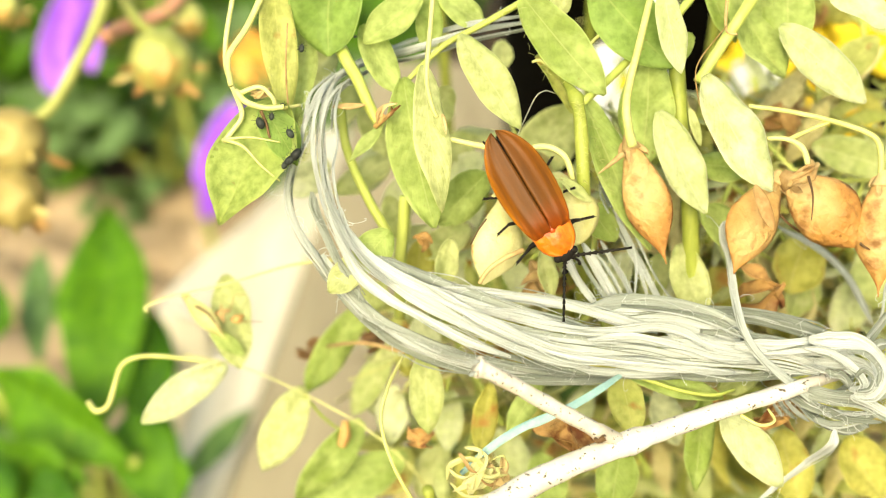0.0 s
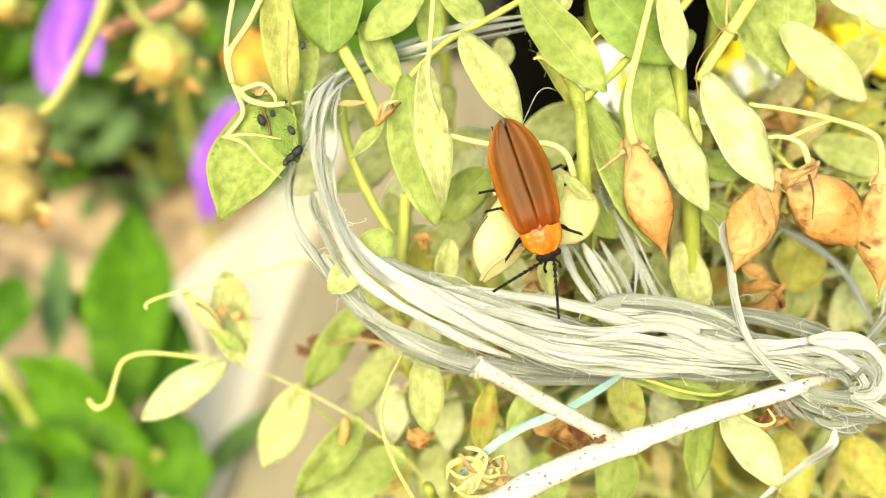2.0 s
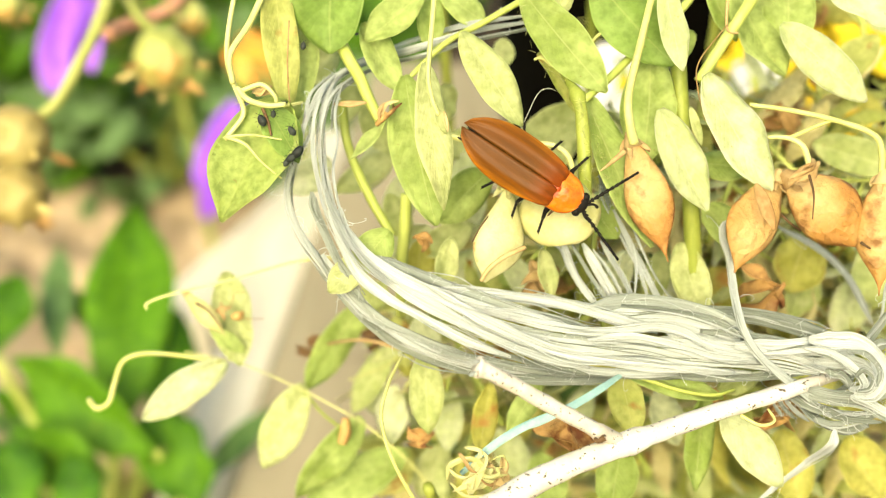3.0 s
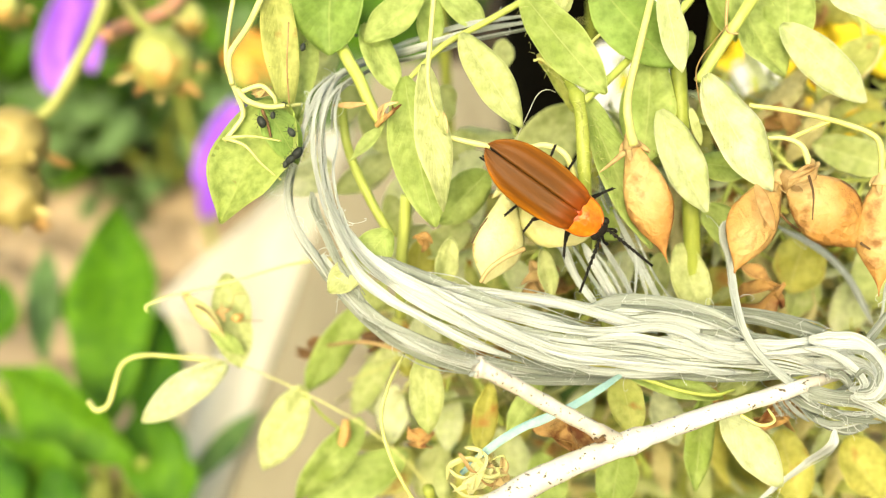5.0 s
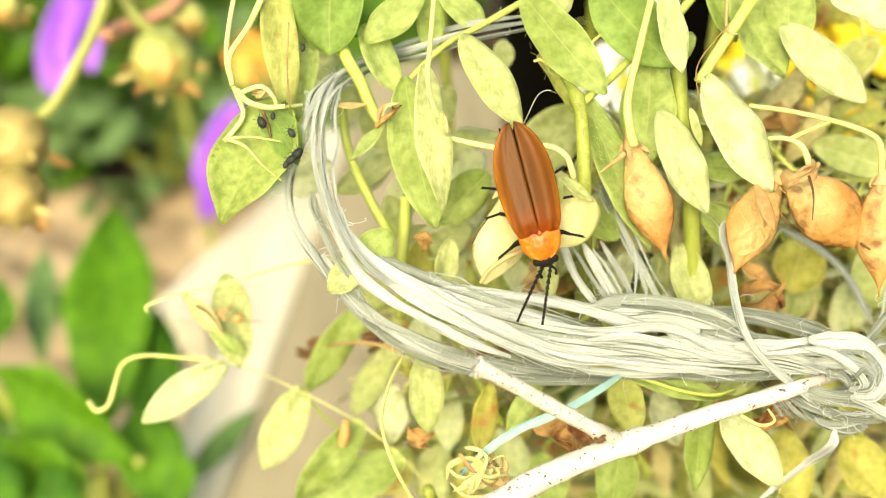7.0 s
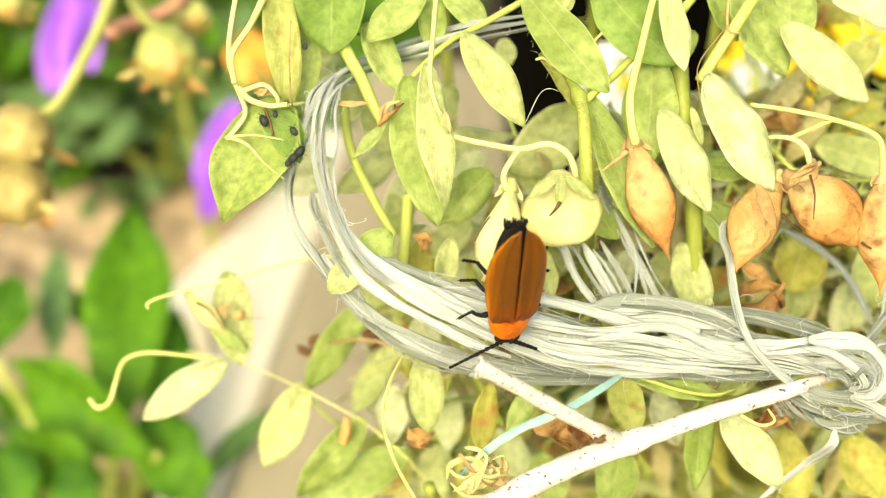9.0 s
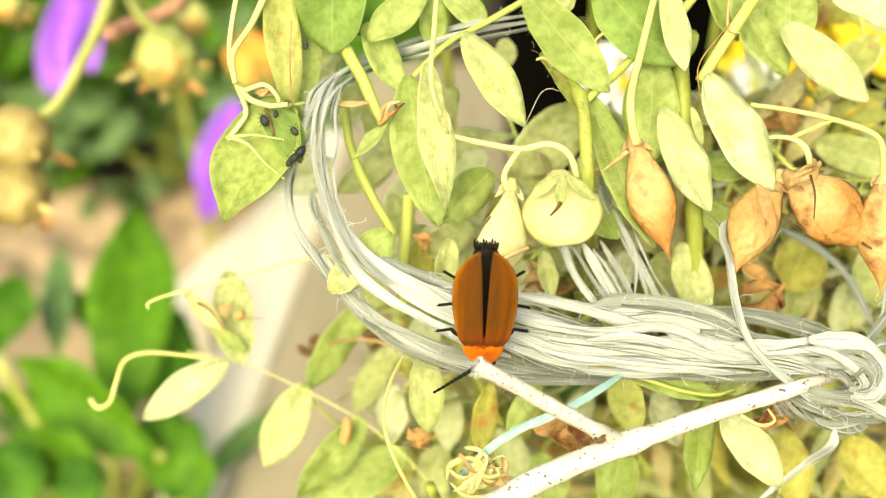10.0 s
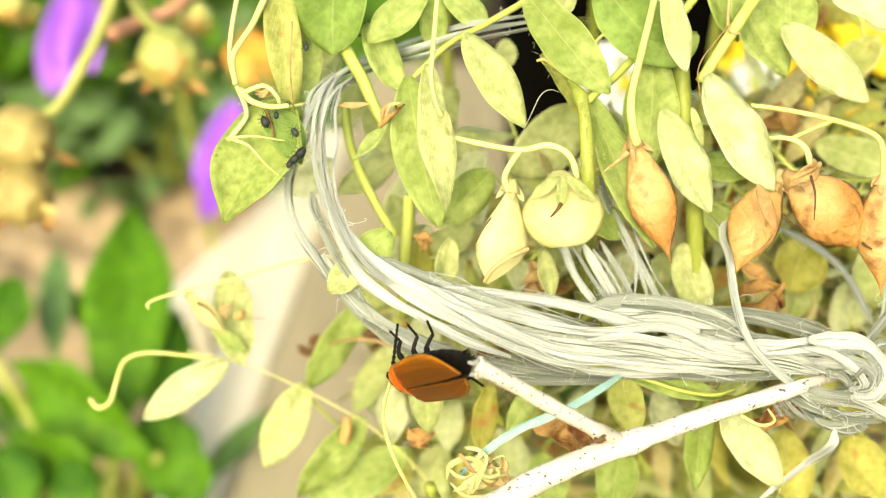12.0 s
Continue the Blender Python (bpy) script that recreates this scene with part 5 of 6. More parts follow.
leaf(right, (27.3, 9.9, 175.1), (34.2, 6.8, 169.7), 4.00, LEAF_BLEACH, roll=10)
leaf(right, (23.7, 12.8, 178.1), (28.2, 9.7, 170.8), 5.54, LEAF)
leaf(right, (21.9, 13.5, 177.4), (24.2, 11.1, 173.2), 2.78, LEAF)
leaf(right, (28.6, 14.0, 178.2), (28.6, 10.5, 172.2), 5.10, LEAF)
leaf(right, (30.9, 10.1, 177.6), (36.7, 9.0, 175.6), 3.15, LEAF_BLEACH)
leaf(right, (39.0, 19.4, 170.6), (33.3, 16.7, 166.1), 3.72, LEAF_SPOT)
leaf(right, (33.0, 14.6, 162.3), (40.5, 13.5, 160.4), 4.03, LEAF_PALE)
leaf(right, (21.8, 5.2, 161.1), (25.1, 3.5, 158.0), 3.75, LEAF)
leaf(right, (33.1, 12.1, 154.3), (31.5, 9.6, 149.8), 5.64, LEAF_YELLOW)
leaf(right, (37.7, 11.6, 153.3), (41.3, 9.0, 148.9), 6.14, LEAF_PALE)
leaf(right, (19.7, 3.7, 158.4), (21.8, 0.7, 153.2), 3.75, LEAF_PALE)
stalk(right, [(24.3, 4.8, 170.3), (27.3, 4.2, 170.1), (30.8, 3.6, 169.5), (33.6, 2.9, 168.7), (34.3, 2.1, 167.7), (34.3, 0.7, 165.2)], 0.18, 0.28, TENDRIL, "pod_stalk")
stalk(right, [(25.7, 3.5, 168.1), (27.2, 3.1, 168.2), (28.4, 2.6, 167.6), (29.0, 1.8, 165.9)], 0.15, 0.28, TENDRIL, "pod_stalk")
stalk(right, [(30.7, 3.7, 169.5), (29.1, 3.5, 168.9), (27.3, 3.1, 168.2)], 0.15, 0.18, TENDRIL, "pod_stalk")
stalk(right, [(26.7, 12.3, 179.2), (24.3, 9.6, 176.6), (22.5, 8.2, 174.3), (20.5, 6.7, 171.5)], 0.5, 0.45, STEM, sides=10)
stalk(right, [(22.4, 7.5, 175.9), (20.1, 5.6, 173.6), (20.0, 4.5, 171.7), (20.7, 3.7, 169.4)], 0.05, 0.05, HUSK, "tendril")
stalk(right, [(22.8, 10.1, 177.6), (22.6, 8.2, 175.4), (23.5, 8.1, 175.0)], 0.14, 0.1, HUSK, "tendril")
leaf(right, (19.6, 4.7, 170.2), (20.5, 3.2, 167.5), 0.89, LEAF_PALE, "bract", roll=0, sway=0.0)
pod(right, (26.5, 2.0, 165.4), (23.1, -1.8, 158.8), 4.28, 0.4, POD_BROWN, peak=0.5, beak=1.0, roll=-10, belly=-0.08, label="ripe tan-brown dry pod")
leaf(right, (24.0, -1.0, 166.3), (25.3, -3.2, 163.4), 1.20, HUSK, "calyx_tooth")
pod(right, (27.2, 1.5, 165.6), (33.6, -1.4, 160.6), 5.23, 0.42, POD_BROWN, peak=0.48, beak=1.1, roll=5, belly=0.03, label="ripe tan-brown dry pod")
stalk(right, [(27.9, -1.2, 167.1), (28.0, -2.6, 166.2), (27.9, -3.6, 164.6)], 0.12, 0.04, SCAR, "scar")
stalk(right, [(32.5, -2.0, 161.7), (32.8, -2.1, 161.5), (33.3, -2.1, 161.2)], 0.12, 0.08, SCAR, "scar")
crumple(right, (27.7, -0.6, 167.0), 2.6, HUSK, "dry_calyx", 5)
pod(right, (34.5, 1.0, 165.8), (34.1, -3.6, 157.8), 4.23, 0.42, POD_BROWN, peak=0.46, beak=1.7, roll=15, label="ripe orange-brown dry pod")
stalk(right, [(27.0, 1.4, 162.4), (27.7, 1.0, 161.8), (28.9, 1.6, 160.7)], 0.1, 0.1, SCAR, "stem")

low = sprig("trailing_sprig", (-1.1, -6.4, 141.0), "yellow-green trailing sprig with tendrils and a withered flower")
leaf(low, (-19.6, 7.1, 144.1), (-27.3, 4.5, 139.4), 3.81, LEAF_BLEACH, roll=5, fold=0.05)
leaf(low, (-7.5, 14.7, 145.7), (-13.0, 10.4, 138.4), 4.01, LEAF)
leaf(low, (-12.8, 8.0, 140.9), (-16.6, 4.0, 134.2), 4.53, LEAF_PALE, fold=0.15)
leaf(low, (-7.3, 5.5, 138.9), (-13.4, 1.8, 132.5), 4.16, LEAF, fold=0.1)
leaf(low, (-3.2, 5.7, 134.7), (-12.9, 3.0, 130.1), 5.32, LEAF)
leaf(low, (-4.9, 14.4, 140.8), (-8.7, 11.1, 135.1), 3.65, LEAF_PALE)
stalk(low, [(-23.4, 7.6, 144.9), (-18.4, 7.5, 143.6), (-13.3, 6.8, 141.4), (-9.6, 5.9, 139.7), (-7.0, 5.1, 138.4), (-3.4, 4.5, 135.0), (-0.8, 4.7, 130.7)], 0.05, 0.1, TENDRIL)
stalk(low, [(-12.8, 7.6, 140.5), (-11.3, 7.5, 138.0), (-9.3, 7.6, 135.8)], 0.14, 0.14, STEM)
stalk(low, [(-32.8, 7.2, 139.7), (-31.8, 5.9, 139.7), (-30.7, 6.2, 140.1), (-30.1, 7.2, 141.8), (-29.3, 8.1, 143.5), (-27.1, 8.0, 144.4), (-23.4, 7.4, 144.5), (-20.1, 7.1, 144.1)], 0.3, 0.16, TENDRIL, "tendril")
stalk(low, [(-26.3, 7.6, 149.4), (-26.3, 7.9, 149.9), (-23.9, 8.3, 150.7), (-18.4, 9.0, 151.8), (-13.5, 10.7, 152.5), (-9.2, 11.9, 152.4)], 0.1, 0.13, TENDRIL, "tendril")
stalk(low, [(-3.0, -2.4, 151.8), (-3.6, -4.7, 151.9), (-4.2, -7.1, 151.7), (-4.6, -9.5, 150.5), (-3.7, -10.8, 147.4), (-1.7, -11.8, 143.5)], 0.12, 0.16, TENDRIL, "tendril")
leaf(low, (-19.6, 10.8, 151.5), (-18.3, 6.5, 144.0), 4.73, LEAF_PALE, "withered_petal", fold=0.3, roll=8, wave=0.8)
leaf(low, (-20.8, 7.3, 147.6), (-17.7, 6.4, 145.6), 1.74, LEAF, "withered_petal", fold=0.4, roll=-10)
pod(low, (-23.0, 8.5, 150.6), (-19.3, 6.6, 147.3), 2.03, 0.45, POD_PALE, peak=0.5, beak=0.9, roll=20, teeth=2, label="small shrivelled flower hull", name="flower_hull")
stalk(low, [(-21.8, 7.4, 150.2), (-20.6, 6.7, 149.8), (-19.4, 6.2, 148.1)], 0.14, 0.05, SCAR, "dry_seam")
crumple(low, (-19.5, 7.6, 149.4), 1.5, HUSK, "withered_flower", 12)
part("seed", tube([(-18.6, 7.1, 149.0), (-18.1, 6.9, 149.2), (-17.7, 7.3, 149.3)], 0.2, 0.15, 10, 10, 0.2, [(0.5, 1.6, 0.35)]), LEAF_DRY, low, "small red-brown seed")
stalk(low, [(-18.4, 7.3, 148.8), (-17.4, 7.2, 148.7), (-15.9, 7.2, 148.7)], 0.06, 0.03, HUSK, "style")
stalk(low, [(-18.9, 7.6, 149.5), (-18.4, 8.3, 150.7), (-17.5, 8.4, 150.8)], 0.05, 0.03, HUSK, "style")
crumple(low, (-13.4, 15.8, 139.4), 2.3, SCAR, "dry_crumb", 31)
crumple(low, (-12.3, 14.5, 141.1), 1.8, SCAR, "dry_crumb", 32)
crumple(low, (-6.4, 11.5, 143.9), 2.6, SCAR, "dry_crumb", 33)
stalk(low, [(-12.6, 16.0, 139.7), (-8.4, 8.0, 145.8), (-6.3, 6.3, 146.9), (-3.2, 4.3, 147.4)], 0.14, 0.2, HUSK, "dry_stalk")
part("bud", tube([(-8.7, 3.7, 140.3), (-8.7, 3.0, 139.2), (-9.0, 2.5, 138.3)], 0.3, 0.35, 8, 8, 0.3, [(0.5, 0.6, 0.4)]), LEAF_DRY, low, "small orange bud")

under = sprig("matted_sprig", (15.1, -5.8, 138.0), "yellowing matted sprig under the rope")
leaf(under, (-1.5, -0.8, 150.7), (-1.2, -4.2, 144.7), 3.47, LEAF_PALE)
leaf(under, (3.9, -2.1, 148.3), (3.0, -5.0, 143.4), 2.62, LEAF_YELLOW)
leaf(under, (8.2, -1.9, 148.6), (5.4, -4.2, 144.6), 2.34, LEAF)
leaf(under, (14.3, -3.2, 150.5), (15.5, -6.7, 146.3), 3.29, LEAF_SPOT, roll=15)
leaf(under, (21.8, -2.4, 147.9), (20.9, -6.6, 140.6), 3.37, LEAF)
leaf(under, (22.2, -6.5, 148.7), (27.0, -9.5, 143.6), 3.75, LEAF_BLEACH, roll=-5, fold=0.1)
leaf(under, (14.5, -4.1, 150.9), (22.3, -6.0, 149.7), 2.41, LEAF, roll=-20, fold=0.3)
leaf(under, (26.0, -2.4, 149.9), (22.5, -3.2, 148.5), 2.78, LEAF_PALE)
leaf(under, (-4.2, 0.3, 161.5), (-6.8, -1.3, 158.8), 3.45, LEAF, blunt=0.5, roll=5)
leaf(under, (-6.0, -0.8, 160.1), (-9.0, -2.4, 157.4), 2.93, LEAF_PALE, fold=0.1, roll=8, blunt=0.5)
leaf(under, (-4.3, 10.9, 152.0), (-1.2, 12.7, 155.1), 4.09, LEAF_BLEACH)
leaf(under, (-2.4, 8.0, 150.9), (-1.9, 10.4, 155.2), 3.22, LEAF_YELLOW)
leaf(under, (0.3, 9.4, 149.3), (3.4, 11.6, 153.3), 4.10, LEAF_BLEACH)
leaf(under, (4.9, 9.4, 149.3), (2.4, 11.4, 152.9), 3.58, LEAF_SPOT)
leaf(under, (6.3, 10.6, 147.7), (10.5, 12.6, 151.0), 3.65, LEAF_BLEACH)
leaf(under, (-5.5, 13.3, 148.7), (-7.6, 11.7, 146.0), 3.18, LEAF_PALE)
leaf(under, (-2.0, 8.6, 148.1), (-1.2, 6.5, 144.5), 3.58, LEAF_BLEACH)
leaf(under, (-4.5, 11.7, 146.0), (-3.4, 9.3, 141.8), 3.18, LEAF_SPOT)
leaf(under, (20.6, 10.2, 146.9), (23.2, 12.6, 151.0), 4.69, LEAF_BLEACH)
leaf(under, (27.3, 11.7, 146.0), (25.2, 14.1, 150.1), 4.24, LEAF_YELLOW)
leaf(under, (32.1, 10.2, 146.9), (34.2, 12.6, 151.0), 4.17, LEAF_PALE)
leaf(under, (36.9, 10.9, 144.5), (39.5, 13.6, 149.1), 4.76, LEAF_BLEACH)
leaf(under, (0.7, 3.1, 159.3), (-0.2, 0.8, 155.3), 2.32, LEAF_PALE)
leaf(under, (-4.6, 11.6, 138.1), (-5.2, 8.6, 133.0), 3.83, LEAF_BLEACH)
leaf(under, (0.9, 9.9, 138.8), (0.4, 6.9, 133.7), 3.56, LEAF_BLEACH)
leaf(under, (-3.4, 7.1, 134.1), (-6.1, 4.7, 130.0), 4.30, LEAF_SPOT)
leaf(under, (-7.6, 15.3, 136.9), (-5.4, 13.0, 133.0), 3.96, LEAF_BLEACH)
leaf(under, (5.1, 8.0, 135.6), (7.9, 5.5, 131.4), 3.77, LEAF_BLEACH)
leaf(under, (0.3, 10.1, 131.8), (-2.4, 7.6, 127.5), 4.45, LEAF_PALE)
leaf(under, (13.4, 6.8, 141.1), (11.8, 5.0, 138.0), 3.12, LEAF_BLEACH)
leaf(under, (19.3, 5.2, 142.3), (21.3, 2.7, 137.9), 3.58, LEAF_BLEACH)
leaf(under, (14.8, -4.7, 143.8), (13.9, -7.5, 139.0), 4.22, LEAF)
leaf(under, (8.4, 0.9, 138.6), (10.3, -1.6, 134.3), 4.03, LEAF)
leaf(under, (30.0, 2.0, 140.3), (32.0, -1.5, 134.2), 4.53, LEAF_YELLOW)
leaf(under, (36.1, 1.6, 139.9), (39.0, -1.2, 135.1), 5.03, LEAF_YELLOW)
stalk(under, [(15.6, -5.1, 151.2), (18.7, -5.6, 150.3), (21.2, -6.6, 150.5), (23.2, -5.6, 150.3)], 0.2, 0.16, STEM)
stalk(under, [(22.7, -9.8, 151.0), (24.1, -10.5, 150.6), (25.3, -10.0, 150.6), (25.1, -8.8, 150.8)], 0.14, 0.1, TENDRIL, "tendril")
crumple(under, (9.8, -6.7, 146.3), 5.4, LEAF_DRY, "dry_leaf", 21, "curled brown dry leaf")
crumple(under, (26.5, 2.5, 154.3), 4.6, LEAF_DRY, "dry_leaf", 22, "curled brown dry leaf")
crumple(under, (27.7, -3.1, 146.7), 4.4, LEAF_DRY, "dry_leaf", 23, "curled brown dry leaf")
crumple(under, (-1.7, 3.8, 158.5), 1.8, LEAF_DRY, "dry_leaf", 24, "curled brown dry leaf")
crumple(under, (8.1, 3.1, 155.3), 3.6, HUSK, "dry_leaf", 25, "curled brown dry leaf")
crumple(under, (-1.9, -2.8, 143.2), 2.6, LEAF_DRY, "dry_leaf", 26, "curled brown dry leaf")
leaf(under, (8.2, 2.6, 158.5), (8.9, 0.5, 154.9), 2.13, LEAF_PALE)
for k, pts in enumerate(([(0.3, -11.5, 146.1), (0.7, -11.2, 147.4), (2.4, -11.2, 147.8), (3.3, -11.6, 146.7), (2.0, -12.0, 145.3)], [(0.7, -12.0, 145.3), (2.9, -12.0, 146.5), (5.0, -11.6, 146.7)], [(2.0, -11.4, 147.1), (2.9, -10.9, 148.3), (1.6, -10.4, 148.4)], [(0.5, -11.6, 145.9), (2.0, -12.3, 145.1), (5.1, -12.0, 145.3)])):
    part("dried_tendril", ribbon(glide(pts, 14), 0.5 - 0.08 * k, 0.08, 0.3 * k, -0.6), POD_PALE, under)
crumple(under, (2.7, -11.5, 146.1), 3.0, POD_PALE, "withered_flower", 41)
for k in range(6):
    a = k * 1.1
    c = Vector((2.6, -11.6, 146.8))
    d = (RIGHT * math.cos(a) + UP * (0.75 * math.sin(a) - 0.2)) * 0.75
    part("petal", ribbon(glide([c, c + d * 1.2 + OPEN * 0.5, c + d * 2.2 + OPEN * 0.3 + UP * 0.4, c + d * 2.3 + UP * 0.9 - RIGHT * 0.4], 12), 0.32, 0.06, 0.3 * k, 0.8 - 0.2 * k, taper=0.4), (POD_PALE, HUSK)[k % 3 == 2], under)
crumple(under, (4.2, -10.9, 146.2), 2.6, HUSK, "withered_flower", 42)
stalk(under, [(3.7, -11.5, 148.0), (4.6, -11.5, 148.5), (4.8, -11.9, 147.8), (4.1, -11.9, 147.5), (4.6, -12.2, 146.9)], 0.04, 0.03, TENDRIL, "tendril")


# the long main stems by which the hanging sprigs grow up from the soil behind
for ob, top, over in ((left, (-12.1, 13.2, 178.9), (-1.4, 38.4, 176.5)), (mid, (11.8, 13.2, 178.9), (15.6, 38.4, 176.5)), (right, (25.1, 13.2, 178.9), (29.2, 38.4, 176.5)), (low, (-1.1, -6.4, 141.0), (0.3, -1.2, 129.9)), (under, (15.1, -5.8, 138.0), (17.1, -0.3, 127.5))):
    over = Vector(over)
    stalk(ob, [top, over, (over.x + 4, over.y + 22, over.z * 0.6), (over.x + 8, over.y + 30, 0)], 0.5, 0.8, STEM_OLIVE, "main_stem", count=24)


# ---- the thicket of the same plant behind: whole sprigs grown along their stems ----
def thicket():
    rnd = random.Random(77)
    shapes = []
    for k in range(14):
        wide, curl = rnd.uniform(1.7, 3.4), rnd.uniform(-1.3, 1.6)
        bm = blade((0, 0, 0), (0, 0, 7.5), wide, bow=curl, fold=rnd.uniform(-0.1, 0.6), sway=rnd.uniform(-0.7, 0.7), wave=0.6, seed=k + 40, nu=9, nv=4)
        if k > 11:
            ob = crumple(None, (0, 0, 3), 3.4, LEAF_DRY, "leaf", 60 + k)
        else:
            ob = part("leaf", bm, (LEAF_PALE, LEAF_STRAW, LEAF_YELLOW, LEAF_BLEACH, LEAF_STRAW, LEAF_SPOT)[k % 6])
        shapes.append(ob.data)
        bpy.data.objects.remove(ob)
    for k in range(250):
        u, v, w = rnd.uniform(-10, 42), rnd.uniform(-25, 24), rnd.uniform(14, 56)
        if k > 169:
            u, v, w = rnd.uniform(3, 40), rnd.uniform(-14, 7), rnd.uniform(13, 30)
        if u < (5 if v > -5 else 0) or (u > 18 and v > 7 and rnd.random() < 0.6):
            continue
        if 3 < u < 15 and v > 0:
            continue
        if v < -3:
            w = 14 + (w - 11) * 1.05
        wide = 1 + w / 97
        base = Vector((0, 0, 160)) + RIGHT * u * wide + UP * v * wide - OPEN * w
        t = thing("thicket_sprig", base, "yellow-green leafy sprig in the thicket behind", "plant", "sprigs of the thicket")
        way = Vector((rnd.uniform(-0.7, 0.7), rnd.uniform(-0.3, 0.3), rnd.uniform(-0.3, 1))).normalized()
        way = (way - OPEN * max(0.0, way.dot(OPEN))).normalized()
        tipp = base + way * rnd.uniform(10, 18) + Vector((0, 0, -2))
        line = glide([base, base.lerp(tipp, 0.5) + Vector((rnd.uniform(-2, 2), 0, 1.5)), tipp], 10)
        part("stem", tube(line, 0.28, 0.12, 10, 6), STEM, t)
        for j in range(2):
            s, far = line[rnd.randrange(2, 6)], Vector((rnd.uniform(-1, 1), rnd.uniform(-0.5, 0.3), rnd.uniform(-0.8, 0.8)))
            part("tendril", tube([s, s + far * 3, s + far * 6 + Vector((0, 0, rnd.uniform(-3, 2))), s + far * 7.5 + Vector((rnd.uniform(-3, 3), 0, -2))], 0.12, 0.06, 12, 5), TENDRIL, t)
        foot = Vector((base.x + (1 if u > 8 else -1) * rnd.uniform(0, 9), base.y + 30 + rnd.uniform(4, 16), 0))
        part("root_stem", tube([base, base - OPEN * 14, base - OPEN * 34 + Vector((rnd.uniform(-2, 2), 0, -6)), foot], 0.28, 0.5, 14, 5), STEM_OLIVE, t)
        for j in range(1, 9):
            s = -1 if j % 2 else 1
            d = (way * rnd.uniform(0.1, 0.6) + way.cross(OPEN).normalized() * s + OPEN * rnd.uniform(-0.4, 0.5) + Vector((0, 0, rnd.uniform(-0.5, 0.2)))).normalized()
            size = rnd.uniform(0.7, 1.15)
            spot = line[j] + d * 4 * size - Vector((0, 0, 160))
            far = 1 + spot.dot(-OPEN) / 97
            if far < 1.08:
                continue
            if 3 < spot.x / far < 15 and spot.dot(UP) / far > (6 if spot.x / far < 12 else 11):      # a dark gap stays open here
                continue
            ob = new("leaf", rnd.choice(shapes))
            ob.parent = t
            q = d.to_track_quat("Z", "Y").to_matrix().to_4x4() @ Matrix.Rotation(rnd.uniform(-0.7, 0.7), 4, "Z")
            ob.matrix_basis = Matrix.Translation((line[j] - base) * 0.001) @ q @ Matrix.Scale(size, 4)
    for at, wide in (((22.4, 23.6, 143.4), 7.0), ((38.4, 31.8, 152.7), 5.8), ((21.8, 17.0, 131.7), 7.0), ((13.2, 17.4, 132.5), 4.7), ((7.0, 21.3, 144.0), 3.5), ((27.5, 29.2, 150.7), 4.7), ((39.0, 26.1, 142.9), 5.8), ((-1.4, 15.8, 125.2), 4.7)):
        t = thing("weed_leaf", Vector(at) + Vector((0, 10, -10)), "cool green weed leaf among the sprigs", "plant")
        leaf(t, Vector(at) + Vector((-3, 2, -wide * 0.6)), Vector(at) + Vector((3, 0, wide * 0.6)), wide, GARDEN_GREY)
        stalk(t, [Vector(at) + Vector((0, 10, -10)), Vector(at) + Vector((-3, 2, -wide * 0.6))], 0.5, 0.4, STEM)


thicket()


# ---- aphids, silk ----
def aphid(at, size, turn, seed):
    """A plump dark aphid: pear-shaped body, head, six fine legs, two feelers."""
    at = Vector(at)
    t = thing("aphid", at, "tiny grey-black aphid on a leaf", "insect", "aphids on the leaf")
    x = (RIGHT * math.cos(turn) + UP * math.sin(turn))
    y = OPEN.cross(x)
    bm = bmesh.new()
    bmesh.ops.create_uvsphere(bm, u_segments=14, v_segments=10, radius=1)
    for v in bm.verts:
        a, b, c = v.co
        w = 0.36 * (1 - 0.3 * a)
        v.co = at + (x * a * 0.55 + y * b * w + OPEN * (c * 0.32 + 0.1)) * size * (1 + 0.06 * math.sin(a * 18))
    part("body", bm, APHID, t)
    for k in range(6):
        s, f = (1 if k % 2 else -1), (k // 2 - 1) * 0.35
        root = at + x * size * (0.1 + f * 0.6) + y * s * size * 0.25
        part("leg", tube([root, root + (y * s * 0.2 + x * f * 0.4 + OPEN * 0.1) * size, root + (y * s * 0.38 + x * f * 0.7 - OPEN * 0.15) * size], 0.02, 0.014, 6, 4), APHID, t)
    for s in (-1, 1):
        root = at + x * size * 0.5
        part("feeler", tube([root, root + (x * 0.3 + y * s * 0.25 + OPEN * 0.1) * size], 0.02, 0.012, 4, 4), APHID, t)
    return t


aphids = [aphid((-12.1, 3.4, 171.0), 0.45, 0.2, 1), aphid((-11.4, 1.7, 169.4), 0.75, 2.2, 2), aphid((-10.9, 0.7, 168.1), 1.0, 0.9, 3), aphid((-11.8, 0.5, 167.3), 0.65, 1.1, 4),
          aphid((-13.7, 2.1, 170.1), 0.9, 2.0, 5), aphid((-10.8, 7.3, 174.2), 0.6, 1.4, 6), aphid((-12.8, 2.2, 170.6), 0.55, 1.5, 7), aphid((-6.6, 8.0, 174.9), 0.25, 0.5, 8), aphid((-11.4, 0.5, 167.7), 0.85, 0.7, 9)]
silk = thing("spider_silk", (7.4, 4.9, 170.6), "single strand of spider silk", "silk")
part("thread", tube([(5.7, 3.1, 167.4), (6.9, 4.4, 169.6), (7.7, 5.2, 171.0), (8.5, 5.6, 171.3), (9.3, 6.2, 170.8)], 0.025, 0.025, 16, 4), SILK, silk)

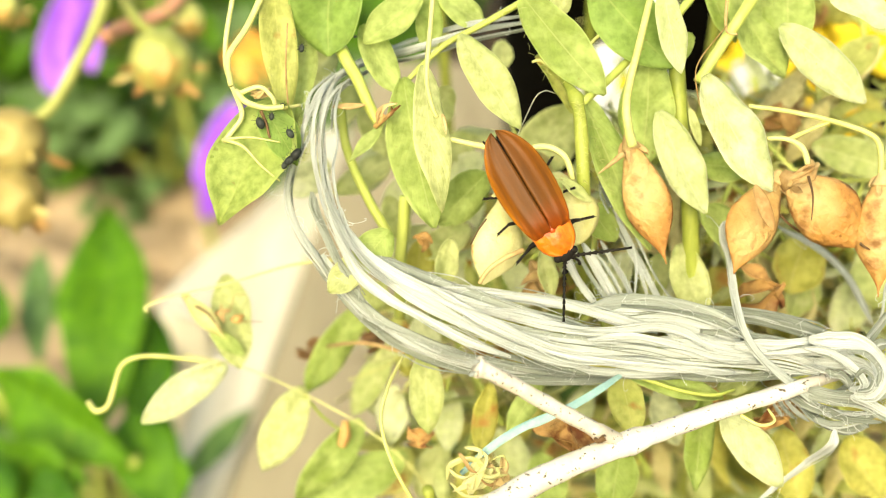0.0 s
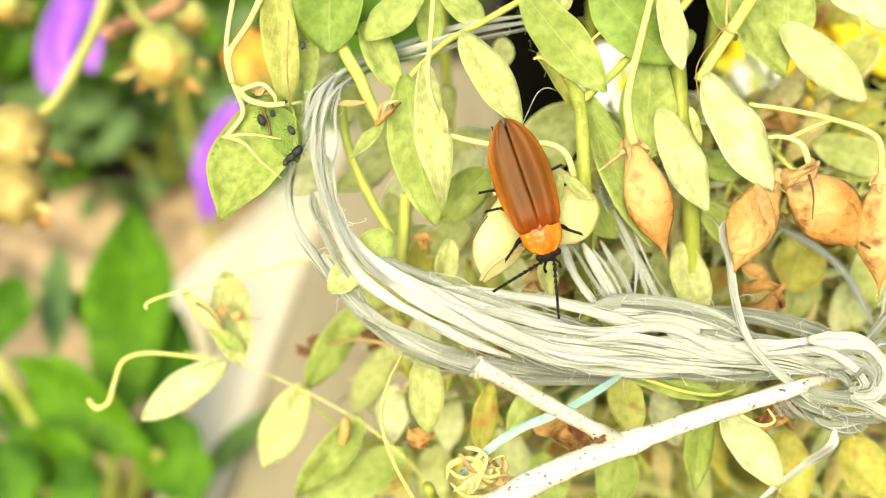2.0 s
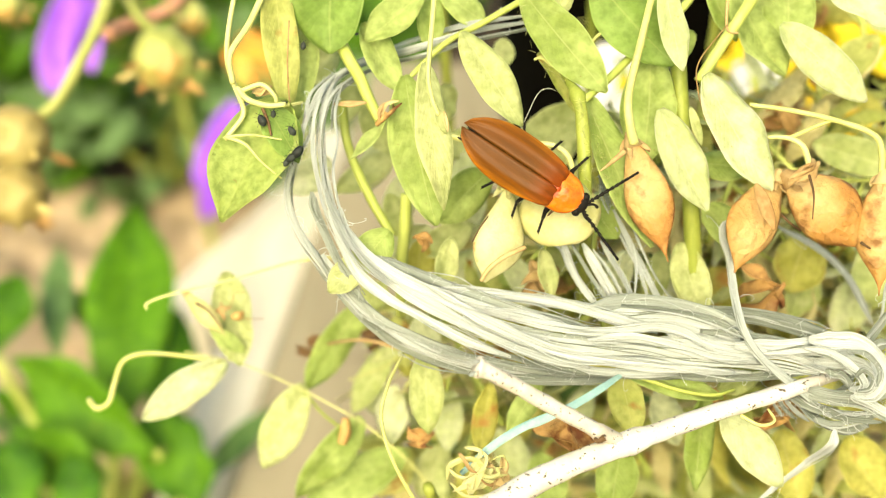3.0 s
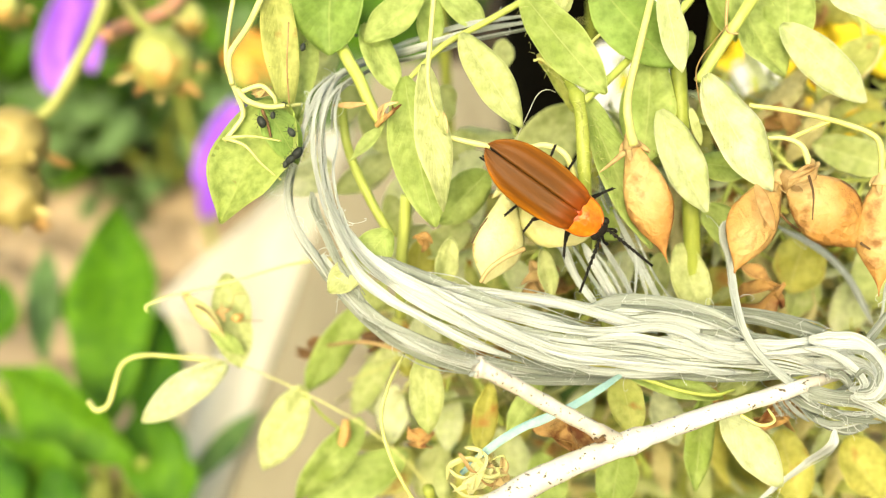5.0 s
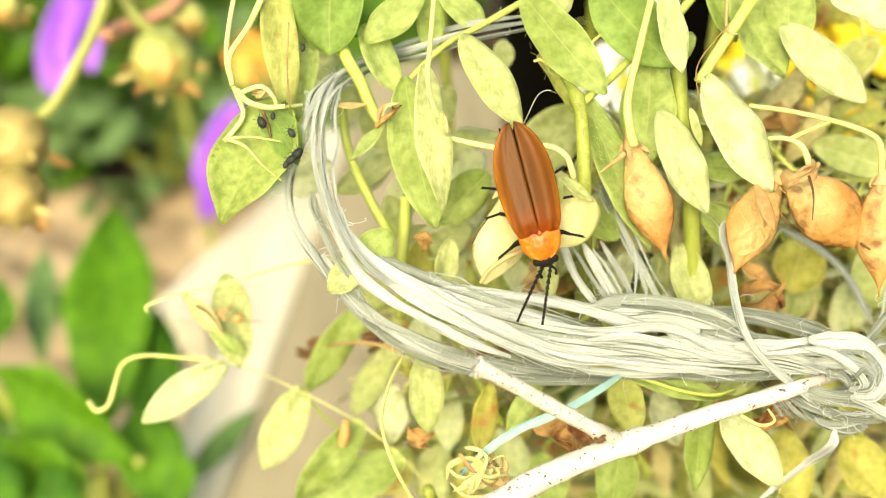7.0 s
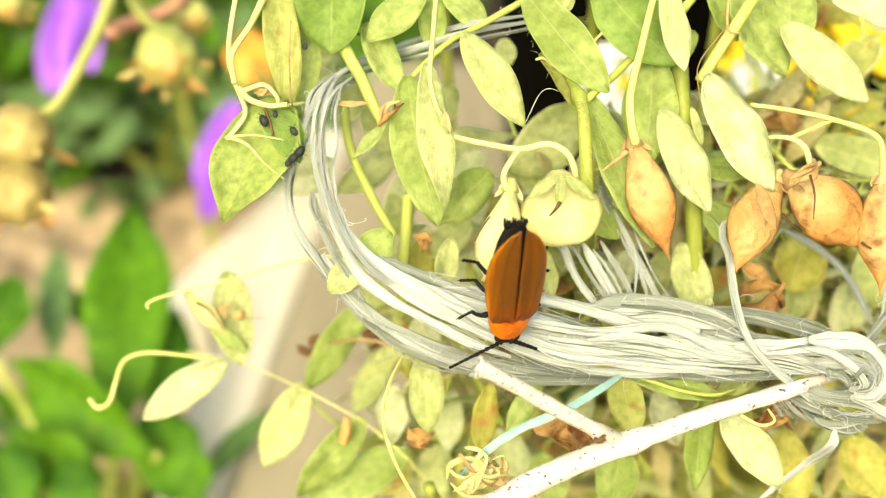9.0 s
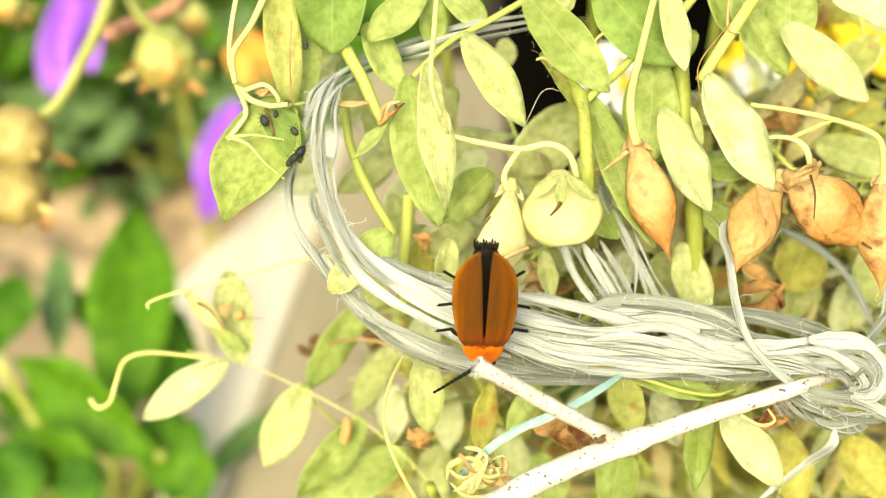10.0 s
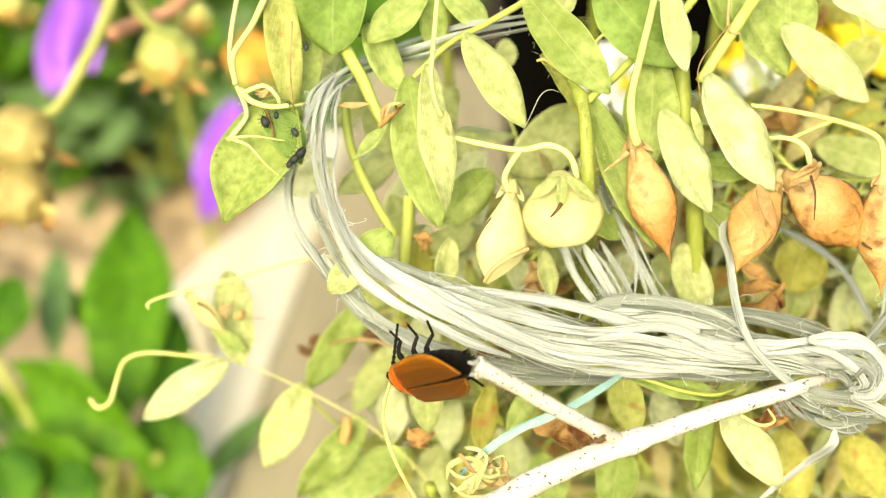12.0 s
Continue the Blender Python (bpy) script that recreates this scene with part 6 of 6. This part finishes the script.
# ---- the beetle; drawn about its own middle, head towards +y, back towards +z ----
def beetle_part(name, bm, material, parent, label="", at=(0, 0, 0)):
    """A part of the beetle, drawn about the joint `at` on which it turns."""
    me = bpy.data.meshes.new(name)
    bmesh.ops.recalc_face_normals(bm, faces=bm.faces)
    for v in bm.verts:
        v.co *= 0.001
    bm.to_mesh(me)
    bm.free()
    me.materials.append(material)
    me.polygons.foreach_set("use_smooth", [True] * len(me.polygons))
    ob = new(name, me)
    ob.parent = parent
    ob.location = Vector(at) * 0.001
    if label:
        ob["label"] = label
    return ob


def elytron(side):
    """One wing case, hinged at its shoulder: domed, with a thick rolled rim and a rounded tip."""
    bm = bmesh.new()
    uv = bm.loops.layers.uv.verify()
    nu, nv, where, sheets = 26, 12, {}, []
    for layer in (1, -1):
        grid = []
        for i in range(nu + 1):
            s = i / nu                                   # 0 at the shoulder, 1 at the tip
            y = -8.65 * s
            out = 1.46 + 0.78 * math.sin(math.pi * (0.06 + 0.94 * s) ** 0.95)
            round_off = max(0.0, 1 - ((s - 0.62) / 0.383) ** 2.5) ** 0.5 if s > 0.62 else 1
            out *= max(round_off, 0.02)
            if s < 0.06:
                out *= 0.9 + 0.1 * s / 0.06
            inner = 0.02 + (0.12 * (1 - round_off) if s > 0.62 else 0)
            inner = min(inner, out * 0.9)
            row = []
            for j in range(nv + 1):
                v = j / nv
                x = inner + (out - inner) * v
                q = x / 2.37
                z = 1.62 - 0.95 * q ** 2.6 - 0.9 * max(0, s - 0.62) ** 1.6 - 0.5 * max(0, 0.1 - s) / 0.1
                z += 0.10 * math.exp(-((v - 0.93) / 0.06) ** 2) + 0.045 * math.sin(v * 12.5)
                z += layer * 0.07
                vert = bm.verts.new((side * x, y, z - 1.2))
                where[vert] = (1 - s, v)
                row.append(vert)
            grid.append(row)
        sheets.append(grid)
        for a, b in zip(grid, grid[1:]):
            for j in range(nv):
                bm.faces.new((a[j], a[j + 1], b[j + 1], b[j]))
    top, low = sheets
    rim = [(i, 0) for i in range(nu + 1)] + [(nu, j) for j in range(1, nv + 1)] + [(i, nv) for i in range(nu - 1, -1, -1)] + [(0, j) for j in range(nv - 1, 0, -1)]
    for (a, b), (c, d) in zip(rim, rim[1:] + rim[:1]):
        bm.faces.new((top[a][b], top[c][d], low[c][d], low[a][b]))
    for face in bm.faces:
        for loop in face.loops:
            loop[uv].uv = where[loop.vert]
    return bm


def beetle():
    b = thing("beetle", (0, 0, 0), "orange-brown beetle with black legs and serrated feelers", "insect")
    # pronotum: a broad shield with upturned rim and a raised middle
    bm, loops = bmesh.new(), []
    for i in range(15):
        s = i / 14
        w = (1.66 - 0.25 * s) * max(0.06, 1 - max(0, (s - 0.35) / 0.66) ** 2.6) ** 0.5
        y = 3.6 + 2.1 * s
        top = []
        for j in range(17):
            v = j / 16 * 2 - 1
            z = 1.25 - 0.75 * abs(v) ** 2.2 * (w / 2) - 0.35 * s * s + 0.14 * math.exp(-((abs(v) - 0.85) / 0.1) ** 2)
            z += 0.13 * math.exp(-(v / 0.45) ** 2) * math.sin(3.14 * s) + 0.05 * noise.noise(Vector((v * 4, s * 4, 2)))
            top.append(Vector((w * v, y - 0.4 * abs(v) ** 2 * (1 - s), z)))
        loops.append(top + [p - Vector((0, 0, 0.3)) for p in reversed(top)])
    rings(bm, loops)
    beetle_part("pronotum", bm, PRONOTUM, b, "bright orange shield behind the head")
    # small shield between the wing cases
    beetle_part("scutellum", tube([(0, 3.7, 0.95), (0, 3.3, 1.1), (0, 2.9, 1.15)], 0.42, 0.1, 6, 8), PRONOTUM, b)
    bm = bmesh.new()
    bmesh.ops.create_uvsphere(bm, u_segments=20, v_segments=14, radius=1)
    for v in bm.verts:
        v.co = Vector((v.co.x * 0.85, 5.55 + v.co.y * 0.75, 0.42 + v.co.z * 0.5))
    head = beetle_part("head", bm, BLACK, b, "small black head under the shield")
    for s in (-1, 1):
        bm = bmesh.new()
        bmesh.ops.create_uvsphere(bm, u_segments=12, v_segments=8, radius=0.33)
        beetle_part("eye", bm, BLACK, head, at=(s * 0.68, 5.75, 0.5))
        bm = tube([(0, 0, 0), (s * 0.35, 0.5, -0.1), (s * 0.3, 0.85, -0.3)], 0.12, 0.08, 8, 6, 0.0, [(0.9, 0.7, 0.15)])
        beetle_part("palp", bm, BLACK, head, at=(s * 0.25, 6.15, 0.2))
    # thorax and abdomen under the wing cases
    bm = bmesh.new()
    loops = []
    for i in range(40):
        s = i / 39
        seg = 1 + 0.05 * abs(math.sin(s * 9 * math.pi))
        y = 4.6 - 8.9 * s
        w = (1.3 + 0.3 * math.sin(math.pi * min(1, s * 1.2))) * seg * max(0.1, 1 - max(0, (s - 0.72) / 0.285) ** 2) ** 0.5
        c = 0.05 - 0.55 * max(0, s - 0.3)
        loops.append([Vector((w * math.cos(a), y, c + 0.72 * seg * math.sin(a) * max(0.15, w / 1.9))) for a in (2 * math.pi * k / 20 for k in range(20))])
    rings(bm, loops)
    for k in range(9):
        tube([(0.16 * k - 0.64, -4.0, -0.3), (0.2 * k - 0.8, -4.35, -0.3 + 0.1 * (k % 2)), (0.21 * k - 0.84, -4.55 - 0.12 * (k % 3), -0.42)], 0.2, 0.06, 5, 6, 0.3, bm=bm)
    beetle_part("abdomen", bm, BLACK, b, "ringed black abdomen")
    wings = [beetle_part("wing_case", elytron(s), ELYTRON, b, "glossy brown-orange wing case with amber rim", at=(0, 3.75, 1.2)) for s in (-1, 1)]
    feelers = []
    for s in (-1, 1):
        y, loops = 0.0, []
        for k in range(11):
            step = 0.455 if k > 1 else 0.3
            bend = 0.05 * s * k
            for part_way, r in ((0.0, 0.06), (0.25, 0.10), (0.75, 0.18 - 0.008 * k), (0.95, 0.225 - 0.01 * k)):
                loops.append([Vector((bend + 0.05 * s * part_way + r * math.cos(a), y + step * part_way, r * math.sin(a))) for a in (2 * math.pi * j / 7 for j in range(7))])
            y += step
        bm = bmesh.new()
        rings(bm, loops)
        feelers.append(beetle_part("antenna", bm, BLACK, b, "black saw-toothed feeler", at=(s * 0.28, 6.1, 0.55)))
    legs = []
    for s in (-1, 1):
        for k, (y, swing) in enumerate(((3.9, 0.15), (1.9, -0.2), (0.3, -0.6))):
            d = Vector((s, swing, 0)).normalized()
            bm = tube([(0, 0, 0), d * 0.45 + Vector((0, 0, -0.1)), d * 0.74 + Vector((0, 0, -0.2))], 0.2, 0.18, 8, 8, 0.0, [(0.5, 0.25, 0.3)])
            leg = beetle_part("leg", bm, BLACK, b, "thin black jointed leg", at=(s * 1.15, y, -0.3))
            e = Vector((s * 0.8, (0.5, -0.45, -0.9)[k], 0)).normalized()
            knee = d * 0.72 + Vector((0, 0, -0.19))
            beetle_part("shin", tube([(0, 0, 0), e * 0.28 + Vector((0, 0, -0.42)), e * 0.48 + Vector((0, 0, -0.95))], 0.17, 0.14, 8, 7), BLACK, leg, at=knee)
            bm = bmesh.new()
            f = Vector((s * 0.9, (0.4, 0.1, -0.35)[k], -0.15)).normalized()
            p = Vector((0, 0, 0))
            for j in range(4):
                tube([p, p + f * 0.16, p + f * 0.3], 0.08, 0.14, 4, 6, bm=bm)
                p = p + f * 0.28
            tube([p, p + f * 0.2 + Vector((0, 0.1, -0.1))], 0.05, 0.02, 3, 5, bm=bm)
            beetle_part("foot", bm, BLACK, leg, at=knee + e * 0.48 + Vector((0, 0, -0.95)))
            legs.append((leg, s, k))
    return b, wings, feelers, legs


insect, wing_cases, antennae, beetle_legs = beetle()

# ---- what moves ----
def drift(ob, rows, share=1.0):
    """Nod a sprig in the breeze: seconds, and millimetres to the right and up."""
    home = ob.location.copy()
    walk(ob, [(t, Matrix.Translation(home + (RIGHT * a + UP * b) * 0.001 * share)) for t, a, b in rows])


def insect_pose(front, tail, lean=0.0, turn=0.0):
    """From the fore rim of the shield and the tips of the wing cases; lean tips its back downwards, turn to the right, in degrees."""
    front, tail = Vector(front), Vector(tail)
    y = (front - tail).normalized()
    z = OPEN * math.cos(radians(lean)) - UP * math.sin(radians(lean))
    z += RIGHT * math.tan(radians(turn))
    z = (z - y * z.dot(y)).normalized()
    m = Matrix((y.cross(z), y, z)).transposed().to_4x4()
    return Matrix.Translation((front - y * 5.7) * 0.001) @ m


def motions():
    breeze = [(0, -0.36, -0.09), (0.5, -0.32, -0.09), (1, -0.27, -0.05), (1.5, -0.27, 0), (2, -0.27, 0.14), (2.5, -0.25, 0.14), (3, -0.23, 0.1), (4, -0.25, 0.05), (5, -0.27, 0),
              (6, -0.27, 0), (7, -0.26, -0.05), (8, -0.16, 0.03), (9, -0.09, 0.09), (9.5, 0, 0.11), (10, -0.04, 0.09), (10.5, -0.03, 0.12), (11, -0.04, 0.2), (11.5, -0.12, -0.04), (12, 0, 0)]
    for ob in (left, mid, *aphids, silk):
        drift(ob, breeze)
    drift(right, breeze, 0.5)
    drift(low, [(0, -0.17, -0.3), (1, -0.14, -0.22), (2, -0.16, -0.03), (2.5, -0.14, -0.03), (3.5, -0.14, -0.1), (5, -0.14, -0.22), (7, -0.14, -0.25), (8, -0.1, -0.1), (9, -0.05, 0),
                (10, 0, 0), (11, 0, 0.1), (11.5, 0, -0.14), (12, 0, 0)])
    for ob in seed_heads:
        drift(ob, [(0, -1.0, -0.3), (1, -0.9, -0.2), (2, -0.7, 0.15), (3, -0.6, 0), (4, -0.8, -0.1), (5, -0.9, -0.2), (7, -0.9, -0.2), (8, -0.5, 0), (9, -0.2, 0.2), (9.5, 0.1, 0.2),
                   (10, -0.4, 0), (10.5, -0.2, 0), (11, -0.4, 0), (11.5, -0.6, 0), (12, 0, 0)])
    home = rosette_plant.location.copy()
    walk(rosette_plant, [(t, Matrix.Translation(home) @ pose(0, 0, 0, b, a, 0)) for t, a, b in (
        (0, -1.5, 0.5), (0.8, -0.5, 0), (1.5, 0.6, -0.6), (2.2, 1.4, -1.2), (2.6, 1.6, -1.4), (3.2, 1.2, -0.8), (4, 0, 0), (4.8, -0.6, 0.4), (5.5, -0.3, 0.2), (6.5, -1.0, 0.3), (7.2, -0.8, 0.2),
        (8, 0.2, -0.3), (8.8, 1.2, -0.8), (9.5, 0.9, -0.8), (10, 1.6, -1.0), (10.5, 2.4, -1.6), (11.2, 1.2, -0.4), (12, 1.2, -0.6))])

    stops = ((0.0, (9.2, -4.5, 162.2), (3.6, 0.1, 170.2), 0), (0.5, (9.3, -4.5, 162.2), (3.5, 0.1, 170.2), 0), (1.0, (9.6, -4.5, 162.2), (3.3, 0.0, 170.1), 0), (1.5, (8.8, -4.4, 162.3), (3.6, 0.3, 170.5), 0),
             (2.0, (7.9, -4.5, 162.2), (4.4, 0.6, 171.0), 0), (2.5, (10.1, -3.7, 163.6), (3.3, 0.4, 170.8), 0), (3.0, (10.3, -2.6, 165.4), (1.7, 0.2, 170.4), 0), (3.2, (10.5, -2.6, 165.6), (1.2, -0.1, 169.8), 0),
             (4.0, (11.4, -2.7, 165.3), (2.0, -0.3, 169.5), 0), (4.8, (12.1, -2.6, 164.4), (3.0, -0.6, 169.0), 0), (5.0, (11.8, -3.1, 163.6), (3.3, -0.5, 169.1), 0), (5.5, (10.3, -4.5, 162.2), (4.3, 0.1, 170.2), 0),
             (6.0, (8.7, -4.6, 162.1), (4.4, 0.3, 170.5), 0), (6.3, (7.3, -4.7, 161.9), (5.1, 0.5, 170.9), 0), (6.5, (6.7, -4.7, 161.9), (6.0, 0.6, 171.1), 0), (6.8, (7.4, -4.7, 161.8), (4.9, 0.2, 170.4), 0),
             (7.0, (7.7, -4.7, 161.8), (5.2, 0.1, 170.2), 0), (7.2, (7.0, -4.7, 161.8), (5.9, -0.2, 170.7), 0), (8.0, (6.3, -5.3, 159.9), (5.8, -3.9, 169.2), 0), (8.8, (5.5, -6.3, 158.1), (5.7, -7.1, 167.7), 0),
             (9.0, (4.7, -7.5, 157.1), (5.2, -8.8, 166.7), 0), (9.1, (4.0, -7.0, 157.8), (3.2, -12.0, 167.1), 0), (9.5, (3.8, -7.8, 156.5), (3.7, -8.8, 165.8), 0), (10.0, (3.0, -8.0, 155.1), (3.1, -8.6, 165.0), 0),
             (10.5, (1.6, -8.1, 153.9), (2.5, -9.4, 163.6), 0), (10.9, (1.0, -8.4, 152.5), (3.8, -11.6, 161.0), 10), (11.1, (-1.7, -7.8, 153.4), (3.5, -12.7, 159.0), 22), (11.3, (-2.8, -7.1, 153.7), (3.4, -12.3, 157.7), 25),
             (11.5, (-3.4, -6.9, 154.0), (3.2, -12.4, 157.5), 25), (11.8, (-3.4, -7.2, 153.5), (1.9, -12.6, 158.1), 22), (12.0, (-3.3, -7.5, 152.9), (1.5, -13.3, 158.3), 18))
    walk(insect, [(t, insect_pose(a, b, lean, {8.0: 5, 8.8: 11, 9.0: 14, 9.1: 2}.get(t, 0))) for t, a, b, lean in stops])

    for ob, s in zip(wing_cases, (-1, 1)):
        at = ob.location.copy()
        walk(ob, [(t, Matrix.Translation(at) @ pose(0, 0, 0, 0, 0, s * a)) for t, a in ((0, 0.25), (3, 0.1), (7.2, 0.2), (8.8, 0.3), (9.0, 0.5), (9.1, 1.8), (9.5, 2.2), (10, 2.2), (10.9, 2.2), (11.2, 0.8), (11.5, 0.5), (12, 0.6))])

    # left and right feeler: degrees out from straight ahead
    sweep = ((0, 60, -25), (0.5, 35, -35), (1, 9, -50), (1.5, 8, -48), (2, -20, -71), (2.5, 45, -10), (3, 58, -13), (3.2, 55, -5), (4, 30, -20), (4.8, 7, -31), (5, -9, -67), (5.5, 2, -80),
             (6, -3, -69), (6.3, 16, -61), (6.5, 25, -56), (7, -28, -32), (7.2, -33, -38), (8, 20, -30), (8.8, 50, -29), (9.1, 45, -57), (9.5, 41, -26), (10, 45, -40), (10.5, 67, -53),
             (10.9, 77, -44), (11.1, 61, -53), (11.3, 63, -55), (11.5, 50, -64), (12, 55, -60))
    for i, ob in enumerate(antennae):
        at = ob.location.copy()
        walk(ob, [(row[0], Matrix.Translation(at) @ pose(0, 0, 0, -8 if row[0] < 11.9 else -60, 0, row[1 + i])) for row in sweep])

    # stepping legs: alternate tripods, quick while it walks, slow while it rests
    for leg, s, k in beetle_legs:
        at, rows, phase = leg.location.copy(), [], 0.0
        shift = math.pi if (k + (s > 0)) % 2 else 0.0
        for i in range(61):
            t = i * 0.2
            phase += 0.2 * (2.2 if t < 4.8 else 3.4 if t < 7.2 else 5.0)
            a = math.sin(phase + shift)
            rows.append((t, Matrix.Translation(at) @ pose(0, 0, 0, 0, s * -6 * max(0, math.cos(phase + shift)), 13 * a)))
        walk(leg, rows)


motions()
